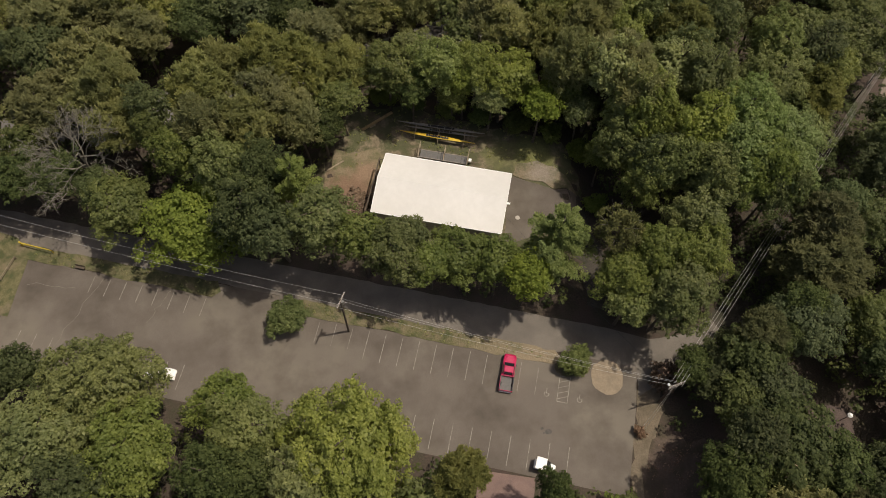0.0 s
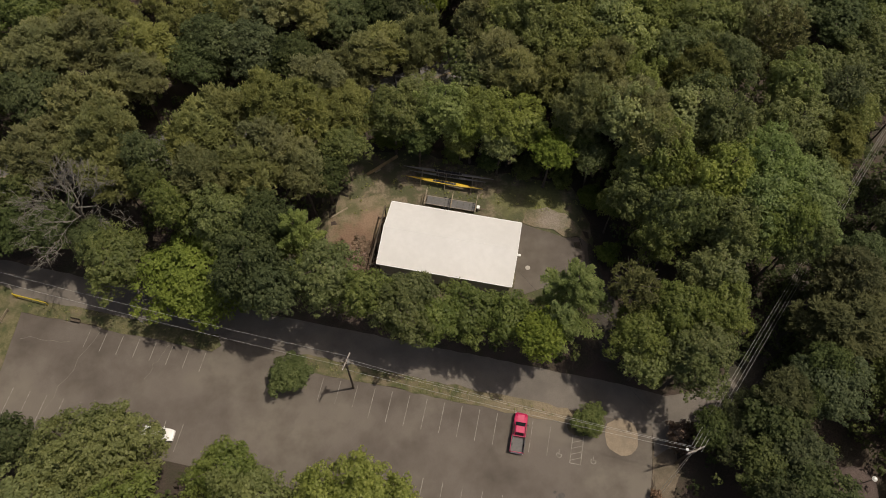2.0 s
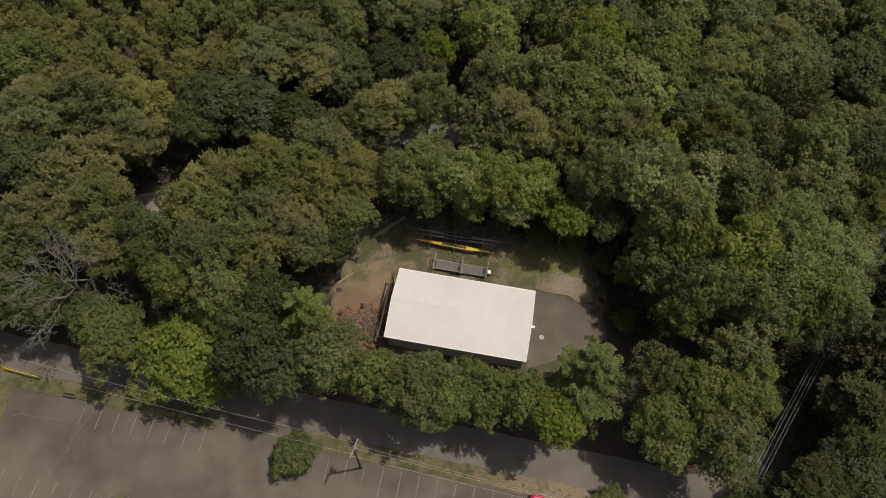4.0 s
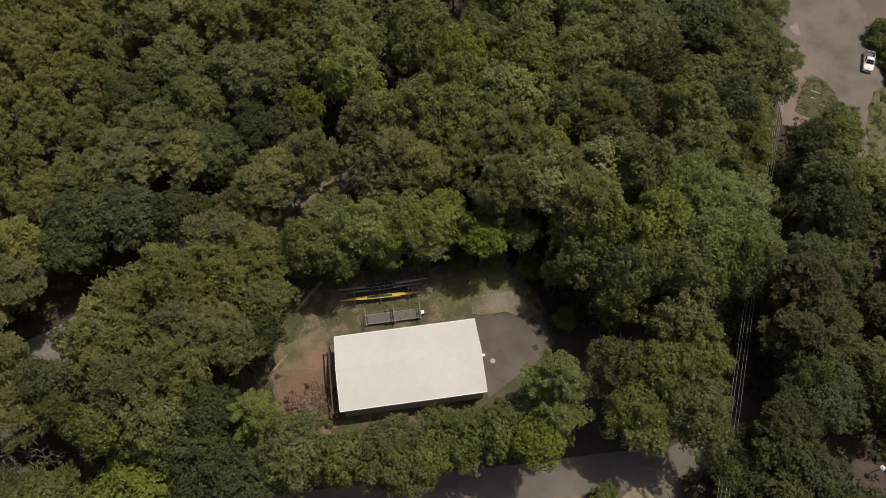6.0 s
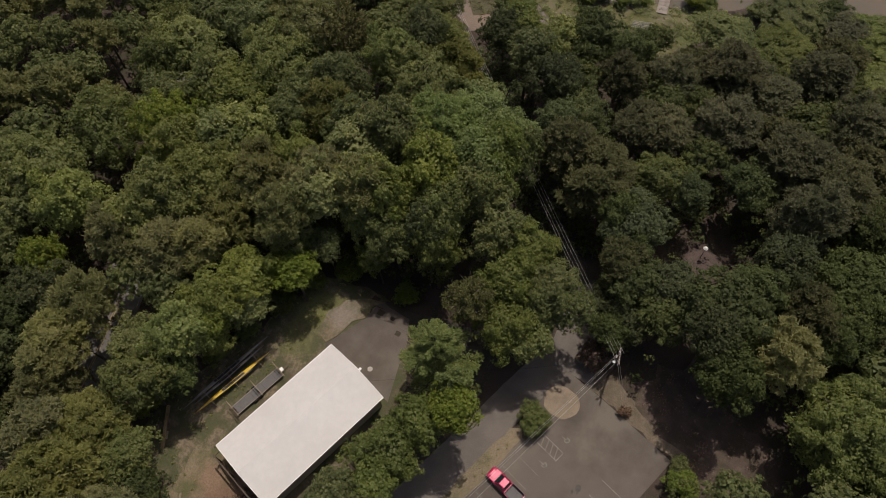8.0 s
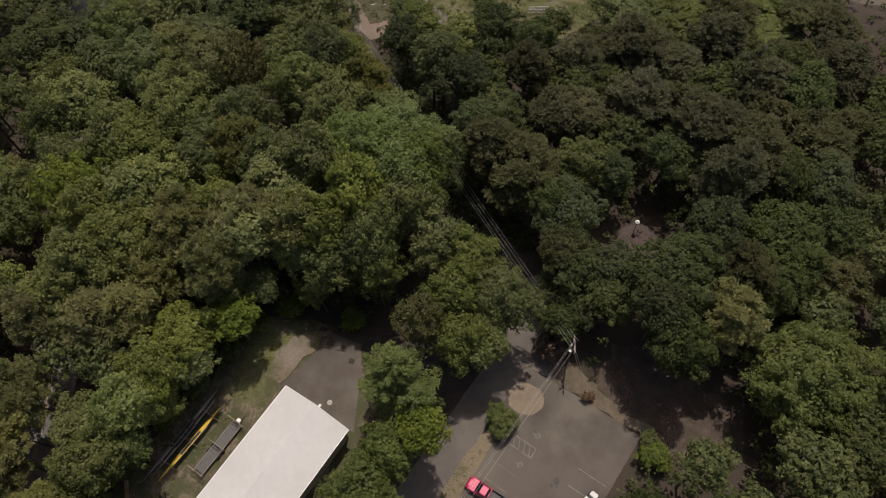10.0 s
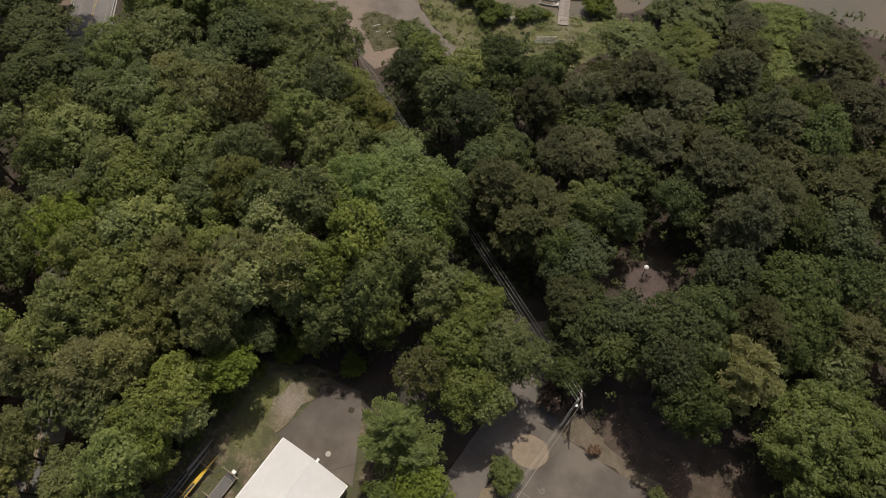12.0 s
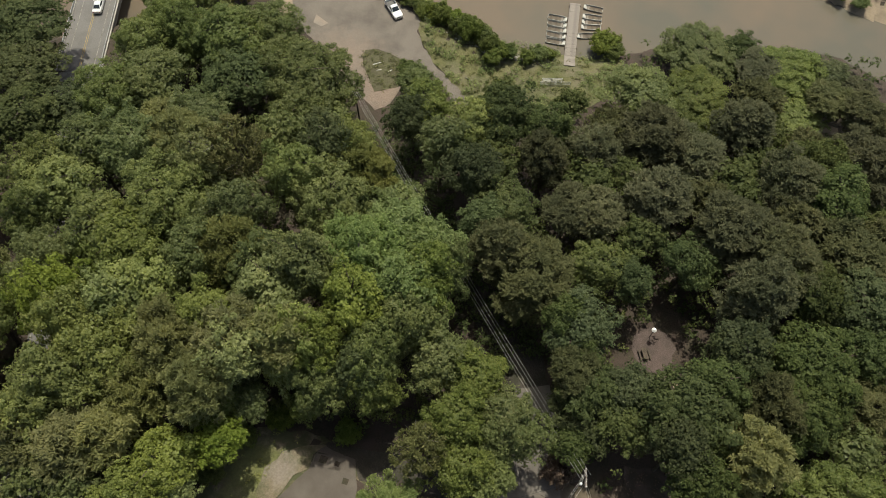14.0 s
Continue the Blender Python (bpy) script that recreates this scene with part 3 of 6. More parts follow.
def uneven(rng, d, amount):
    """How far a crown reaches in a direction: bulges and hollows round it, and a narrower head."""
    a = np.arctan2(d[:, 1], d[:, 0])
    q = rng.uniform(0, math.tau, 5)
    flat = np.sqrt(np.maximum(1 - d[:, 2] ** 2, 0))
    out = 1 + amount * flat * (0.2 * np.sin(2 * a + q[0]) + 0.15 * np.sin(3 * a + q[1]) + 0.12 * np.sin(5 * a + q[2] + 2 * d[:, 2]))
    return out + amount * (0.12 * np.sin(4 * d[:, 2] + q[3]) + 0.08 * np.sin(6 * d[:, 2] + 2 * a + q[4]))


def clumps(rng, radius, tall, top, lobes, count, low, lumpy):
    """Where the leaf clumps of an uneven crown sit: limbs end in lobes, and each lobe is studded with clumps."""
    centre = np.array([0, 0, top - tall])
    axes = np.array([radius, radius, tall])
    d = spread_directions(rng, lobes, low)
    bulge = np.random.default_rng(int(rng.integers(1 << 30)))
    shape = bulge.bit_generator.state
    rl = rng.uniform(0.7, 1.35, lobes) * radius * 1.32 / math.sqrt(lobes)
    reach = (1.06 - rl / radius * 0.8 - rng.uniform(0, 0.3, lobes) * lumpy) * uneven(bulge, d, lumpy)
    spots = centre + d * reach[:, None] * axes
    on = rng.choice(lobes, count, p=rl**2 / (rl**2).sum())
    e = directions(rng, count, -0.3) + 0.5 * d[on] + (0, 0, 0.2)
    e /= np.linalg.norm(e, axis=1, keepdims=True)
    out = rng.uniform(0.78, 1.08, (count, 1)) + np.where(rng.random((count, 1)) < 0.1, 0.22, 0.0)
    tips = spots[on] + e * rl[on, None] * out
    return centre, axes, spots, tips, e, bulge, shape


def core(rng, centre, axes, bulge, shape, lumpy, count, size):
    """The inner leaves that close a crown, larger the deeper they sit."""
    f = directions(rng, count, -0.35)
    bulge.bit_generator.state = shape
    deep = rng.uniform(0.5, 0.88, count)
    at = centre + f * axes * (deep * uneven(bulge, f, lumpy))[:, None]
    return at, f + np.array([0, 0, 0.4]) + rng.normal(0, 0.3, (count, 3)), size * (1.2 + 3.2 * (0.88 - deep))


def broad_crown(rng, radius, tall, top, lobes, leaves, size):
    """Leaf places of a broadleaf crown: round clumps of leaves, each shading itself like a small dome."""
    lumpy = 0.68 if radius < 6 else 0.5
    inner = leaves // 4
    outer = leaves - inner
    count = max(1, outer // 17)
    centre, axes, spots, tips, e, bulge, shape = clumps(rng, radius, tall, top, lobes, count, -0.3, lumpy)
    ball = rng.uniform(0.26, 0.56, count) * min(1.0, 0.55 + radius / 10)
    which = rng.integers(0, count, outer)
    g = directions(rng, outer, -0.45)
    at = tips[which] + g * (ball[which] * rng.uniform(0.75, 1.1, outer))[:, None] * (1, 1, 0.85)
    normal = g * 0.8 + e[which] * 0.35 + np.array([0, 0, 0.25]) + rng.normal(0, 0.36, (outer, 3))
    at2, normal2, length2 = core(rng, centre, axes, bulge, shape, lumpy, inner, size)
    length = np.concatenate([size * rng.uniform(0.6, 1.25, outer), length2])
    return np.concatenate([at, at2]), np.concatenate([normal, normal2]), length, spots, None


def plume_crown(rng, radius, tall, top, lobes, leaves, size):
    """A soft pine crown: tufts of long needles that fan out and up from the twig ends."""
    lumpy = 0.5
    inner = leaves // 5
    outer = leaves - inner
    count = max(1, outer // 30)
    centre, axes, spots, tips, e, bulge, shape = clumps(rng, radius, tall, top, lobes, count, -0.3, lumpy)
    which = rng.integers(0, count, outer)
    g = directions(rng, outer, -0.5)
    lead = g * (0.8, 0.8, 0.5) + e[which] * (0.75, 0.75, 0.4) + np.array([0, 0, 0.12])
    lead /= np.linalg.norm(lead, axis=1, keepdims=True)
    at = tips[which] + lead * rng.uniform(0.05, 0.5, (outer, 1)) + rng.normal(0, 0.12, (outer, 3))
    normal = e[which] * 0.35 + np.array([0, 0, 1.0]) + rng.normal(0, 0.4, (outer, 3))
    at2, normal2, length2 = core(rng, centre, axes, bulge, shape, lumpy, inner, size)
    length = np.concatenate([size * rng.uniform(0.8, 1.3, outer), length2])
    return np.concatenate([at, at2]), np.concatenate([normal, normal2]), length, spots, np.concatenate([lead, normal2 + rng.normal(0, 0.6, normal2.shape)])


def tier_crown(rng, radius, tall, top, lobes, leaves, size):
    """A white pine: whorls of branches that reach out like stars, shorter towards the tip."""
    spots, at, normal = [], [], []
    each = leaves // lobes
    for k in range(lobes):
        f = (k + 0.5) / lobes
        a = k * 2.399 + rng.normal(0, 0.2)
        z = top - 0.2 - f * tall * 2.1
        length = radius * (0.25 + 0.85 * f**0.7) * rng.uniform(0.75, 1.2)
        way = np.array([math.cos(a), math.sin(a), 0.12])
        t = rng.uniform(0.1, 1, each) ** 0.7
        across = np.array([-way[1], way[0], 0])
        spread = rng.normal(0, 1, each) * (0.06 + 0.62 * t * (1.1 - t)) * length * 0.4
        p = np.array([0, 0, z]) + way * (t * length)[:, None] + across * spread[:, None]
        p[:, 2] += rng.normal(0, 0.15, each) + 0.25 * np.sin(t * 2.5) - 0.1 * np.abs(spread)
        at.append(p)
        normal.append(np.array([0, 0, 1.0]) + rng.normal(0, 0.5, (each, 3)))
        spots.append(np.array([0, 0, z]) + way * length * 0.6)
    at, normal = np.concatenate(at), np.concatenate(normal)
    return at, normal, size * rng.uniform(0.6, 1.3, len(at)), np.array(spots), at * (1, 1, 0) + np.array([0, 0, 0.4])


# how wide a leaf or a spray of needles is for its length
ASPECT = {broad_crown: 0.9, plume_crown: 0.21, tier_crown: 0.36}


def trunk_mesh(rng, tall, spots, thick):
    """A tapered, slightly crooked trunk with limbs to the lobes of its crown."""
    bm = bmesh.new()
    top = spots[:, 2].max() - 0.3
    wob = rng.normal(0, 0.12, (4, 2))
    line = [(0, 0, -0.4), (*wob[0] * 0.5, tall * 0.25), (*wob[1], tall * 0.5), (*wob[2], top)]
    bent(bm, line, lambda f: thick * (1 - 0.8 * f), 7)
    for s in spots[:: max(1, len(spots) // 9)]:
        z = max(tall * 0.3, min(s[2] - 1.2, top - 0.5))
        mid = (s[0] * 0.45, s[1] * 0.45, z + (s[2] - z) * 0.6)
        bent(bm, [(0, 0, z), mid, tuple(s)], lambda f: thick * 0.38 * (1 - 0.8 * f), 4)
    return bm


# kind: crown maker, leaf material, sizes (crown radius, height, lobes, leaves, leaf size), vertical share, label
OAK = ("oak", broad_crown, LEAF_OAK, ((3.2, 16.0, 22, 5000, 0.25), (5.2, 20.0, 46, 9800, 0.29), (8.0, 21.0, 110, 34000, 0.27)), 1.18, "broadleaf tree with a full mid-green summer crown", 4)
PALE = ("pale", broad_crown, LEAF_PALE, ((4.6, 18.0, 40, 8600, 0.28), (7.6, 21.0, 100, 25000, 0.28)), 1.12, "broadleaf tree with a full pale green crown", 2)
COOL = ("cool", broad_crown, LEAF_COOL, ((4.6, 18.0, 40, 8600, 0.28), (7.6, 21.0, 100, 25000, 0.28)), 1.12, "tall broadleaf tree with a cool fresh green crown", 1)
DARK = ("dark", broad_crown, LEAF_DARK, ((3.4, 16.0, 20, 5000, 0.26), (5.2, 19.0, 38, 8600, 0.3)), 1.18, "broadleaf tree with a dark green crown", 3)
LIME = ("lime", broad_crown, LEAF_LIME, ((3.0, 14.0, 22, 5000, 0.25), (5.8, 15.0, 55, 13000, 0.28)), 1.1, "broadleaf tree with bright yellow-green leaves", 1)
OLIVE = ("olive", plume_crown, LEAF_OLIVE, ((3.3, 17.0, 20, 7600, 0.62), (5.0, 18.0, 34, 12000, 0.7)), 1.1, "pine with a soft olive-green rounded crown", 3)
UMBER = ("umber", plume_crown, LEAF_UMBER, ((3.3, 16.0, 20, 7600, 0.62), (5.0, 17.0, 34, 12000, 0.7)), 1.1, "pine with a soft dull brown-green crown", 2)
PINE = ("pine", tier_crown, LEAF_PINE, ((3.4, 17.0, 34, 8500, 0.4), (5.0, 19.0, 44, 15000, 0.42)), 1.25, "white pine with fresh green star-shaped tiers of branches", 1)
GREY = ("grey", plume_crown, LEAF_GREY, ((3.3, 15.0, 14, 3000, 0.55), (4.8, 16.0, 20, 5600, 0.6)), 1.1, "thin half-dead tree with brownish leaves and bare branches", 2)
SHRUB = ("shrub", broad_crown, LEAF_SHRUB, ((1.6, 2.6, 10, 2000, 0.24), (2.8, 4.6, 24, 5500, 0.26)), 0.62, "round leafy bright green shrub", 2)
SCRUB = ("scrub", broad_crown, LEAF_BROWN, ((1.5, 1.6, 9, 1200, 0.28), (2.6, 2.2, 12, 2400, 0.3)), 0.5, "low heap of dead brown brush", 1)
prototypes = {}

PLANTED = []
pick = random.Random(5)


def build_tree(kind, big, seed):
    tag, maker, material, sizes, share, label, _ = kind
    radius, tall, lobes, leaves, size = sizes[big]
    rng = np.random.default_rng(seed)
    np.random.seed(seed)
    at, normal, s, spots, lead = maker(rng, radius, radius * share, tall, lobes, leaves, size)
    low = kind in (SHRUB, SCRUB)
    name = "shrub" if low else "tree"
    ob = thing(name, label, "shrub" if low else "tree", group="shrubs" if low else "woodland trees")
    if low:
        at[:, 2] = np.maximum(at[:, 2], 0.05)
    crown = new("crown", leaf_mesh("crown", at, normal, s, ASPECT[maker], material, 0.25, lead))
    crown.parent = ob
    if low:
        stems = bmesh.new()
        for k, q in enumerate(spots[::2]):
            bent(stems, [(q[0] * 0.1, q[1] * 0.1, -0.1), (q[0] * 0.5, q[1] * 0.5, q[2] * 0.6), tuple(q)], lambda f: 0.05 * (1 - 0.7 * f), 4)
        part("stem", stems, BARK, ob)
    else:
        part("trunk", trunk_mesh(rng, tall, spots, 0.05 * radius + 0.1), BARK, ob)
        if kind is GREY:
            dead = bmesh.new()
            for k in range(5):
                a, z = k * 2.4, tall - radius * rng.uniform(0.3, 1.3)
                way = np.array([math.cos(a), math.sin(a), rng.uniform(0.3, 0.9)]) * radius
                bent(dead, [(0, 0, z - 0.6), (way[0] * 0.5, way[1] * 0.5, z + way[2] * 0.35), (way[0] * 1.02, way[1] * 1.02, z + way[2])], lambda f: 0.06 * (1 - 0.75 * f), 4)
                for side in (-1, 1):
                    b = a + side * 0.5
                    bent(dead, [(way[0] * 0.5, way[1] * 0.5, z + way[2] * 0.35), (math.cos(b) * radius * 0.95, math.sin(b) * radius * 0.95, z + way[2] * 0.9)], lambda f: 0.035 * (1 - 0.6 * f), 3)
            part("branch", dead, BARK_GREY, ob, "bare pale branches")
    return ob, radius, tall


def plant(kind, x, y, top, radius):
    """A tree of a kind, its crown's top at a height and its crown's radius given."""
    z = ground_z(x, y)
    big = min(range(len(kind[3])), key=lambda n: abs(math.log(radius / kind[3][n][0])))
    seed = pick.randrange(kind[6])
    key = (kind[0], big, seed)
    first = key not in prototypes
    if first:
        prototypes[key] = build_tree(kind, big, 100 * len(prototypes) + seed)
    proto, r, tall = prototypes[key]
    lean = Vector((pick.uniform(-0.06, 0.06), pick.uniform(-0.06, 0.06), 1))
    v = (x - 0.1) * LOT_V.x + (y - 40.7) * LOT_V.y
    u = (x - 0.1) * LOT_U.x + (y - 40.7) * LOT_U.y
    if -35 < u < 34 and 6 < v < 17 and kind not in (SHRUB, SCRUB):
        x, y, v = x - 1.0 * LOT_V.x, y - 1.0 * LOT_V.y, v - 1.0
    if -70 < u < 39 and 1.5 < v < 8.3 and kind not in (SHRUB, SCRUB):
        # beside the lane: rooted at its edge, leaning out over it
        radius *= 1.12
        gap = 8.3 - v
        x, y = x + LOT_V.x * gap, y + LOT_V.y * gap
        z = ground_z(x, y)
        lean = Vector((-LOT_V.x * gap, -LOT_V.y * gap, (top - z) * 0.72))
    road = float(line_distance(np.array(x), np.array(y), NORTH_ROAD))
    if road < 5.0:
        # beside the north road: rooted off its shoulder, leaning out over it
        gx = float(line_distance(np.array(x + 0.05), np.array(y), NORTH_ROAD)) - road
        gy = float(line_distance(np.array(x), np.array(y + 0.05), NORTH_ROAD)) - road
        away = Vector((gx, gy)).normalized() * (5.0 - road)
        x, y = x + away.x, y + away.y
        z = ground_z(x, y)
        lean = Vector((-away.x, -away.y, (top - z) * 0.72))
    place = Matrix.Translation((x, y, z)) @ lean.to_track_quat("Z", "Y").to_matrix().to_4x4() @ pose(0, 0, 0, 0, 0, pick.uniform(0, 360))
    ob = proto if first else copy_thing(proto, place)
    ob.matrix_basis = place
    ob.scale = (radius / r, radius / r * pick.uniform(0.9, 1.1), (top - z) / tall)
    PLANTED.append((x, y, radius))
    return ob


def bare_tree(x, y, top, radius):
    """A leafless tree: forked grey limbs that fan out into twigs."""
    rng = np.random.default_rng(17)
    z = ground_z(x, y)
    ob = thing("bare_tree", "leafless grey tree with fine forking branches", "tree", pose(x, y, z))
    tall = top - z
    trunk, twigs = bmesh.new(), bmesh.new()
    bent(trunk, [(0, 0, -0.4), (0.1, 0.1, tall * 0.3), (0.0, 0.2, tall * 0.55)], lambda f: 0.3 - 0.14 * f, 7)

    def fork(bm, p, way, length, thick, level):
        way = way / np.linalg.norm(way)
        side = np.cross(way, rng.normal(size=3)) * 0.12 * length
        tip = p + way * length
        bent(bm, [tuple(p), tuple((p + tip) / 2 + side), tuple(tip)], lambda f: thick * (1 - 0.4 * f), 4)
        if level < 4:
            for _ in range(3 if level < 3 else 4):
                fork(twigs, tip - way * length * rng.uniform(0, 0.4), way + rng.normal(0, 0.55, 3) + (0, 0, 0.12), length * rng.uniform(0.5, 0.74), thick * 0.62, level + 1)

    for k in range(11):
        a = k * 2.4
        fork(trunk, np.array([0.0, 0.1, tall * rng.uniform(0.32, 0.55)]), np.array([math.cos(a), math.sin(a), rng.uniform(0.5, 1.5)]), radius * rng.uniform(0.42, 0.6), 0.14, 0)
    part("trunk", trunk, BARK_GREY, ob)
    part("branch", twigs, BARK_GREY, ob)
    PLANTED.append((x, y, radius * 0.5))


# eastern trees: dark kinds, partly species, partly cloud shadow put into leaf colour
plant(OAK, -54.0, 111.6, 18.5, 5.5)
plant(OAK, -32.8, 70.8, 20.7, 2.5)
plant(OAK, -27.7, 67.3, 20.7, 3.7)
plant(OAK, -3.3, 76.4, 16.5, 3.5)
plant(OAK, -20.8, 64.4, 21.9, 4.4)
plant(OAK, -38.6, 63.2, 15, 4.6)
plant(OAK, -18.8, 61.0, 19.7, 4.3)
plant(OAK, -7.4, 53.9, 19.7, 4.9)
plant(OAK, -2.4, 51.6, 18.7, 3.8)
plant(OAK, 1.7, 48.8, 17.6, 4.1)
plant(OAK, 4.3, 50.9, 17.0, 3.4)
plant(OAK, 11.5, 47.5, 15.0, 4.6)
plant(OAK, 6.8, 47.2, 15.0, 3.1)
plant(OAK, 16.4, 45.5, 16.1, 3.8)
plant(PALE, 8.5, 82.8, 17.1, 4.4)
plant(PALE, 12.7, 78.7, 20.4, 4.2)
plant(PALE, 18.5, 77.1, 19.6, 4.2)
plant(PALE, 22.6, 76.1, 18.7, 4.7)
plant(PALE, 37.1, 93.1, 24.3, 4.7)
plant(OAK, 50.8, 82.5, 22.3, 5.2)
plant(PALE, 47.7, 71.2, 22.6, 5.3)
plant(OAK, 75.3, 94.3, 17.5, 5.5)
plant(OAK, 59.0, 79.5, 22.6, 4.8)
plant(PALE, 39.2, 66.3, 19, 3.4)
plant(OAK, 40.2, 60.6, 19.5, 4.5)
plant(PALE, 53.1, 65.9, 24.9, 5.2)
plant(OAK, 66.7, 61.2, 17, 5.6)
plant(OAK, 43.6, 55.0, 23.1, 4.1)
plant(OAK, 39.8, 53.4, 19.5, 4.4)
plant(OAK, 48.6, 51.4, 23.4, 4.9)
plant(OAK, 55.1, 50.8, 23.7, 5.0)
plant(OAK, 58.2, 49.8, 20.6, 4.2)
plant(OAK, 45.4, 46.3, 20.0, 4.9)
plant(OAK, 39.7, 42.0, 19.0, 4.7)
plant(OAK, 44.8, 40.8, 19, 4.4)
plant(OAK, 33.3, 40.9, 16.3, 4.4)
plant(OAK, 33.9, 37.1, 13.9, 3.2)
plant(OAK, 38.7, 35.0, 17.8, 4.7)
plant(OAK, 41.4, 35.0, 18.6, 3.6)
plant(DARK, 42.8, 13.7, 19.9, 4.2)
plant(OAK, 59.2, 113.2, 19.2, 5.4)
plant(OAK, 51.3, 110.2, 19.9, 4.7)
plant(OAK, 94.8, 110.0, 13.8, 6.6)
plant(OAK, 89.8, 113.7, 14.1, 5.5)
plant(OAK, 95.1, 99.3, 14.3, 6.4)
plant(OAK, 101.6, 96.1, 9.7, 6.6)
plant(OAK, 76.9, 113.2, 15.0, 7.4)
plant(OAK, 81.1, 106.7, 15.5, 6.3)
plant(OAK, 90.7, 83.9, 13.2, 9.1)
plant(OAK, 64.2, 109.0, 17.9, 4.9)
plant(OAK, 65.8, 100.8, 20.9, 5.7)
plant(PALE, 55.3, 107.2, 20.0, 5.6)
plant(OAK, 50.2, 97.3, 22.2, 6.1)
plant(COOL, 62.0, 57.9, 20, 5.4)
plant(COOL, 61.3, 50.6, 21.1, 4.7)
plant(OAK, 51.3, 74.2, 21.8, 5.6)
plant(PALE, 43.7, 65.8, 24.2, 4.4)
plant(COOL, 53.7, 53.8, 24.4, 5.2)
plant(OAK, 90.8, 62.3, 11.7, 4.8)
plant(OAK, 81.6, 56.5, 17.3, 4.0)
plant(OAK, 106.9, 27.4, 7.2, 6.2)
plant(OAK, 122.3, 16.2, 3.3, 6.9)
plant(OAK, 109.6, 16.3, 4.3, 6.9)
plant(OAK, 120.8, -0.2, 4.1, 7.5)
plant(DARK, 95.8, -2.5, 13.8, 5.0)
plant(DARK, 38.8, 10.6, 19.1, 4.6)
plant(OAK, -1.3, 124.2, 17.6, 6.2)
plant(OAK, 7.2, 117.5, 17.4, 6.0)
plant(OAK, -0.8, 115.6, 16.5, 4.9)
plant(OAK, 12.5, 113.5, 17.9, 4.9)
plant(OAK, 26.8, 114.1, 21.5, 5.9)
plant(OAK, 36.4, 109.9, 21.2, 5.9)
plant(OLIVE, 21.6, 94.9, 22.2, 4.7)
plant(PALE, 29.0, 92.4, 25.4, 5.5)
plant(PALE, 33.0, 88.5, 24.3, 5.1)
plant(PALE, 44.1, 88.6, 22.4, 5.7)
plant(PALE, 36.9, 71.9, 24.6, 4.6)
plant(OLIVE, 24.3, 81.8, 21.4, 3.5)
plant(PALE, 43.0, 77.2, 23.1, 4.5)
plant(PALE, 48.3, 92.0, 22.8, 5.8)
plant(PALE, 57.7, 90.8, 22.1, 7.0)
plant(PALE, 65.0, 89.8, 21.7, 6.2)
plant(PALE, 67.1, 75.1, 21.5, 4.9)
plant(PALE, 41.0, 65.0, 20.0, 4.1)
plant(PALE, 64.8, 68.8, 19.9, 6.7)
plant(COOL, 57.3, 59.8, 23.9, 7.1)
plant(PALE, 48.3, 58.1, 24.4, 5.0)
plant(PALE, -38.6, 33.1, 21.6, 7.1)
plant(PALE, -44.1, 27.8, 21.1, 5.9)
plant(PALE, -32.6, 24.8, 22.2, 5.6)
plant(PALE, -23.5, 30.2, 16.4, 4.3)
plant(PALE, -19.8, 25.6, 18.1, 4.9)
plant(PALE, -7.3, 21.2, 21.7, 8.6)
plant(PALE, -12.8, 17.7, 20.1, 4.2)
plant(PALE, 44.3, 104.2, 21.7, 4.4)
plant(PALE, 74.8, 67.8, 20.0, 3.5)
plant(PALE, 40.4, 90.4, 23.0, 4.9)
plant(PALE, 88.3, 52.0, 14.6, 4.6)
plant(DARK, 90.5, 46.8, 15.4, 5.6)
plant(DARK, 90.6, 41.3, 14.6, 4.6)
plant(OAK, 40.0, -7.4, 17.0, 8.2)
plant(PALE, 22.3, 104.9, 21.8, 5.1)
plant(PALE, 24.5, 92.4, 22.7, 4.8)
plant(DARK, -27.0, 99.3, 14.5, 5.0)
plant(DARK, -0.5, 105.6, 14.6, 5.6)
plant(DARK, 6.4, 105.6, 15.3, 4.5)
plant(DARK, 10.8, 102.3, 17.2, 4.4)
plant(DARK, -50.9, 92.1, 19.3, 5.5)
plant(DARK, -17.5, 99.9, 16.2, 5.4)
plant(DARK, -23.2, 101.9, 16.2, 5.0)
plant(DARK, -10.2, 95.2, 17.7, 4.2)
plant(DARK, -32.0, 74.5, 21.6, 3.8)
plant(DARK, -7.0, 73.0, 15.2, 4.4)
plant(DARK, -14.6, 63.8, 22.6, 4.3)
plant(DARK, -18.4, 57.2, 20.6, 4.7)
plant(DARK, -15.5, 54.1, 19.1, 3.8)
plant(PALE, 43.7, 62.0, 23.9, 4.1)
plant(DARK, 40.5, 55.0, 20.8, 3.9)
plant(UMBER, 62.6, 36.4, 16.6, 6.2)
plant(DARK, 56.0, 28.9, 16.6, 5.1)
plant(DARK, 45.0, 26.0, 11.1, 5.0)
plant(UMBER, 65.0, 43.7, 17.8, 4.5)
plant(DARK, 48.6, 25.2, 14.8, 4.1)
plant(DARK, -24.8, 19.4, 22.6, 4.3)
plant(DARK, -38.8, 21.6, 22.0, 4.5)
plant(DARK, -48.6, 37.6, 19.8, 3.5)
plant(DARK, 17.2, 11.6, 18.2, 2.8)
plant(DARK, -19.4, 18.9, 19.3, 3.6)
plant(DARK, 50.2, 20.3, 14.4, 4.2)
plant(DARK, 52.7, 10.0, 17.2, 4.9)
plant(DARK, 89.1, 136.3, 13.5, 7.2)
plant(DARK, 79.4, 132.2, 11.4, 7.0)
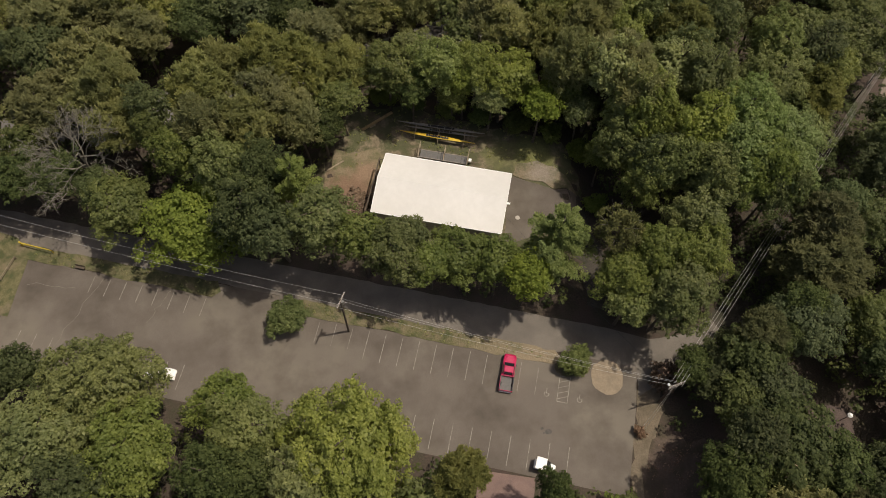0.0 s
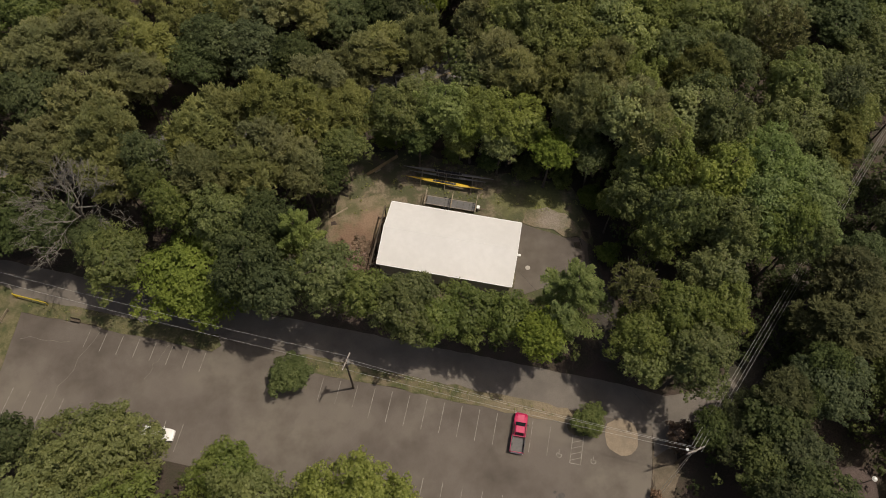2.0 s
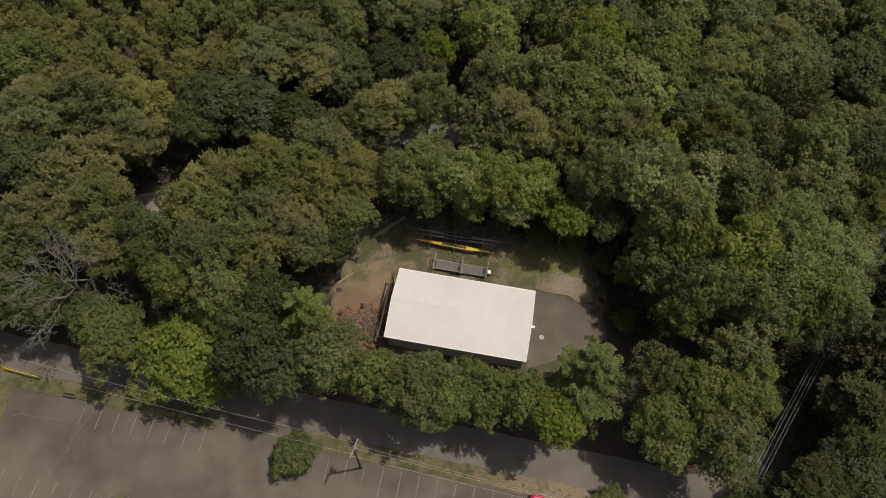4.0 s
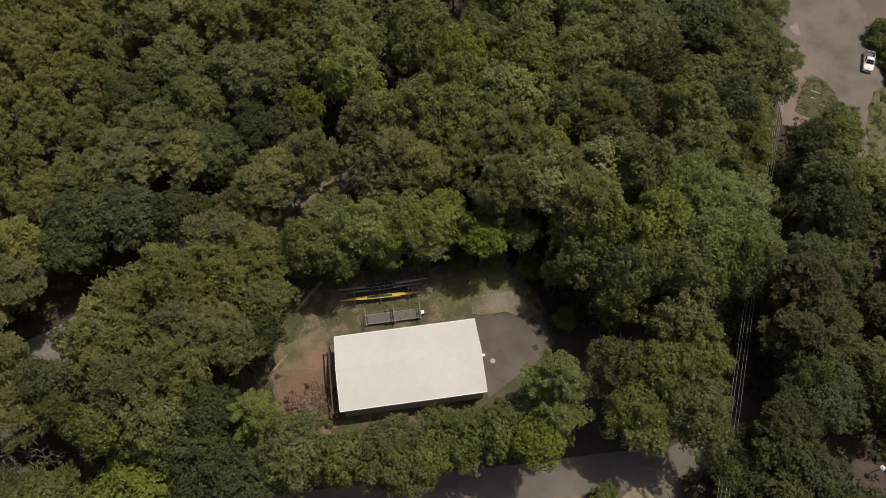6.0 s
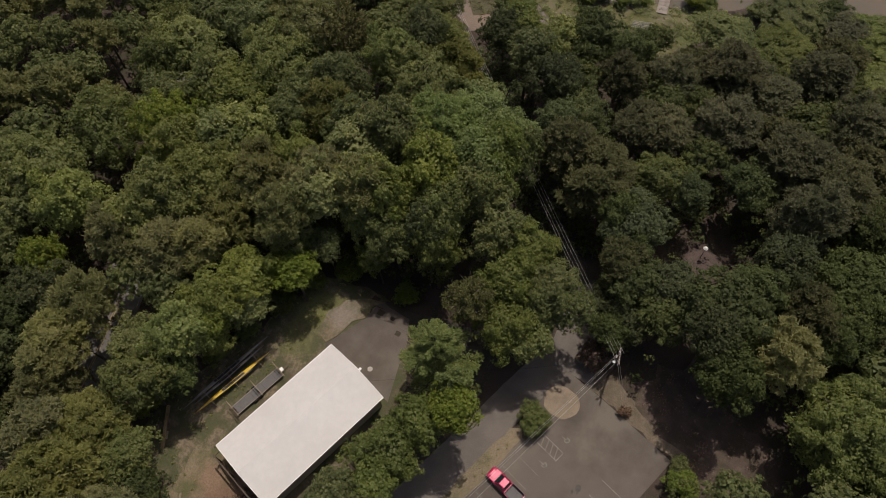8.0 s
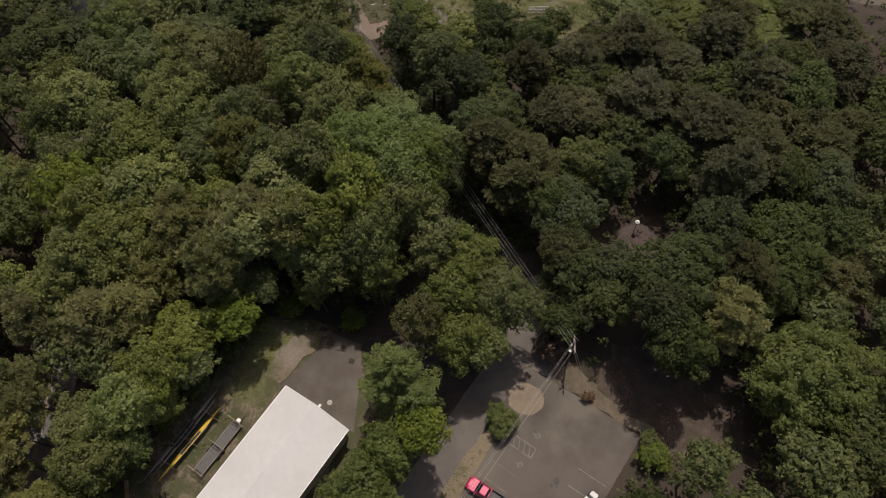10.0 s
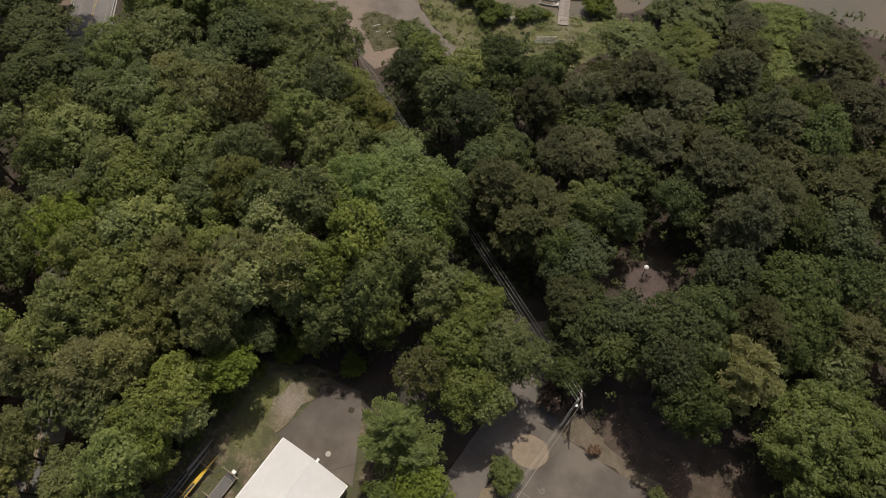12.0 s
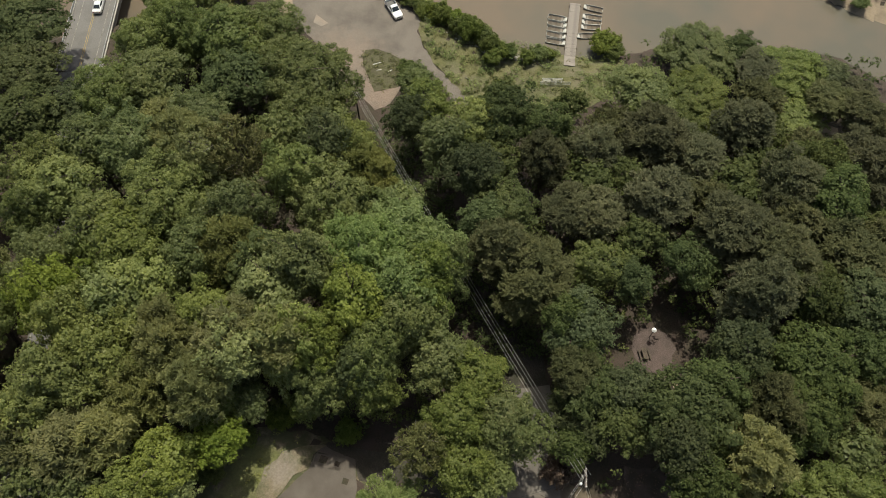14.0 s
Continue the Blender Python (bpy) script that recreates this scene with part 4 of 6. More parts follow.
plant(DARK, 73.6, 118.3, 13.1, 4.8)
plant(DARK, 68.4, 123.8, 15.4, 6.5)
plant(DARK, 86.7, 95.2, 13.3, 6.1)
plant(DARK, 74.3, 72.9, 20.8, 4.8)
plant(DARK, 82.1, 54.8, 13.5, 4.6)
plant(DARK, 77.1, 49.8, 17.4, 4.8)
plant(DARK, 68.8, 45.9, 16.9, 4.2)
plant(UMBER, 88.5, 32.4, 13.9, 4.6)
plant(UMBER, 74.7, 29.9, 15.0, 3.9)
plant(DARK, 65.9, 23.0, 13.5, 3.6)
plant(UMBER, 80.6, 21.4, 15.8, 5.4)
plant(UMBER, 101.5, 9.6, 11.3, 5.1)
plant(OAK, 111.5, -1.5, 3.1, 5.6)
plant(UMBER, 77.5, 9.8, 16.8, 6.2)
plant(DARK, 87.6, -5.0, 16.0, 5.8)
plant(DARK, 71.9, 15.3, 14, 4.4)
plant(UMBER, 66.7, 7.3, 20.6, 5.0)
plant(DARK, 70.1, -0.2, 16.7, 5.3)
plant(DARK, 71.3, -8.5, 15.3, 5.5)
plant(DARK, 57.5, 7.8, 17.3, 4.9)
plant(DARK, 60.6, 6.4, 17.4, 4.1)
plant(DARK, 59.1, -1.6, 17.5, 5.9)
plant(DARK, 63.0, -10.4, 14.7, 4.9)
plant(DARK, 47.6, 13.1, 19.2, 6.2)
plant(DARK, 45.5, 20.3, 12.7, 4.0)
plant(DARK, -9.5, 120.6, 17.2, 5.0)
plant(LIME, 13.8, 103.6, 19.1, 2.9)
plant(LIME, -26.6, 59.7, 15.3, 7.0)
plant(LIME, 19.9, 42.0, 17.8, 3.0)
plant(LIME, 16.6, 77.0, 17.5, 3.3)
plant(LIME, 27.8, 70.4, 16.5, 3.3)
plant(LIME, 39.0, 97.7, 24.1, 5.9)
plant(OAK, 72.3, 42.5, 16.5, 4.7)
plant(OLIVE, -50.2, 100.1, 19.2, 6.2)
plant(OLIVE, -42.6, 101.5, 19.7, 5.1)
plant(OLIVE, -34.9, 101.9, 16.6, 5.6)
plant(OLIVE, -12.5, 108.0, 16.5, 5.6)
plant(OLIVE, -6.2, 104.0, 15.1, 4.0)
plant(OLIVE, -43.4, 89.1, 19.0, 5.8)
plant(OLIVE, -36.0, 96.2, 16.4, 4.4)
plant(OLIVE, -14.2, 85.1, 21.5, 3.0)
plant(OLIVE, -20.2, 81.7, 21.7, 3.9)
plant(OLIVE, -7.0, 86.1, 21.0, 4.0)
plant(OLIVE, -0.6, 92.6, 15.9, 4.2)
plant(OLIVE, 5.9, 94.1, 17.4, 3.8)
plant(OLIVE, 10.5, 94.0, 19.4, 4.2)
plant(OLIVE, -8.9, 80.1, 21.8, 4.2)
plant(OLIVE, -3.2, 82.7, 17.8, 4.4)
plant(OLIVE, -14.4, 79.0, 23.4, 3.8)
plant(OLIVE, -37.2, 82.6, 21.0, 4.3)
plant(OLIVE, -26.0, 77.6, 20.0, 3.7)
plant(OLIVE, -22.8, 78.3, 21.8, 3.9)
plant(OLIVE, -49.5, 81.6, 17.5, 5.0)
plant(OLIVE, -40.6, 81.0, 18.0, 4.3)
plant(OLIVE, -36.9, 75.0, 18.0, 4.0)
plant(OLIVE, -24.4, 69.9, 22.0, 3.7)
plant(OLIVE, -17.5, 71.9, 21.7, 4.5)
plant(OLIVE, -9.8, 71.6, 19.6, 4.1)
plant(OLIVE, -14.1, 74.8, 21.9, 3.3)
plant(OLIVE, 21.8, 86.8, 21.8, 4.0)
plant(OLIVE, 30.7, 82.5, 21.1, 4.5)
plant(OLIVE, 38.0, 81.7, 22.1, 3.6)
plant(OLIVE, 33.3, 73.8, 24.4, 4.2)
plant(OLIVE, 52.4, 78.4, 22.7, 4.6)
plant(OLIVE, 40.9, 66.2, 23.8, 3.7)
plant(OLIVE, 70.9, 65.7, 19.1, 4.9)
plant(DARK, 41.0, 26.6, 10.5, 3.0)
plant(OLIVE, 4.3, 15.5, 20.7, 2.9)
plant(OLIVE, 67.8, 94.8, 21.5, 4.6)
plant(OLIVE, 35.7, 79.9, 23.4, 4.3)
plant(OLIVE, 40.3, 73.9, 24.3, 4.6)
plant(UMBER, 50.4, 28.0, 15.5, 3.1)
plant(UMBER, 92.6, 24.0, 13.8, 5.7)
plant(UMBER, 92.7, 16.2, 11.4, 5.8)
plant(UMBER, 88.9, 1.9, 15.6, 4.8)
plant(UMBER, 97.4, -10.5, 13.1, 6.2)
plant(UMBER, 73.7, 3.3, 17.9, 5.3)
plant(UMBER, 79.3, -7.0, 14.7, 5.7)
plant(UMBER, 51.2, 3.2, 17.8, 4.8)
plant(DARK, 51.8, -1.8, 17.3, 4.9)
plant(UMBER, 55.5, -11.3, 13.1, 5.3)
plant(OLIVE, 43.8, 5.0, 19.2, 4.3)
plant(OLIVE, -0.7, 141.9, 18.0, 6.8)
plant(OLIVE, 5.2, 137.1, 18.3, 6.6)
plant(OLIVE, 9.8, 129.3, 18.9, 5.3)
plant(OLIVE, 18.2, 125.2, 20.1, 5.2)
plant(OLIVE, -8.5, 110.5, 17.2, 5.8)
plant(OLIVE, 3.0, 93.0, 17.3, 3.9)
plant(PINE, -11.2, 60.5, 21.4, 4.3)
plant(PINE, 25.6, 47.6, 20.6, 5.6)
plant(PINE, 22.4, 43.0, 18.2, 3.4)
plant(OAK, 67.8, 28.2, 14.1, 4.7)
plant(GREY, 69.5, 83.5, 21.6, 5.1)
plant(GREY, 34.4, 45.7, 19.2, 3.2)
plant(UMBER, 83.8, 39.7, 14.2, 4.5)
plant(UMBER, 75.6, 34.4, 14.1, 3.9)
plant(UMBER, 120.6, 6.2, 3.5, 4.0)
plant(UMBER, 114.5, -6.7, 5.3, 4.0)
plant(UMBER, 112.3, -11.9, 6.7, 4.5)
bare_tree(-43.6, 71.2, 24.5, 11.0)


plant(DARK, 88.1, 63.2, 12.5, 4.4)
plant(OAK, 98.2, 65.7, 7.5, 3.5)
plant(OAK, 31.8, 72.2, 17.0, 3.6)
plant(PALE, 22.6, 75.4, 16.0, 3.4)
plant(OAK, 34.2, 68.8, 15.0, 3.2)
plant(PALE, 36.6, 61.8, 12.5, 2.8)

# trees beside the track and over the boats' side of the yard
plant(DARK, 56.5, 32.0, 16.5, 3.4)
plant(DARK, 52.0, 27.6, 15.0, 3.0)
plant(OAK, 4.6, 80.6, 18.5, 4.6)
plant(DARK, 8.2, 77.6, 15.5, 3.6)
plant(PALE, 14.6, 76.2, 14.0, 2.9)
plant(PALE, 20.6, 73.9, 15.5, 3.1)

# the row of trees that leans over the lane at its west end
for u, v, top, r in ((-48, 9.6, 14, 3.8), (-54, 9.4, 15, 4.2), (-60.5, 9.0, 14, 4.2), (-66, 9.4, 15, 4.0), (-72, 9.2, 14, 4.0)):
    plant(DARK, *lot(u, v), top, r)

# shrubs along the river bank and at the lot's edges
plant(SHRUB, -15.5, 44.5, 4.2, 3.0)
plant(SHRUB, 26.0, 31.5, 3.2, 2.45)
plant(SCRUB, 33.0, 20.0, 1.3, 0.9)
plant(SHRUB, 26.3, 9.6, 3.0, 2.3)
plant(SHRUB, 28.6, 10.6, 2.2, 1.5)
for k in range(34):
    f = k / 33
    x, y = 130.3 - 14.4 * f + pick.uniform(-1.6, 1.2), 83.9 - 29.5 * f + pick.uniform(-1.5, 1.5)
    plant(SHRUB, x, y, ground_z(x, y) + pick.uniform(2.5, 4.6), pick.uniform(1.5, 2.6))
for x, y, r in ((115.8, 48.5, 1.6), (117.6, 46.2, 1.7), (118.6, 44.2, 1.2), (124.1, 34.5, 3.2), (122.7, 32.3, 2.2), (107.8, 52.3, 1.1), (113.4, 54.9, 1.9), (115.9, 52.3, 1.8), (106.8, -8.3, 2.2), (110.8, -13.4, 2.4), (106.2, 70.1, 2.0), (103.1, 67.7, 2.4)):
    plant(SHRUB, x, y, ground_z(x, y) + r * 1.35, r)
for x, y, r in ((3.5, 82.2, 2.4), (9.0, 80.6, 2.2), (14.4, 78.2, 2.5), (19.6, 75.6, 2.1), (25.4, 73.0, 2.4), (30.6, 70.4, 2.0), (35.0, 66.4, 2.3), (35.6, 57.0, 2.0)):
    plant(SHRUB, x, y, ground_z(x, y) + r * 1.5, r)
for x, y, r in ((-5.0, 61.4, 2.6), (-2.4, 60.2, 2.1), (-3.6, 63.4, 1.8), (-6.4, 63.7, 1.5), (-1.2, 62.2, 1.3)):
    plant(SCRUB, x, y, PAD_Z + 0.45 + 0.3 * r, r)
plant(SCRUB, 38.3, 26.9, 4.6, 2.1)
for x, y in ((149.8, -14.4), (151.3, -10.4), (153.9, -18.5), (149.8, -23.5), (156.0, -7.4), (160.1, -2.3)):
    plant(SHRUB, x, y, ground_z(x, y) + 2.2, 1.8)

# low trees and shrubs at the water's edge
state = pick.getstate()
for kind, x, y, top, r in ((DARK, 121.5, -7.5, 4.6, 3.6), (UMBER, 117.6, -11.0, 5.0, 3.4), (DARK, 125.4, 9.5, 3.0, 3.2), (SHRUB, 126.0, 2.6, -3.0, 1.8), (SHRUB, 124.2, -3.8, -3.0, 1.7), (SHRUB, 124.8, 22.4, -2.6, 2.2)):
    plant(kind, x, y, top, r)
pick.setstate(state)

# the woods between the trees that stand out
DRIVE_RING = [(27.5, 66), (33.5, 65.5), (34.8, 53), (36.5, 44), (33, 39.5), (29.5, 41), (29, 52), (27, 56)]
CORRIDOR = [(47, 27.5), (56, 31), (67.1, 43.0), (79.9, 54.5), (94.2, 57.1), (99.5, 73.4), (93.1, 79.3), (76.7, 64.9), (60, 50.5), (46, 37)]
CLEAR = [[(5, 86), (8.5, 86), (10.5, 98), (6.5, 98)], [(-31.5, 86), (-24, 86.5), (-27.5, 94), (-35, 93.6)], DRIVE_RING, WOODLAND_RING, [(-43.6 + 5.5 * math.cos(k), 71.2 + 5.5 * math.sin(k)) for k in range(6)], [(4.5, 6), (18.5, 6), (18.5, 19), (4.5, 19)], [(48.5, 9), (56.4, 9), (56.8, 13), (50, 13.4)], [(76.6, 117.6), (94.1, 123.9), (108.7, 129.4), (108.7, 144.7), (76.6, 128.6)], CORRIDOR, LOT_RING, ROAD_RING, YARD_RING, GRAVEL_RING, RIVER, [(98.5, 55.2), (106.7, 62.4), (122.6, 67.6), (121.1, 37.1), (124.1, 31.1), (114.9, 29.0), (106.7, 35.1)], [(52, 20.5), (57, 20), (63.5, 18.4), (64.6, 15.6), (58.5, 11), (52, 14.5)],
         [lot(-66, 4), lot(-59, 4), lot(-59, -17), lot(-66, -17)], [lot(37, 0), lot(41.5, -3), lot(41.5, -18), lot(37, -18)], [(107, 78), (98, 84), (116, 104), (124, 100)], [(140, -5), (155, 12), (200, 0), (200, -60), (140, -60)]]


def free(x, y, r):
    if line_distance(np.array(x), np.array(y), NORTH_ROAD) < (4.2 if x < 76 else 4.5 + r):
        return False
    for ring in CLEAR:
        if inside(x, y, ring) or line_distance(np.array(x), np.array(y), ring, True) < r * (0.35 if ring is ROAD_RING or ring is YARD_RING else 0.75):
            return False
    return all(math.hypot(x - a, y - b) > 0.72 * (r + c) for a, b, c in PLANTED)


def woods(kind, label, places, share_of=0.42, wide=1.32):
    """The trees that fill the woods behind those that stand out, joined."""
    tag, maker, material, sizes, share, _, count = kind
    radius, tall, lobes, leaves, size = sizes[0]
    made = [maker(np.random.default_rng(900 + k), radius, radius * share, tall, lobes, int(leaves * share_of), size * wide) for k in range(4)]
    ats, normals, lengths, leads, stems = [], [], [], [], bmesh.new()
    for n, (x, y, z, top, r) in enumerate(places):
        at, normal, length, spots, lead = made[n % 4]
        a = pick.uniform(0, math.tau)
        turn = np.array([[math.cos(a), -math.sin(a), 0], [math.sin(a), math.cos(a), 0], [0, 0, 1]])
        scale = np.array([r / radius, r / radius, (top - z) / tall])
        ats.append((at * scale) @ turn.T + (x, y, z))
        normals.append(normal @ turn.T)
        lengths.append(length * r / radius)
        if lead is not None:
            leads.append(lead @ turn.T)
        bent(stems, [(x, y, z - 0.4), (x + pick.uniform(-0.3, 0.3), y + pick.uniform(-0.3, 0.3), z + (top - z) * 0.5), (x, y, top - 1.2)], lambda f: 0.24 * (1 - 0.8 * f), 6)
    np.random.seed(4)
    ob = tagged(thing("woods", label, "woods"), kind="stuff")
    new("crowns", leaf_mesh("crowns", np.concatenate(ats), np.concatenate(normals), np.concatenate(lengths), ASPECT[maker], material, 0.25, np.concatenate(leads) if leads else None)).parent = ob
    part("trunks", stems, BARK, ob)


# a stand of young pines in the north-west
young = []
for n in range(2600):
    x, y, r = pick.uniform(-78, -8), pick.uniform(100, 176), pick.uniform(1.7, 2.7)
    if x < -12 + 0.1 * (y - 100) and free(x, y, r):
        z = ground_z(x, y)
        young.append((x, y, z, z + pick.uniform(12.5, 15.5), r))
        PLANTED.append((x, y, r))
woods(OLIVE, "dense stand of young olive-green pines", young, 0.22, 1.3)
fill = {"oak": [], "dark": [], "olive": [], "umber": []}
for n in range(6000):
    x, y = pick.uniform(-72, 130), pick.uniform(-26, 172)
    r = pick.uniform(3.0, 4.8)
    if free(x, y, r):
        # east: dull pines and dark trees, whose colour also carries a cloud's shadow
        kind = pick.choice(("dark", "dark", "umber")) if x > 60 and y < 55 else pick.choice(("oak", "oak", "olive", "oak", "olive") if y > 66 else ("oak", "oak", "oak", "dark", "olive")) if x > -5 else pick.choice(("olive", "olive", "dark", "oak"))
        z = ground_z(x, y)
        tree = (x, y, z, z + pick.uniform(14, 19) - 6 * float(smooth(75, 100, x)), r)
        if not (x > 113 and y < 48):
            fill[kind].append(tree)
        PLANTED.append((x, y, r))
woods(OAK, "mid-green broadleaf woods filling the slopes", fill["oak"])
woods(DARK, "dark green broadleaf woods filling the slopes", fill["dark"])
woods(OLIVE, "olive-green pine woods filling the slopes", fill["olive"])
woods(UMBER, "dull brown-green pine woods above the river", fill["umber"])

# undergrowth and saplings on the forest floor, and the woods beyond
rng = np.random.default_rng(8)


def thicket(name, label, count, x0, x1, y0, y1, low, high, spread, each, size, keep, material):
    """Sprays of leaves strewn over the forest floor, of one mesh."""
    x, y = rng.uniform(x0, x1, count), rng.uniform(y0, y1, count)
    ok = keep(x, y)
    x, y = x[ok], y[ok]
    z = height(x, y) + rng.uniform(low, high, len(x)) ** 1.0
    base = np.repeat(np.stack([x, y, z], 1), each, 0)
    g = directions(rng, len(base), -0.3)
    at = base + g * rng.uniform(0.3, 1.0, (len(base), 1)) * spread
    np.random.seed(3)
    me = leaf_mesh(name, at, g + (0, 0, 0.9) + rng.normal(0, 0.35, (len(base), 3)), size * rng.uniform(0.6, 1.3, len(base)), 0.7, material)
    tagged(new(name, me), label, "undergrowth", kind="stuff")


def wooded(x, y, edge=1.2):
    ok = line_distance(x, y, NORTH_ROAD) > 4.6
    for ring in CLEAR:
        ok &= ~inside(x, y, ring) & (line_distance(x, y, ring, True) > edge)
    return ok


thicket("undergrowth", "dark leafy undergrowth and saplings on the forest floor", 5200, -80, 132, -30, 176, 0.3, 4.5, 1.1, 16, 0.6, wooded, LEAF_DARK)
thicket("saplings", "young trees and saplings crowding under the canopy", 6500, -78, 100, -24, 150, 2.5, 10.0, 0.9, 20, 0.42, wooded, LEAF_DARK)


def beyond(x, y):
    return wooded(x, y, 6.0) & ((x < -128) | (y < -84) | (y > 230) | ((x > 200) & (y < 60)))


# the woods round about, a ring of plain trees, and a rough canopy far off
gx, gy = np.meshgrid(np.arange(-126, 200, 7.2), np.arange(-82, 228, 7.2))
gx, gy = (gx + rng.uniform(-2.4, 2.4, gx.shape)).ravel(), (gy + rng.uniform(-2.4, 2.4, gy.shape)).ravel()
outer = wooded(gx, gy, 4.0) & ((gx < -73) | (gx > 131) | (gy < -27) | (gy > 173))
ring = [(x, y, ground_z(x, y), ground_z(x, y) + pick.uniform(13, 19), pick.uniform(4.2, 5.6)) for x, y in zip(gx[outer].tolist(), gy[outer].tolist())]
woods(OAK, "mid-green broadleaf woods round about", ring[::2], 0.05, 3.2)
woods(DARK, "dark green broadleaf woods round about", ring[1::2], 0.05, 3.2)
thicket("far_woods", "wide green woods beyond the lot and the road", 5200, -260, 330, -220, 330, 6.0, 15.0, 3.4, 16, 2.2, beyond, LEAF_OAK)


def on_bank(x, y):
    return inside(x, y, BANK_RING) & (np.sin(x * 0.9 + 0.6 * y) * np.sin(y * 0.75 - 0.3 * x) + 0.3 * np.sin(x * 2.3) > 0.12) & ~((np.abs(y - 40.5) < 2.2) & (x > 109))


# brush added under the line; its dark leaves stand in for the trees' shade
thicket("track_brush", "low brush added under the power line, dark in place of shade", 2800, 46, 98, 27, 78, 0.2, 3.4, 0.9, 20, 0.42, lambda x, y: inside(x, y, CORRIDOR) & (np.hypot(x - 50, y - 32) > 5) & (x < 92), LEAF_DARK)
thicket("leaf_litter", "dead leaves and low weeds strewn on the bare woodland ground", 420, 24, 44, -3, 20, 0.03, 0.2, 0.7, 7, 0.24, lambda x, y: inside(x, y, WOODLAND_RING) & (np.sin(x * 1.1 + y) * np.sin(y * 0.8 - x * 0.5) > -0.1), LEAF_BROWN)
thicket("bank_brush", "low tangled green brush on the river bank", 2600, 98, 125, 28, 74, 0.05, 0.8, 0.7, 12, 0.28, on_bank, LEAF_SHRUB)
thicket("dry_weeds", "dry tan weeds on the river bank", 1800, 98, 125, 28, 74, 0.02, 0.3, 0.55, 9, 0.26, lambda x, y: inside(x, y, BANK_RING) & (np.sin(x * 1.3) * np.sin(y * 1.1 + x) > 0.0), LEAF_GREY)
thicket("island_weeds", "brown weeds on the gravel lot's island", 260, 100, 112, 68, 82, 0.02, 0.3, 0.6, 10, 0.26, lambda x, y: inside(x, y, ISLAND_RING), LEAF_GREY)
VERGES = [[lot(u0, -0.15), lot(u1, -0.15), lot(u1, 2.2), lot(u0, 2.2)] for u0, u1 in ((-61, -30), (-16.4, 24.4))]
thicket("verge_weeds", "short green and straw-coloured weeds on the grass strips", 2600, -56, 26, 30, 66, 0.1, 0.16, 0.22, 6, 0.2, lambda x, y: (inside(x, y, VERGES[0]) | inside(x, y, VERGES[1])) & (np.sin(x * 1.7 + y) * np.sin(y * 2.1 - x * 0.6) > -0.35), LEAF_OLIVE)
thicket("yard_weeds", "patchy grass and weeds on the yard ground", 1500, -10, 33, 55, 82, 0.02, 0.12, 0.3, 7, 0.2, lambda x, y: inside(x, y, YARD_RING) & (np.sin(x * 0.7 + 0.4 * y) * np.sin(y * 0.8 - x * 0.3) > 0.1) & ~inside(x, y, [(-2.5, 57), (18.5, 49.8), (33, 52), (33, 63), (22.5, 66), (2.5, 70)]) & ~((x < 2) & (y < 70)), LEAF_OLIVE)
stones = bmesh.new()
for k in range(110):
    f = rng.random()
    x, y = (119 - 2 * f * 2, 46 + 8 * f * 2) if f < 0.5 else (117 + 4 * (f - 0.5) * 2, 54 + 12 * (f - 0.5) * 2)
    x, y = x - rng.uniform(0.6, 2.4), y + rng.normal(0, 0.4)
    r = rng.uniform(0.12, 0.42)
    bmesh.ops.create_icosphere(stones, subdivisions=1, radius=r, matrix=Matrix.Translation((x, y, ground_z(x, y) + r * 0.25)) @ Matrix.Diagonal((1, rng.uniform(0.6, 1.2), 0.6, 1)) @ pose(0, 0, 0, *rng.uniform(0, 360, 3)))
tagged(part("shore_rocks", stones, CONCRETE), "pale rocks along the river's edge", "rocks", kind="stuff")

# ---------------------------------------------------------------- parking lot markings
LOT_POSE = pose(*lot(0, 0), 0, 0, 0, LOT_TURN)


def marking(name, bm, label=""):
    ob = part(name, bm, LINE_PAINT, parking, label)
    ob.matrix_basis = LOT_POSE
    return ob


rows = [(-3.84 + 2.63 * k, -5.3 if k > -1 else -4.2, -0.7) for k in range(-3, 11)]
rows += [(-30.2 - 2.63 * k, -3.7, -0.7) for k in range(8)]
rows += [(17.2 + 2.83 * k, -16.3, -11.9) for k in range(-6, 5)]
rows += [(-29.6 - 2.63 * k, -15.6, -11.6) for k in range(11)]
for u, v0, v1 in rows:
    marking("stall_line", boxed(u - 0.05, u + 0.05, v0, v1, 0.05, 0.058))
bm = bmesh.new()
for u in (25.8, 27.35):
    box(bm, u - 0.05, u + 0.05, -5.6, -1.6, 0.05, 0.058)
box(bm, 25.8, 27.35, -5.65, -5.55, 0.05, 0.058)
for k in range(5):
    v = -4.9 + 0.85 * k
    bmesh.ops.create_cube(bm, size=1, matrix=Matrix.Translation((26.57, v, 0.054)) @ pose(0, 0, 0, 0, 0, 24) @ Matrix.Diagonal((1.62, 0.1, 0.008, 1)))
marking("hatched_aisle", bm, "white hatched access aisle")


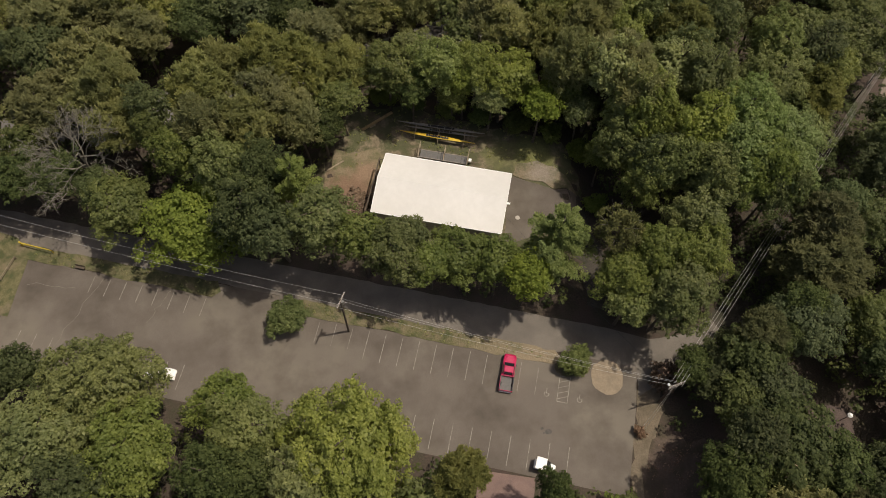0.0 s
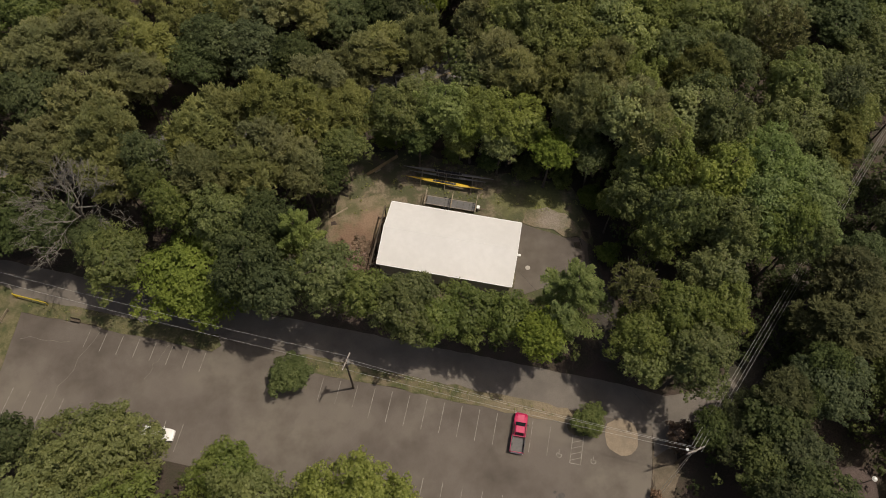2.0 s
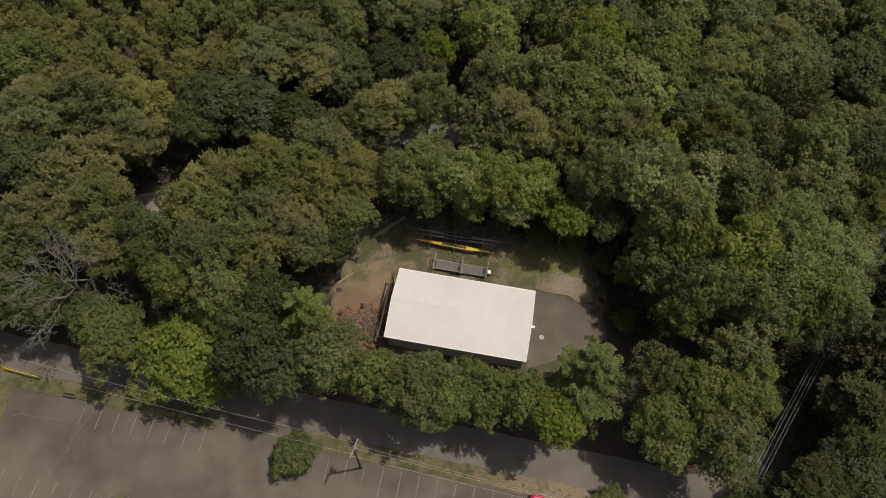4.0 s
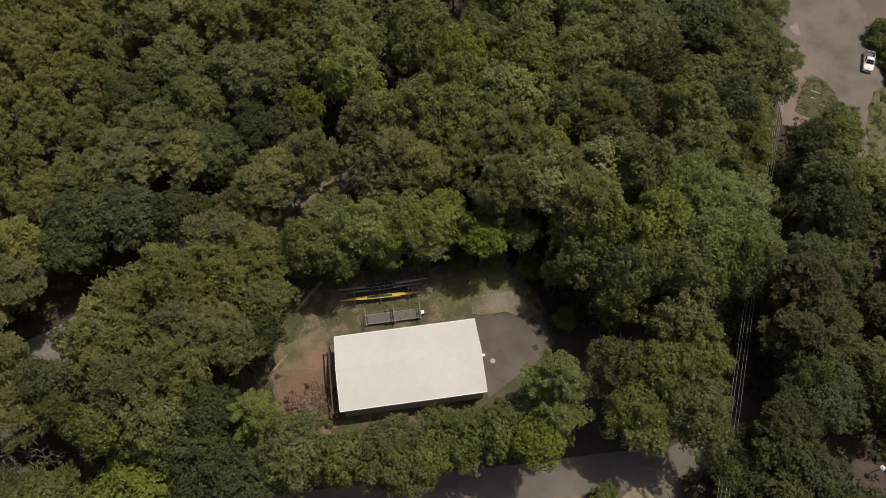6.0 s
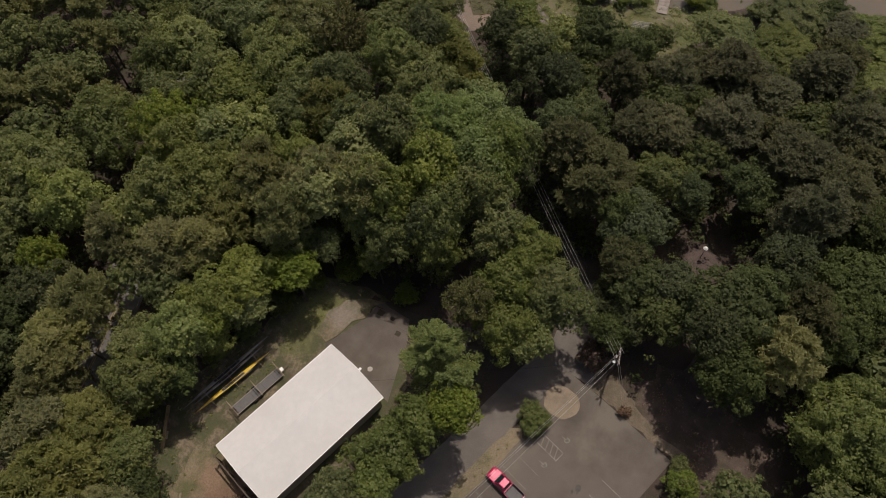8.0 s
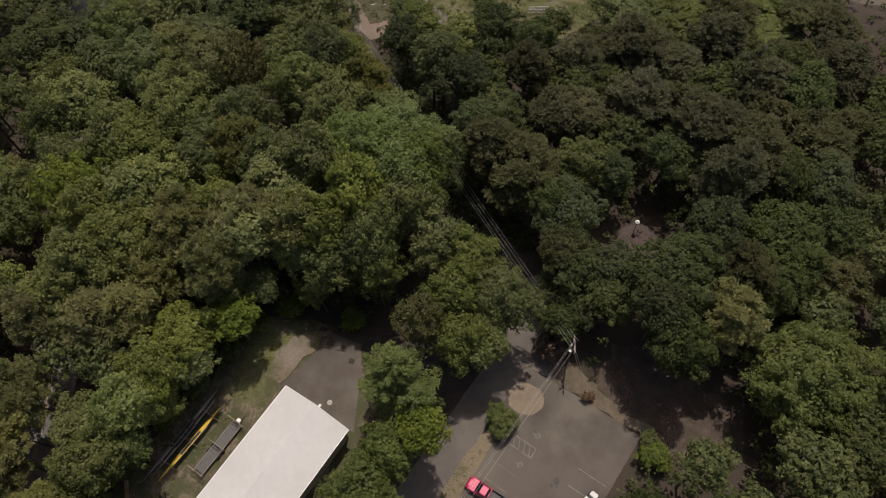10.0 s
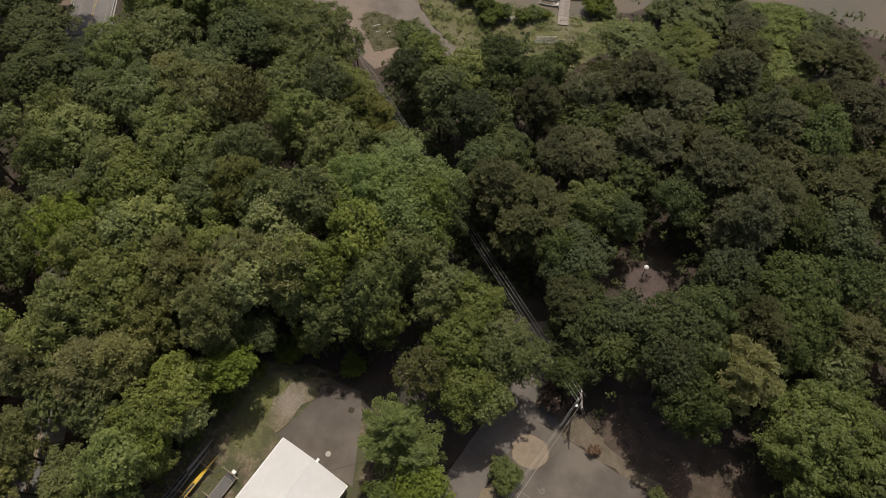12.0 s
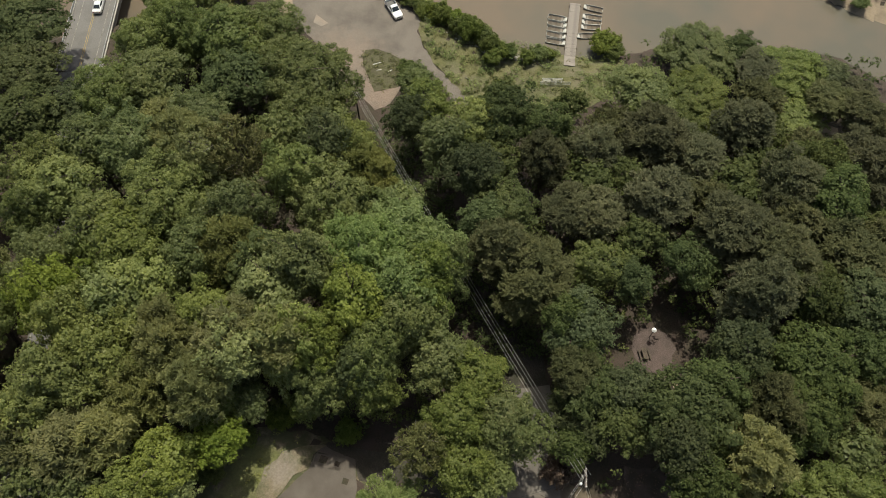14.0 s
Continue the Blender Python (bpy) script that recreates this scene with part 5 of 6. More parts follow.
def access_symbol(u, v):
    """The painted wheel-and-chair sign: a broken ring, a seat bar, a back bar and a dot."""
    bm = bmesh.new()
    for k in range(9):
        a = radians(150 + k * 28)
        bmesh.ops.create_cube(bm, size=1, matrix=Matrix.Translation((u + 0.36 * math.cos(a), v - 0.2 + 0.36 * math.sin(a), 0.054)) @ pose(0, 0, 0, 0, 0, math.degrees(a) + 90) @ Matrix.Diagonal((0.2, 0.1, 0.008, 1)))
    box(bm, u - 0.12, u - 0.02, v - 0.1, v + 0.42, 0.05, 0.058)
    box(bm, u - 0.12, u + 0.3, v - 0.14, v - 0.04, 0.05, 0.0585)
    box(bm, u + 0.24, u + 0.34, v - 0.5, v - 0.08, 0.05, 0.058)
    box(bm, u - 0.16, u + 0.02, v + 0.46, v + 0.62, 0.05, 0.058)
    marking("access_symbol", bm, "white access symbol")


access_symbol(24.2, -4.6)
access_symbol(29.1, -4.5)
STAIN = surface("oil stain", (0.05, 0.045, 0.04), (0.07, 0.06, 0.055), (0.09, 0.08, 0.07), 5.0, 1.5, 0.7, 0.7, 0.1)
for u, v, r in ((25.2, -10.3, 0.42), (24.2, -10.0, 0.2), (24.6, -10.6, 0.14)):
    x, y = lot(u, v)
    sheet("oil_stain", wavy([(x + 1.3 * r * math.cos(a), y + r * math.sin(a)) for a in np.linspace(0, math.tau, 10, endpoint=False)], 0.12, 0.3), 0.056, STAIN, "dark oil stain", "", 0.0, 3.0, 0.004, "", parking)
# sealed cracks that wander over the west end
SEAL = surface("crack filler", (0.17, 0.15, 0.125), (0.2, 0.18, 0.15), (0.12, 0.105, 0.085), 4.0, 1.5, 0.7, 0.9, 0.1)
for u0, v0, u1, v1 in ((-47.2, -0.6, -50.5, -15), (-58.5, -4.2, -51, -3.2), (-61, -9, -57.5, -16), (-36.2, -0.4, -38.0, -6.5)):
    n = 9
    bm = bmesh.new()
    pts = [Vector((u0 + (u1 - u0) * k / n + 0.7 * noise.noise((u0 + k * 0.7, v0, 1.3)), v0 + (v1 - v0) * k / n + 0.5 * noise.noise((u0, v0 + k * 0.7, 5.2)), 0.054)) for k in range(n + 1)]
    way = (pts[-1] - pts[0]).normalized()
    side = Vector((-way.y, way.x, 0)) * 0.035
    ring = [(bm.verts.new(p + side * (1 + 0.5 * (-1) ** k)), bm.verts.new(p - side)) for k, p in enumerate(pts)]
    for (a, b), (c, d) in zip(ring, ring[1:]):
        bm.faces.new((a, b, d, c))
    ob = part("crack_seal", bm, SEAL, parking)
    ob.matrix_basis = LOT_POSE

# ---------------------------------------------------------------- vehicles


def wheel(parent, x, y, r=0.36, w=0.24):
    bm = bmesh.new()
    bmesh.ops.create_cone(bm, cap_ends=True, segments=20, radius1=r, radius2=r, depth=w, matrix=pose(0, 0, 0, 0, 90, 0))
    bmesh.ops.bevel(bm, geom=[e for e in bm.edges if e.calc_face_angle(0) > 1], offset=0.05, segments=2, affect="EDGES")
    tyre = part("wheel", bm, RUBBER, parent)
    tyre.matrix_basis = pose(x, y, r)
    bm = bmesh.new()
    bmesh.ops.create_cone(bm, cap_ends=True, segments=16, radius1=r * 0.6, radius2=r * 0.5, depth=w + 0.03, matrix=pose(0, 0, 0, 0, 90 if x > 0 else -90, 0))
    part("rim", bm, CHROME, tyre)


def section(y, w, z0, z1, r=0.12, tuck=0.05):
    return [(-w + tuck, y, z0), (-w, y, z0 + 0.2), (-w, y, z1 - r), (-w + r * 0.35, y, z1 - r * 0.3), (-w + r * 1.2, y, z1), (w - r * 1.2, y, z1), (w - r * 0.35, y, z1 - r * 0.3), (w, y, z1 - r), (w, y, z0 + 0.2), (w - tuck, y, z0)]


def slab(corners, thick):
    """A thin pane with four corners, thickened inwards."""
    bm = bmesh.new()
    f = bm.faces.new([bm.verts.new(c) for c in corners])
    bm.normal_update()
    n = f.normal * thick
    top = [v.co + n for v in f.verts]
    other = [bm.verts.new(c) for c in top]
    bm.faces.new(other)
    vs = list(f.verts)
    for k in range(4):
        bm.faces.new((vs[k], vs[(k + 1) % 4], other[(k + 1) % 4], other[k]))
    bmesh.ops.recalc_face_normals(bm, faces=bm.faces)
    return bm


def shaded(ob):
    for q in ob.data.polygons:
        q.use_smooth = True
    return ob


def pickup(m, material, colour_words, length=5.8):
    """A pickup truck: nose to +y."""
    car = thing("pickup_truck", colour_words, "pickup truck", m)
    h, w = length / 2, 0.97
    bm = loft(bmesh.new(), [section(h - 0.02, 0.72, 0.45, 0.86), section(h - 0.16, 0.88, 0.36, 1.0), section(h - 0.6, w, 0.33, 1.08), section(h - 1.45, w, 0.33, 1.13), section(h - 1.5, w, 0.33, 1.12), section(-0.55, w, 0.33, 1.12)])
    part("body", bm, material, car)
    part("bonnet_crease", boxed(-0.5, 0.5, h - 1.3, h - 0.3, 1.06, 1.125, 0.03), material, car)
    bm = loft(bmesh.new(), [section(h - 1.5, 0.86, 1.0, 1.14), section(h - 2.2, 0.74, 1.0, 1.74, 0.16), section(-0.18, 0.74, 1.0, 1.76, 0.16), section(-0.5, 0.82, 1.0, 1.2)])
    part("cab", bm, material, car)
    part("windscreen", slab([(-0.74, h - 1.47, 1.17), (0.74, h - 1.47, 1.17), (0.62, h - 2.13, 1.7), (-0.62, h - 2.13, 1.7)], 0.02), GLASS_DARK, car, "dark windscreen")
    part("rear_window", slab([(0.62, -0.48, 1.27), (-0.62, -0.48, 1.27), (-0.58, -0.22, 1.69), (0.58, -0.22, 1.69)], 0.02), GLASS_DARK, car, "dark rear window")
    for s in (-1, 1):
        part("side_window", slab([(s * 0.885, h - 1.75, 1.16), (s * 0.885, -0.3, 1.16), (s * 0.76, -0.3, 1.62), (s * 0.76, h - 2.15, 1.62)], 0.015), GLASS_DARK, car, "dark side window")
        part("bed_wall", boxed(s * w - 0.07, s * w + 0.07 * 0 if s > 0 else s * w + 0.07, -h + 0.06, -0.56, 0.4, 1.1, 0.02), material, car)
        part("bed_rail", boxed(s * (w - 0.04) - 0.05, s * (w - 0.04) + 0.05, -h + 0.08, -0.58, 1.1, 1.13, 0.01), BLACK_PLASTIC, car, "black bed rail")
        part("mirror", boxed(s * 1.09 - 0.1, s * 1.09 + 0.1, h - 1.85, h - 1.72, 1.15, 1.33, 0.03), BLACK_PLASTIC, car, "black door mirror")
        part("headlight", boxed(s * 0.66 - 0.16, s * 0.66 + 0.16, h - 0.2, h - 0.05, 0.7, 0.86, 0.03), LAMP_CLEAR, car, "clear headlight")
        part("tail_light", boxed(s * 0.9 - 0.06, s * 0.9 + 0.06, -h + 0.02, -h + 0.1, 0.7, 1.05, 0.02), LAMP_RED, car, "red tail light")
        for y in (h - 1.0, -h + 1.2):
            wheel(car, s * 0.86, y)
    part("bed_floor", boxed(-0.9, 0.9, -h + 0.1, -0.56, 0.52, 0.6, 0.01), GREY_LINER, car, "grey bed floor")
    for k in range(9):
        x = -0.76 + 0.19 * k
        part("floor_rib", boxed(x - 0.03, x + 0.03, -h + 0.14, -0.6, 0.6, 0.62), GREY_LINER, car)
    part("bed_front", boxed(-0.9, 0.9, -0.62, -0.56, 0.6, 1.1, 0.01), material, car)
    part("tailgate", boxed(-0.9, 0.9, -h + 0.03, -h + 0.1, 0.5, 1.08, 0.02), material, car)
    part("front_bumper", boxed(-0.9, 0.9, h - 0.1, h + 0.03, 0.38, 0.6, 0.04), CHROME, car, "bright front bumper")
    part("rear_bumper", boxed(-0.92, 0.92, -h - 0.06, -h + 0.06, 0.36, 0.56, 0.04), CHROME, car, "bright rear bumper")
    part("grille", boxed(-0.48, 0.48, h - 0.08, h + 0.0, 0.62, 0.84, 0.02), BLACK_PLASTIC, car, "black grille")
    return car


def sedan(m, material, words, length=4.5):
    car = thing("car", words, "car", m)
    h, w = length / 2, 0.88
    bm = loft(bmesh.new(), [section(h, 0.6, 0.42, 0.68), section(h - 0.2, 0.8, 0.3, 0.78), section(h - 0.7, w, 0.26, 0.88), section(h - 1.25, w, 0.26, 0.95), section(-h + 1.0, w, 0.26, 0.98), section(-h + 0.35, 0.86, 0.28, 0.97), section(-h + 0.05, 0.78, 0.35, 0.9), section(-h, 0.7, 0.42, 0.75)])
    shell = part("body", bm, material, car)
    bm = loft(bmesh.new(), [section(h - 1.3, 0.78, 0.85, 0.96, 0.08), section(h - 1.95, 0.62, 0.85, 1.4, 0.14), section(-h + 1.5, 0.62, 0.85, 1.42, 0.14), section(-h + 0.75, 0.76, 0.85, 0.98, 0.08)])
    part("cabin", bm, material, car)
    part("windscreen", slab([(-0.68, h - 1.27, 0.985), (0.68, h - 1.27, 0.985), (0.54, h - 1.9, 1.38), (-0.54, h - 1.9, 1.38)], 0.02), GLASS_DARK, car, "dark windscreen")
    part("rear_window", slab([(0.64, -h + 0.74, 1.02), (-0.64, -h + 0.74, 1.02), (-0.54, -h + 1.42, 1.4), (0.54, -h + 1.42, 1.4)], 0.02), GLASS_DARK, car, "dark rear window")
    for s in (-1, 1):
        part("side_window", slab([(s * 0.8, h - 1.5, 1.0), (s * 0.8, -h + 1.1, 1.0), (s * 0.655, -h + 1.5, 1.32), (s * 0.655, h - 1.95, 1.32)], 0.015), GLASS_DARK, car, "dark side window")
        part("mirror", boxed(s * 0.96 - 0.09, s * 0.96 + 0.09, h - 1.6, h - 1.48, 0.95, 1.08, 0.03), material, car)
        part("headlight", boxed(s * 0.62 - 0.15, s * 0.62 + 0.15, h - 0.2, h - 0.04, 0.56, 0.7, 0.03), LAMP_CLEAR, car, "clear headlight")
        part("tail_light", boxed(s * 0.62 - 0.15, s * 0.62 + 0.15, -h - 0.01, -h + 0.12, 0.66, 0.8, 0.03), LAMP_RED, car, "red tail light")
        for y in (h - 0.85, -h + 0.8):
            wheel(car, s * 0.78, y, 0.32, 0.2)
    part("bumper", boxed(-0.76, 0.76, h - 0.12, h + 0.03, 0.34, 0.5, 0.04), material, car)
    return car


def utility_cart(m):
    """A small utility cart: a square hard roof on four posts, a stubby bonnet, a seat."""
    car = thing("utility_cart", "small white utility cart with a square roof", "utility cart", m)
    part("chassis", boxed(-0.7, 0.7, -1.45, 1.45, 0.28, 0.42, 0.05), BLACK_PLASTIC, car)
    bm = loft(bmesh.new(), [section(1.55, 0.42, 0.4, 0.68, 0.1), section(1.35, 0.54, 0.38, 0.86, 0.14), section(0.78, 0.58, 0.38, 1.0, 0.12)])
    part("bonnet", bm, WHITE_PAINT, car)
    part("roof", boxed(-0.84, 0.84, -1.35, 0.12, 1.86, 1.95, 0.04), WHITE_PAINT, car)
    part("roof_rib", boxed(-0.7, 0.7, -0.56, -0.46, 1.95, 1.975, 0.01), WHITE_PAINT, car)
    part("seat", boxed(-0.6, 0.6, -0.6, -0.1, 0.42, 0.82, 0.06), BLACK_PLASTIC, car, "black bench seat")
    part("backrest", boxed(-0.6, 0.6, -0.72, -0.6, 0.8, 1.3, 0.04), BLACK_PLASTIC, car)
    part("windscreen", slab([(-0.66, 0.72, 1.0), (0.66, 0.72, 1.0), (0.7, 0.1, 1.84), (-0.7, 0.1, 1.84)], 0.015), GLASS_DARK, car)
    part("cargo_bed", boxed(-0.66, 0.66, -1.5, -0.76, 0.42, 0.85, 0.04), WHITE_PAINT, car)
    for s in (-1, 1):
        for y in (-1.28, 0.06):
            part("post", tube(bmesh.new(), (s * 0.74, y, 0.4), (s * 0.78, y, 1.87), 0.03, 0.03), BLACK_PLASTIC, car)
        for y in (-1.0, 1.0):
            wheel(car, s * 0.62, y, 0.29, 0.22)
        part("headlight", boxed(s * 0.4 - 0.1, s * 0.4 + 0.1, 1.4, 1.52, 0.56, 0.66, 0.02), LAMP_CLEAR, car)
    return car


x, y = lot(18.05, -3.05)
pickup(pose(x, y, 0.05, 0, 0, LOT_TURN + 1.5), RED_PAINT, "bright red pickup truck parked in a stall")
x, y = lot(-32.4, -13.7)
sedan(pose(x, y, 0.05, 0, 0, LOT_TURN - 90 + 4), WHITE_PAINT, "white car parked beneath the trees of the lot")
x, y = lot(25.3, -15.4)
utility_cart(pose(x, y, 0.05, 0, 0, LOT_TURN - 90 - 4))
pickup(pose(121.7, 77.9, ground_z(121.7, 77.9) + 0.08, 0, 0, 132), WHITE_PAINT, "white pickup truck on the river gravel", 5.4)

# ---------------------------------------------------------------- the hall
HALL_POSE = pose(*HALL, PAD_Z, 0, 0, HALL_TURN)
hall = thing("metal_hall", "long low hall with a white ribbed sheet roof", "building", HALL_POSE)
LX, LY, EAVE, RIDGE = 10.3, 5.5, 4.55, 6.15
for name, x0, x1, y0, y1 in (("wall", -LX + 0.35, LX - 0.35, -LY + 0.4, -LY + 0.55), ("wall", -LX + 0.35, LX - 0.35, LY - 0.55, LY - 0.4)):
    part(name, boxed(x0, x1, y0, y1, -0.6, EAVE - 0.1), WALL_METAL, hall)
for s in (-1, 1):
    x = s * (LX - 0.5)
    bm = loft(bmesh.new(), [[(x + d, -LY + 0.4, -0.6), (x + d, LY - 0.4, -0.6), (x + d, LY - 0.4, EAVE - 0.05), (x + d, 0, RIDGE - 0.15), (x + d, -LY + 0.4, EAVE - 0.05)] for d in (-0.075, 0.075)])
    end_wall = part("end_wall", bm, WALL_METAL, hall)
    part("roll_door", boxed(x + s * 0.08 - 0.03, x + s * 0.08 + 0.03, -1.9, 1.9, -0.1, 3.4), ENAMEL, end_wall, "white roll-up door")
    bm = loft(bmesh.new(), [[(s * LX + d, -LY, EAVE - 0.18), (s * LX + d, 0, RIDGE - 0.18), (s * LX + d, LY, EAVE - 0.18), (s * LX + d, LY, EAVE + 0.05), (s * LX + d, 0, RIDGE + 0.05), (s * LX + d, -LY, EAVE + 0.05)] for d in (-0.03, 0.03)])
    part("barge_board", bm, ENAMEL, hall, "white edge trim")
rise = math.atan2(RIDGE - EAVE, LY)
span = math.hypot(RIDGE - EAVE, LY)
for s in (-1, 1):
    bm = bmesh.new()
    box(bm, -LX + 0.02, LX - 0.02, 0.0, span, -0.05, 0.0)
    slope = part("roof", bm, ROOF_WHITE, hall)
    slope.matrix_basis = Matrix.Translation((0, s * LY, EAVE)) @ Matrix.Rotation(0 if s < 0 else math.pi, 4, "Z") @ Matrix.Rotation(rise, 4, "X")
    seam = bmesh.new()
    box(seam, -0.02, 0.02, 0.02, span - 0.02, 0.0, 0.014)
    me = bpy.data.meshes.new("roof_seam")
    seam.to_mesh(me)
    seam.free()
    me.materials.append(ROOF_WHITE)
    for k in range(34):
        rib = new("roof_seam", me)
        rib.parent = slope
        rib.matrix_basis = Matrix.Translation((-LX + 0.3 + 0.606 * k, 0, 0))
    bm = bmesh.new()
    box(bm, -LX, LX, s * LY + (0.0 if s > 0 else -0.12), s * LY + (0.12 if s > 0 else 0.0), EAVE - 0.17, EAVE - 0.02)
    part("gutter", bm, ENAMEL, hall, "white eaves gutter")
bm = loft(bmesh.new(), [[(x, -0.26, RIDGE - 0.055), (x, 0, RIDGE + 0.03), (x, 0.26, RIDGE - 0.055), (x, 0, RIDGE - 0.02)] for x in (-LX, LX)])
part("ridge_cap", bm, ROOF_WHITE, hall)
box_lamp = part("gable_light", boxed(LX + 0.03, LX + 0.55, -0.55, -0.2, 5.0, 5.2, 0.04), ENAMEL, hall, "white gable floodlight")
part("bracket", boxed(LX, LX + 0.06, -0.42, -0.34, 4.8, 5.6), STEEL, box_lamp)
# open timber lean-to at the west end
lean = thing("timber_frame", "dark timber frame standing against the hall", "timber frame", HALL_POSE)
for y in (-5.2, -1.6, 2.0, 5.0):
    part("post", boxed(-LX - 1.15, -LX - 1.0, y - 0.07, y + 0.07, -0.1, 3.2), WOOD_DARK, lean)
    part("rafter", tube(bmesh.new(), (-LX - 1.25, y, 3.2), (-LX + 0.45, y, 3.6), 0.06, 0.06, 4), WOOD_DARK, lean)
part("beam", boxed(-LX - 1.17, -LX - 0.98, -5.5, 5.3, 3.2, 3.36), WOOD_DARK, lean)

# ---------------------------------------------------------------- yard: shells, rack, trailer, timber


def rowing_shell(name, words, a, b, z, width, hull, trim):
    """A long narrow racing shell, keel down, with a decked bow and stern and an open cockpit."""
    a, b = Vector((*a, z)), Vector((*b, z))
    m = Matrix.Translation((a + b) / 2) @ (b - a).to_track_quat("Y", "Z").to_matrix().to_4x4()
    boat = thing(name, words, "rowing boat", m, "racing shells")
    n = (b - a).length / 2
    rings = []
    for f in (-1, -0.9, -0.7, -0.4, 0, 0.4, 0.7, 0.9, 1):
        w = max(0.02, width / 2 * (1 - abs(f) ** 2.4))
        d = 0.1 + 0.2 * (1 - f * f)
        rings.append([(w, f * n, 0.0), (w * 0.8, f * n, -d * 0.6), (0, f * n, -d), (-w * 0.8, f * n, -d * 0.6), (-w, f * n, 0.0), (0, f * n, 0.05)])
    part("hull", loft(bmesh.new(), rings), hull, boat)
    for s in (-1, 1):
        part("deck", loft(bmesh.new(), [[(w, s * f * n, 0.012), (0, s * f * n, 0.07), (-w, s * f * n, 0.012), (0, s * f * n, 0.0)] for f, w in ((0.32, width * 0.44), (0.6, width * 0.34), (0.98, 0.02))]), trim, boat, "contrasting deck")
    part("cockpit", boxed(-width * 0.3, width * 0.3, -n * 0.3, n * 0.3, 0.03, 0.062), BLACK_PLASTIC, boat, "dark open cockpit")
    for k in range(4):
        y = (-0.24 + 0.16 * k) * n
        part("rigger", tube(bmesh.new(), (-0.42, y, 0.1), (0.42, y, 0.1), 0.02, 0.02, 5), STEEL, boat, "metal rigger")
    return boat


rowing_shell("rowing_shell", "dark grey racing shell lying on a timber rack", (5.4, 76.9), (19.7, 72.0), 4.55, 0.58, GREY_HULL, GREY_HULL)
rowing_shell("rowing_shell", "bright yellow racing shell lying on a timber rack", (5.6, 75.2), (17.7, 70.7), 4.05, 0.62, YELLOW_HULL, YELLOW_HULL)
rowing_shell("rowing_shell", "dark racing shell lying on the rack", (6.4, 76.1), (18.4, 71.95), 4.1, 0.42, GREY_HULL, GREY_HULL)
for f in (0.2, 0.5, 0.83):
    x, y = 5.6 + 12.6 * f, 75.9 - 4.6 * f
    rack = thing("boat_rack", "timber boat rack with cross arms", "boat rack", pose(x, y, PAD_Z, 0, 0, -19.5), "boat racks")
    for s in (-0.75, 0.85):
        part("post", boxed(-0.06, 0.06, s - 0.06, s + 0.06, -0.1, 1.72), WOOD, rack)
    for z, y0, y1 in ((0.38, -1.5, 1.1), (0.92, -1.4, 1.1), (1.4, -0.3, 1.3)):
        part("arm", boxed(0.06, 0.14, y0, y1, z, z + 0.1), WOOD, rack)

trailer = thing("boat_trailer", "rusty steel boat trailer with three upright frames", "trailer", pose(12.35, 69.1, PAD_Z, 0, 0, -19.6))
RUST = surface("rusty steel", (0.13, 0.1, 0.08), (0.2, 0.15, 0.11), (0.08, 0.06, 0.05), 6.0, 1.2, 0.7, 0.8, 0.3, local=True)
for s in (-0.75, 0.75):
    part("side_rail", boxed(-4.6, 3.9, s - 0.06, s + 0.06, 0.5, 0.7), WOOD_PALE, trailer, "weathered pale side rail")
for x in (-4.4, -2.2, 0, 2.0, 3.8):
    part("cross_member", boxed(x - 0.05, x + 0.05, -0.75, 0.75, 0.5, 0.62), RUST, trailer)
for k in range(8):
    part("deck_board", boxed(-4.2 + k, -3.24 + k, -0.68, 0.68, 0.62, 0.66), GREY_LINER, trailer, "dark grey deck panel")
for x in (-4.4, -0.1, 3.9):
    mast = part("mast", boxed(x - 0.06, x + 0.06, -0.06, 0.06, 0.6, 2.3), WOOD, trailer, "upright timber mast")
    for z in (1.3, 2.2):
        part("crossbar", boxed(x - 0.05, x + 0.05, -1.3, 1.3, z, z + 0.09), WOOD, mast)
part("drawbar", tube(bmesh.new(), (3.9, 0, 0.56), (5.5, 0, 0.5), 0.06, 0.05), RUST, trailer)
part("toolbox", boxed(4.0, 4.5, -0.3, 0.3, 0.6, 1.0, 0.04), ENAMEL, trailer, "white box on the drawbar")
for x in (-1.3, -0.4):
    for s in (-0.95, 0.95):
        bm = bmesh.new()
        bmesh.ops.create_cone(bm, cap_ends=True, segments=18, radius1=0.34, radius2=0.34, depth=0.2, matrix=pose(0, 0, 0, 90, 0, 0))
        ob = part("wheel", bm, RUBBER, trailer)
        ob.matrix_basis = pose(x, s, 0.34)
timber = thing("timber_beam", "long yellow-brown timber beam lying in the yard", "beam", pose(2.0, 78.5, PAD_Z + 0.05, 0, -3, 26.5))
part("beam", boxed(-3.1, 3.1, -0.24, 0.24, 0.0, 0.3, 0.03), WOOD_TAN, timber)
part("second_plank", boxed(-2.9, -0.6, -0.5, -0.22, 0.0, 0.08, 0.01), WOOD, timber)
plank = thing("fallen_plank", "weathered grey plank fallen at the yard's edge", "plank", pose(-6.0, 70.5, PAD_Z + 0.05, 0, -5, 24))
part("board", boxed(-1.6, 1.6, -0.14, 0.14, 0.0, 0.07, 0.01), WOOD, plank)
part("stake", boxed(-1.5, -1.4, -0.1, 0.0, -0.15, 0.3, 0.01), WOOD_DARK, plank, "dark rotten stake")
bucket = bmesh.new()
bmesh.ops.create_cone(bucket, cap_ends=True, segments=18, radius1=0.42, radius2=0.36, depth=0.09, matrix=pose(0, 0, 0.045))
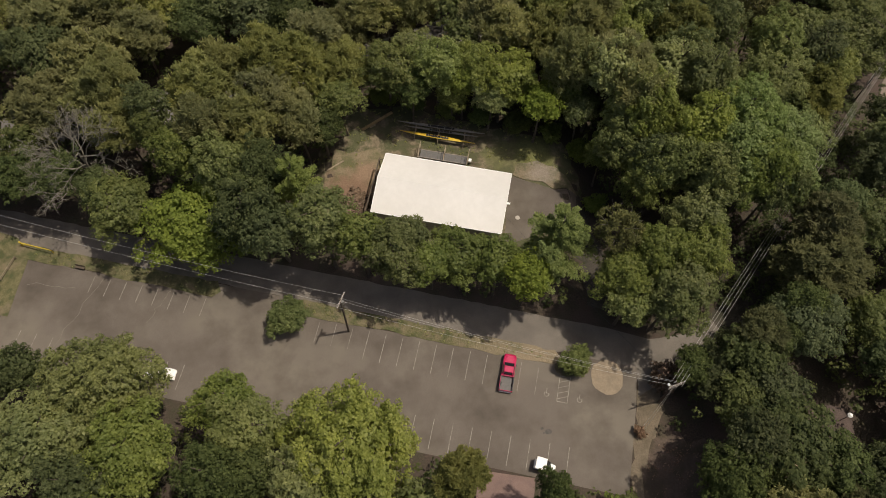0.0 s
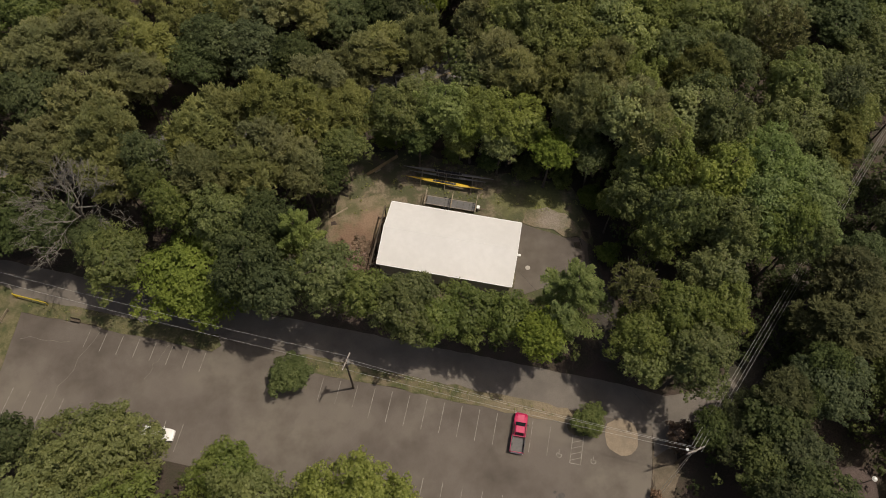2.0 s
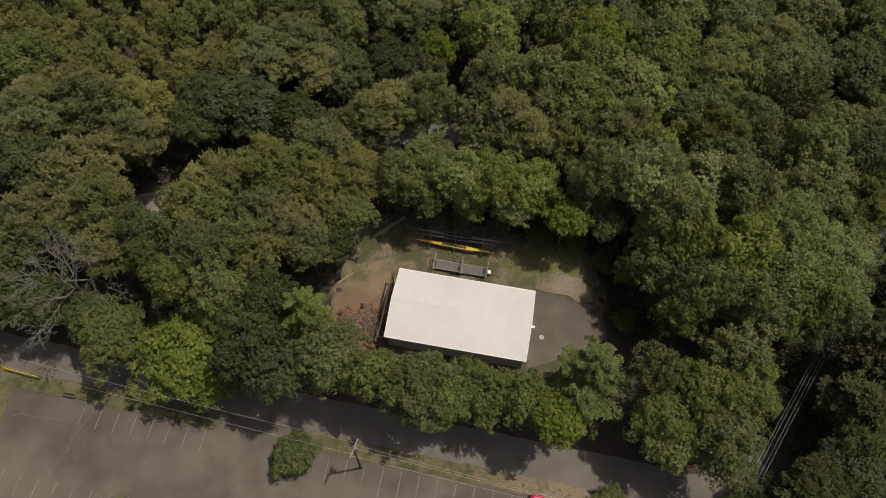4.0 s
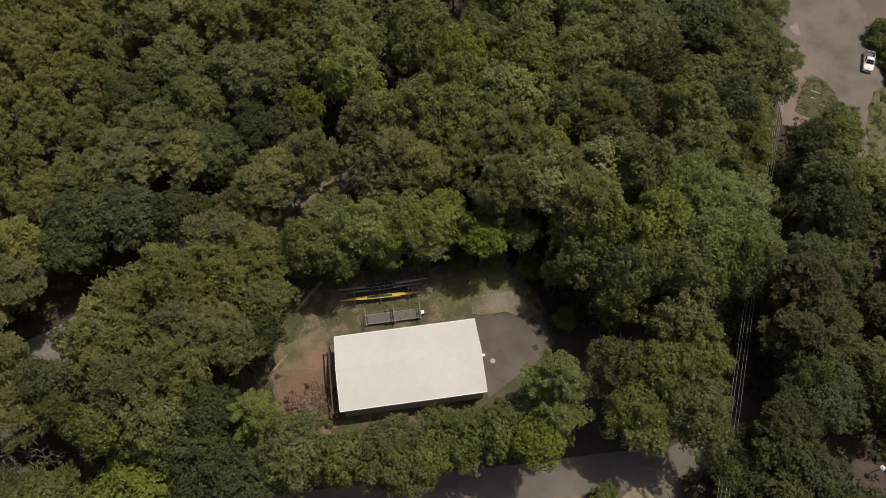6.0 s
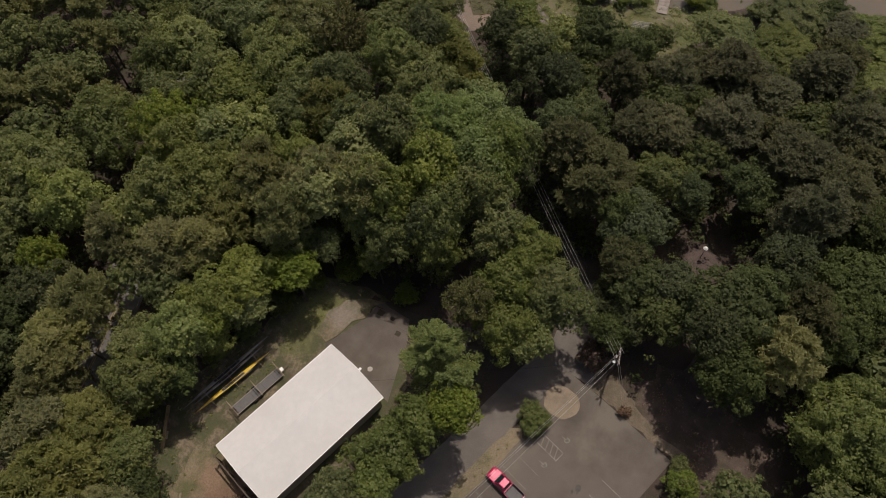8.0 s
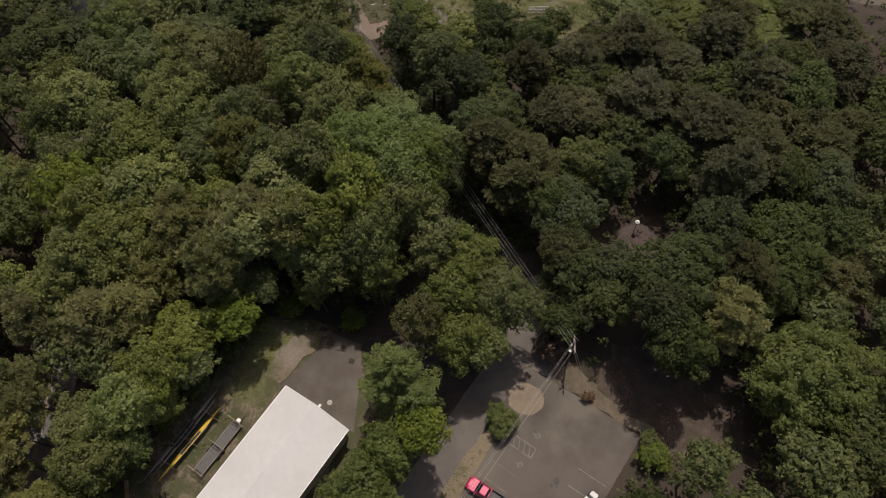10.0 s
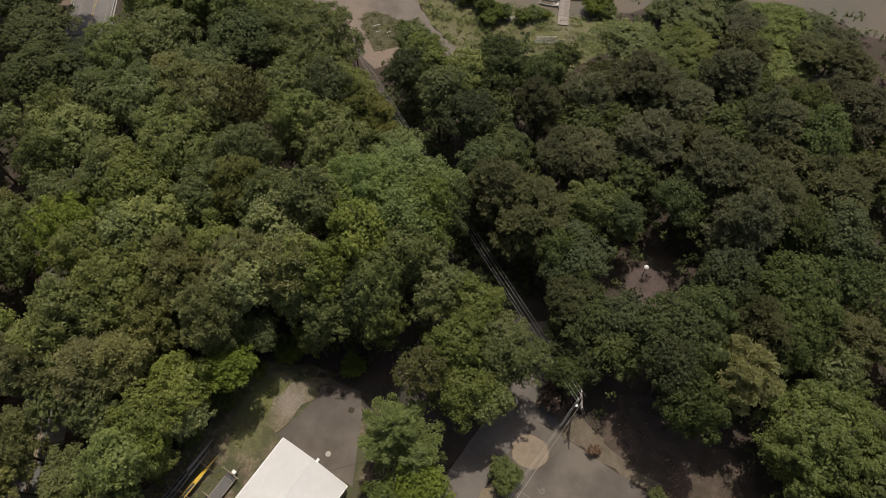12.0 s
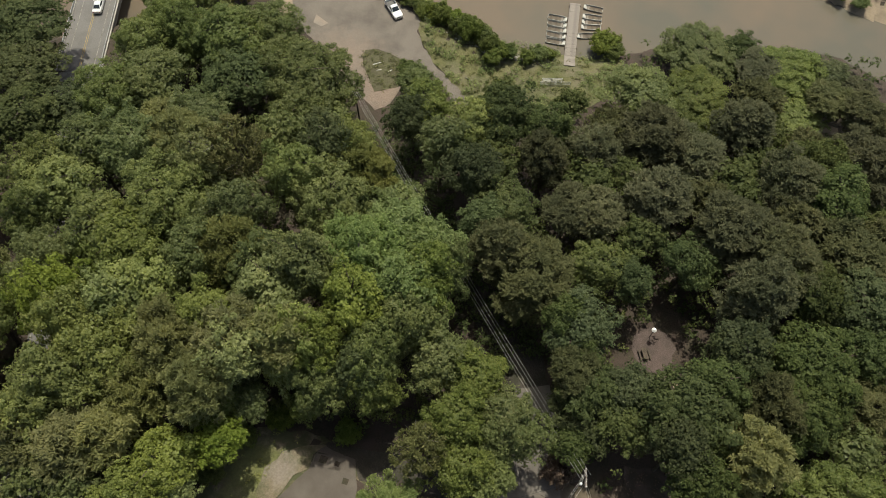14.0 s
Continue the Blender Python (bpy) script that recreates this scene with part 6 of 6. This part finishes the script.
bmesh.ops.bevel(bucket, geom=[e for e in bucket.edges if e.calc_face_angle(0) > 1], offset=0.02, segments=1, affect="EDGES")
ob = part("drain_cover", bucket, CONCRETE)
ob.matrix_basis = pose(22.2, 56.1, PAD_Z + 0.07)
tagged(ob, "round pale concrete cover set in the apron", "cover")

# ---------------------------------------------------------------- gate, sign, bench by the lot
gate = thing("barrier_gate", "long yellow swing barrier at the lot's corner", "gate", pose(-57.4, 64.5, 0.1, 0, 0, -23.5))
part("bar", tube(bmesh.new(), (0, 0, 1.0), (5.6, 0, 1.0), 0.09, 0.07), YELLOW_GATE, gate)
part("brace", tube(bmesh.new(), (0.1, 0, 0.45), (4.4, 0, 0.95), 0.05, 0.05), YELLOW_GATE, gate)
part("post", tube(bmesh.new(), (0, 0, -0.2), (0, 0, 1.25), 0.12, 0.12), YELLOW_GATE, gate)
part("rest_post", tube(bmesh.new(), (5.5, 0, -0.2), (5.5, 0, 0.95), 0.06, 0.06), YELLOW_GATE, gate)
rail = thing("wooden_rail", "low weathered rail at the lot's end", "fence", pose(*lot(-62.3, -2.5), 0.1, 0, 0, LOT_TURN + 84))
for x in (-2.0, 0.0, 2.0):
    part("post", boxed(x - 0.07, x + 0.07, -0.07, 0.07, -0.2, 0.75), WOOD, rail)
for z in (0.3, 0.62):
    part("rail", boxed(-2.2, 2.2, 0.07, 0.12, z, z + 0.12), WOOD, rail)
bench = thing("bench", "dark timber bench on the grass strip", "bench", pose(-47.9, 58.9, 0.11, 0, 0, LOT_TURN))
part("seat", boxed(-0.8, 0.8, -0.22, 0.22, 0.42, 0.47, 0.01), WOOD_DARK, bench)
part("backrest", boxed(-0.8, 0.8, 0.2, 0.25, 0.55, 0.9, 0.01), WOOD_DARK, bench)
for x in (-0.6, 0.6):
    part("leg", boxed(x - 0.05, x + 0.05, -0.2, 0.24, -0.02, 0.42), WOOD_DARK, bench)
sign = thing("sign_post", "small sign on a steel post beside the lot", "sign", pose(-37.4, 56.5, 0.1, 0, 0, LOT_TURN))
part("post", tube(bmesh.new(), (0, 0, -0.1), (0, 0, 2.1), 0.03, 0.03), STEEL, sign)
part("plate", boxed(-0.23, 0.23, -0.02, 0.02, 1.55, 2.15, 0.01), ENAMEL, sign, "white sign plate")

# ---------------------------------------------------------------- picnic shelter south of the lot
shelter = thing("picnic_shelter", "open shelter with a brown shingle roof", "shelter", pose(11.6, 13.4, 0.0, 0, 0, -17))
SX, SY, SE, SR = 3.9, 3.6, 2.5, 3.7
for s in (-1, 1):
    slope = part("roof", boxed(-SX, SX, 0, math.hypot(SY, SR - SE), -0.07, 0.0), ROOF_BROWN, shelter)
    slope.matrix_basis = Matrix.Translation((0, s * SY, SE)) @ Matrix.Rotation(0 if s < 0 else math.pi, 4, "Z") @ Matrix.Rotation(math.atan2(SR - SE, SY), 4, "X")
    course = bmesh.new()
    box(course, -SX + 0.01, SX - 0.01, 0, 0.2, 0, 0.02)
    me = bpy.data.meshes.new("shingle_course")
    course.to_mesh(me)
    course.free()
    me.materials.append(ROOF_BROWN)
    for k in range(18):
        row = new("shingle_course", me)
        row.parent = slope
        row.matrix_basis = Matrix.Translation((0, 0.02 + 0.205 * k, 0.002)) @ Matrix.Rotation(-0.05, 4, "X")
    for x in (-SX + 0.4, 0, SX - 0.4):
        part("post", boxed(x - 0.08, x + 0.08, s * (SY - 0.4) - 0.08, s * (SY - 0.4) + 0.08, -0.2, SE + 0.1), WOOD_DARK, shelter)
part("ridge", boxed(-SX, SX, -0.1, 0.1, SR - 0.03, SR + 0.02), ROOF_BROWN, shelter)

# ---------------------------------------------------------------- poles and wires


def sag(a, b, drop, n=14):
    a, b = Vector(a), Vector(b)
    return [tuple(a.lerp(b, k / n) - Vector((0, 0, 4 * drop * (k / n) * (1 - k / n)))) for k in range(n + 1)]


def pole(m, tall, arms, words, transformer=False, light=False):
    ob = thing("utility_pole", words, "utility pole", m, "utility poles")
    part("post", tube(bmesh.new(), (0, 0, -0.8), (0, 0, tall), 0.17, 0.11, 10), WOOD_DARK, ob)
    for z, w in arms:
        arm = part("crossarm", boxed(-w, w, -0.2, -0.03, z - 0.08, z + 0.08, 0.01), WOOD_PALE, ob, "pale timber crossarm")
        for k in (-0.92, -0.45, 0.45, 0.92):
            part("insulator", tube(bmesh.new(), (k * w, -0.1, z + 0.07), (k * w, -0.1, z + 0.24), 0.05, 0.035, 8), ENAMEL, arm, "white insulator")
        for s in (-1, 1):
            part("brace", tube(bmesh.new(), (s * w * 0.55, -0.12, z - 0.05), (0, -0.12, z - 0.75), 0.02, 0.02, 5), STEEL, ob)
    if transformer:
        can = tube(bmesh.new(), (0.36, 0, tall - 2.4), (0.36, 0, tall - 1.5), 0.26, 0.26, 14)
        part("transformer", can, GREY_HULL, ob, "grey transformer can")
    if light:
        head = bmesh.new()
        bmesh.ops.create_uvsphere(head, u_segments=12, v_segments=8, radius=0.22, matrix=Matrix.Translation((-0.62, 0.42, tall - 1.3)) @ Matrix.Diagonal((1, 1, 0.6, 1)))
        part("lamp_head", head, ENAMEL, ob, "white lamp head")
        part("lamp_arm", tube(bmesh.new(), (0, 0, tall - 1.6), (-0.62, 0.42, tall - 1.3), 0.03, 0.03, 6), STEEL, ob)
    return ob


POLE_A, POLE_B, POLE_C = (-6.9, 41.9), (37.1, 23.95), (91.9, 75.0)
TOP_A, TOP_B, TOP_C = 12.6, 9.5, 6.2
pole(pose(*POLE_A, 0, 0, 0, LOT_TURN + 82), TOP_A, ((TOP_A - 0.3, 1.3),), "tall timber utility pole with one crossarm and a transformer", True)
pole(pose(*POLE_B, 0, 0, 0, 12), TOP_B, ((TOP_B - 0.25, 1.25), (TOP_B - 1.2, 1.1)), "timber corner pole with two crossarms and a white lamp", True, True)
zc = ground_z(*POLE_C)
pole(pose(*POLE_C, zc, 0, 0, 132), TOP_C - zc, ((TOP_C - zc - 0.3, 1.2),), "dark timber pole at the gravel lot", False)
west = lot(-66, 1.2)
pole(pose(*west, 0, 0, 0, LOT_TURN + 90), 12.0, ((11.7, 1.2),), "timber utility pole beyond the lot's end", False)
side_ab = Vector((LOT_V.x, LOT_V.y, 0))
side_bc = Vector((-0.68, 0.73, 0))
for k, d in enumerate((-0.75, -0.3, 0.3, 0.7)):
    lines = (((*POLE_B, TOP_B), (*POLE_C, TOP_C), side_bc, 1.0), ((*POLE_B, TOP_B - 0.3), (*POLE_A, TOP_A - 1.4), side_ab, 0.9), ((*POLE_A, TOP_A - 0.1), (*west, 11.9), side_ab, 0.8))
    for n, (a, b, side, drop) in enumerate(lines):
        if (n == 1 and k == 1) or (n == 2 and k in (1, 2)):
            continue
        a, b = Vector(a) + side * d * (0.45 if n == 1 else 1), Vector(b) + side * d * (0.6 if n == 0 else 1)
        ob = part("power_line", bent(bmesh.new(), sag(a, b, drop + 0.12 * k), 0.017 if n == 0 else 0.015, 4), WIRE)
        tagged(ob, "bare aluminium power line between poles", "cable", "power lines")
c, s = math.cos(radians(HALL_TURN)), math.sin(radians(HALL_TURN))
corner = (HALL[0] + c * 10.0 + s * 2.0, HALL[1] + s * 10.0 - c * 2.0, PAD_Z + 4.6)
for name, a, b, drop, words in (("service_cable", (*POLE_B, TOP_B - 1.2), corner, 0.9, "thin service cable to the hall"), ("guy_wire", (*POLE_B, TOP_B - 0.6), (33.2, 19.6, 0.0), 0.0, "steel guy wire of the corner pole"),
                                ("guy_wire", (*POLE_B, TOP_B - 1.6), (32.8, 19.9, 0.0), 0.0, "steel guy wire of the corner pole")):
    tagged(part(name, bent(bmesh.new(), sag(a, b, drop), 0.018, 4), BLACK_PLASTIC if drop else WIRE), words, "cable")

# ---------------------------------------------------------------- lamp in the woods
z = ground_z(62.8, 17.2)
lamp = thing("path_lamp", "white round lamp head on a pole in the clearing", "lamp", pose(62.8, 17.2, z))
part("post", tube(bmesh.new(), (0, 0, -0.2), (0, 0, 2.9), 0.07, 0.05, 10), BLACK_PLASTIC, lamp)
bm = bmesh.new()
bmesh.ops.create_cone(bm, cap_ends=True, segments=20, radius1=0.4, radius2=0.16, depth=0.28, matrix=pose(0, 0, 3.05))
bmesh.ops.bevel(bm, geom=bm.edges[:], offset=0.02, segments=1, affect="EDGES")
part("shade", bm, ENAMEL, lamp, "white enamel shade")
table = thing("picnic_table", "dark timber picnic table beside the lamp", "table", pose(59.6, 17.6, ground_z(59.6, 17.6) + 0.06, 0, 0, 25))
part("tabletop", boxed(-0.9, 0.9, -0.37, 0.37, 0.7, 0.75, 0.01), WOOD_DARK, table)
for s in (-0.72, 0.72):
    part("bench", boxed(-0.9, 0.9, s - 0.13, s + 0.13, 0.42, 0.46, 0.01), WOOD_DARK, table)
for x in (-0.6, 0.6):
    for s in (-1, 1):
        part("leg", tube(bmesh.new(), (x, s * 0.66, 0), (x, s * 0.2, 0.7), 0.05, 0.05, 4), WOOD_DARK, table)
    part("tie", boxed(x - 0.03, x + 0.03, -0.8, 0.8, 0.36, 0.42), WOOD_DARK, table)

# ---------------------------------------------------------------- dock, boats, fence at the river
DOCK_A, DOCK_B = Vector((117.4, 40.2)), Vector((135.1, 42.35))
dock_turn = math.degrees(math.atan2(DOCK_B.y - DOCK_A.y, DOCK_B.x - DOCK_A.x))
dock = thing("dock", "long grey board dock reaching into the river", "dock", pose(*DOCK_A, -5.35, 0, 0, dock_turn))
dock_len = (DOCK_B - DOCK_A).length
plank = boxed(-0.118, 0.118, -1.1, 1.1, -0.05, 0.0)
me = bpy.data.meshes.new("plank")
plank.to_mesh(me)
plank.free()
me.materials.append(WOOD_PALE)
for k in range(int(dock_len / 0.25)):
    ob = new("plank", me)
    ob.parent = dock
    ob.matrix_basis = pose(0.13 + 0.25 * k, 0.015 * ((k * 7) % 5 - 2), 0.006 * ((k * 3) % 4))
for s in (-0.95, 0, 0.95):
    part("stringer", boxed(0, dock_len, s - 0.07, s + 0.07, -0.28, -0.05), WOOD_DARK, dock)
for k in range(5):
    for s in (-1.12, 1.12):
        part("pile", tube(bmesh.new(), (1.5 + 3.9 * k, s, -3.0), (1.5 + 3.9 * k, s, 0.0), 0.1, 0.1, 8), WOOD_DARK, dock)
# boards that climb from the deck to the top of the bank
ramp = boxed(-0.4, 3.0, -1.1, 1.1, -0.08, 0.03)
for v in ramp.verts:
    v.co.z += (3.0 - v.co.x) * 0.324
part("ramp", ramp, WOOD_PALE, dock, "board ramp to the bank")


def jon_boat():
    """A flat-bottomed aluminium boat: square bow, open inside, three benches."""
    boat = thing("rowing_boat", "flat-bottomed grey aluminium boat moored at the dock", "boat", None, "moored boats")
    L, W = 2.0, 0.74
    outer, inner = [], []
    for f, w, z in ((-1, 0.92, -0.2), (-0.5, 1, -0.22), (0.3, 1, -0.22), (0.75, 0.9, -0.1), (1, 0.72, 0.14)):
        w *= W
        outer.append([(f * L, -w, 0.26), (f * L, -w * 0.85, z), (f * L, w * 0.85, z), (f * L, w, 0.26), (f * L, w - 0.05, 0.26), (f * L, w * 0.85 - 0.05, z + 0.03), (f * L, -w * 0.85 + 0.05, z + 0.03), (f * L, -w + 0.05, 0.26)])
    part("hull", loft(bmesh.new(), outer), ALUMINIUM, boat)
    part("transom", boxed(-L - 0.02, -L + 0.04, -0.52, 0.52, -0.2, 0.24), ALUMINIUM, boat)
    for x in (-1.35, -0.2, 0.95):
        part("bench", boxed(x - 0.17, x + 0.17, -0.53, 0.53, 0.08, 0.13), WOOD_DARK if x < 0 else WOOD_PALE, boat, "dark bench" if x < 0 else "grey bench")
    part("bow_deck", boxed(1.55, 1.93, -0.42, 0.42, 0.22, 0.27), ALUMINIUM, boat)
    return boat


first = None
# side of the dock, place along it, distance from it, turn
for side, d, out, fan in ((1, 13.4, 3.3, 6), (1, 11.8, 3.25, 7), (1, 10.25, 3.2, 5), (1, 8.65, 3.2, 8), (1, 6.9, 3.15, 6),
                          (-1, 17.2, 3.85, -9), (-1, 14.7, 3.8, -3), (-1, 13.3, 3.75, 2), (-1, 11.9, 3.7, 5), (-1, 9.4, 3.0, 9)):
    along = (DOCK_B - DOCK_A).normalized()
    across = Vector((-along.y, along.x)) * side
    p = DOCK_A + along * d + across * out
    m = pose(p.x, p.y, RIVER_Z + 0.1, 0, 0, dock_turn + (90 if side < 0 else -90) + fan * -side)
    if first is None:
        first = jon_boat()
        first.matrix_basis = m
    else:
        copy_thing(first, m)


def rail_fence(x, y, turn):
    z = ground_z(x, y)
    ob = thing("rail_fence", "weathered pale post-and-rail fence section", "fence", pose(x, y, z, 0, 0, turn), "rail fence sections")
    for s in (-0.9, 0.9):
        part("post", boxed(s - 0.06, s + 0.06, -0.06, 0.06, -0.3, 1.1), WHITE_PVC, ob)
    for k in range(3):
        part("rail", boxed(-0.95, 0.95, 0.06, 0.1, 0.22 + 0.34 * k, 0.38 + 0.34 * k), WHITE_PVC, ob)


fence_turn = math.degrees(math.atan2(37.9 - 43.5, 109.3 - 107.8))
for k in range(3):
    rail_fence(110.76 + 0.55 * k, 43.77 - 1.95 * k, fence_turn)
for k in range(2):
    rail_fence(111.73 + 0.55 * k, 43.57 - 1.95 * k, fence_turn)


def log(x, y, turn, length, r, words, material=BARK_GREY):
    ob = part("log", bent(bmesh.new(), [(-length / 2, 0, r), (0, 0.06 * length * 0.3, r), (length / 2, 0, r)], lambda f: r * (1 - 0.35 * f), 8), material)
    ob.matrix_basis = pose(x, y, ground_z(x, y) + 0.1, 0, 0, turn)
    tagged(ob, words, "log", "driftwood logs")


log(107.3, 76.6, -55, 2.2, 0.1, "bleached log on the grass island", WHITE_PVC)
log(106.0, 73.8, -40, 1.2, 0.09, "short bleached log on the island", WHITE_PVC)
log(105.7, 75.9, -60, 1.0, 0.08, "short bleached log on the island", WHITE_PVC)
log(115.5, 45.6, 60, 2.4, 0.12, "driftwood log on the bank")
log(116.3, 44.2, 20, 1.8, 0.1, "driftwood log on the bank")
log(108.1, 58.3, 70, 1.6, 0.12, "driftwood log on the grass")
for x, y, t in ((80.3, 33.4, 15), (79.0, 32.2, 70), (81.2, 31.6, 40)):
    log(x, y, t, 3.4, 0.2, "pale fallen trunk in the woods")

# ---------------------------------------------------------------- bridge over the river
BRIDGE_A, BRIDGE_B = Vector((87.6, 130.3)), Vector((190, 162))
turn = math.degrees(math.atan2(BRIDGE_B.y - BRIDGE_A.y, BRIDGE_B.x - BRIDGE_A.x))
bridge = tagged(thing("bridge", "concrete road bridge with pale rails", "bridge", pose(*BRIDGE_A, -1.0, 0, 0, turn)), kind="structure")
long = (BRIDGE_B - BRIDGE_A).length
part("deck", boxed(0, long, -4.5, 4.5, -0.9, 0.04), HIGHWAY, bridge, "asphalt bridge deck")
for s in (-1, 1):
    part("kerb", boxed(0, long, s * 4.35 - 0.2, s * 4.35 + 0.2, 0.04, 0.32), CONCRETE, bridge, "concrete kerb")
    part("guard_rail", boxed(-9, long, s * 4.3 - 0.06, s * 4.3 + 0.06, 0.55, 0.86), STEEL, bridge, "steel guard rail")
    for k in range(46):
        part("rail_post", boxed(-8.8 + 2.4 * k - 0.06, -8.8 + 2.4 * k + 0.06, s * 4.3 - 0.09, s * 4.3 + 0.09, -0.2, 0.8), STEEL, bridge)
    part("edge_line", boxed(0, long, s * 2.7 - 0.08, s * 2.7 + 0.08, 0.04, 0.048), LINE_PAINT, bridge, "white edge line")
    part("centre_line", boxed(0, long, s * 0.16 - 0.06, s * 0.16 + 0.06, 0.04, 0.048), YELLOW_LINE, bridge, "yellow centre line")
for k in range(3):
    part("pier", boxed(24 + 25 * k, 25.2 + 25 * k, -4, 4, -8, -0.9, 0.1), CONCRETE, bridge, "concrete pier")
along = (BRIDGE_B - BRIDGE_A).normalized()
p = BRIDGE_A + along * 16.6 + Vector((-along.y, along.x)) * -0.9
sedan(pose(p.x, p.y, -0.95, 0, 0, turn - 90), WHITE_PAINT, "white car on the bridge road")
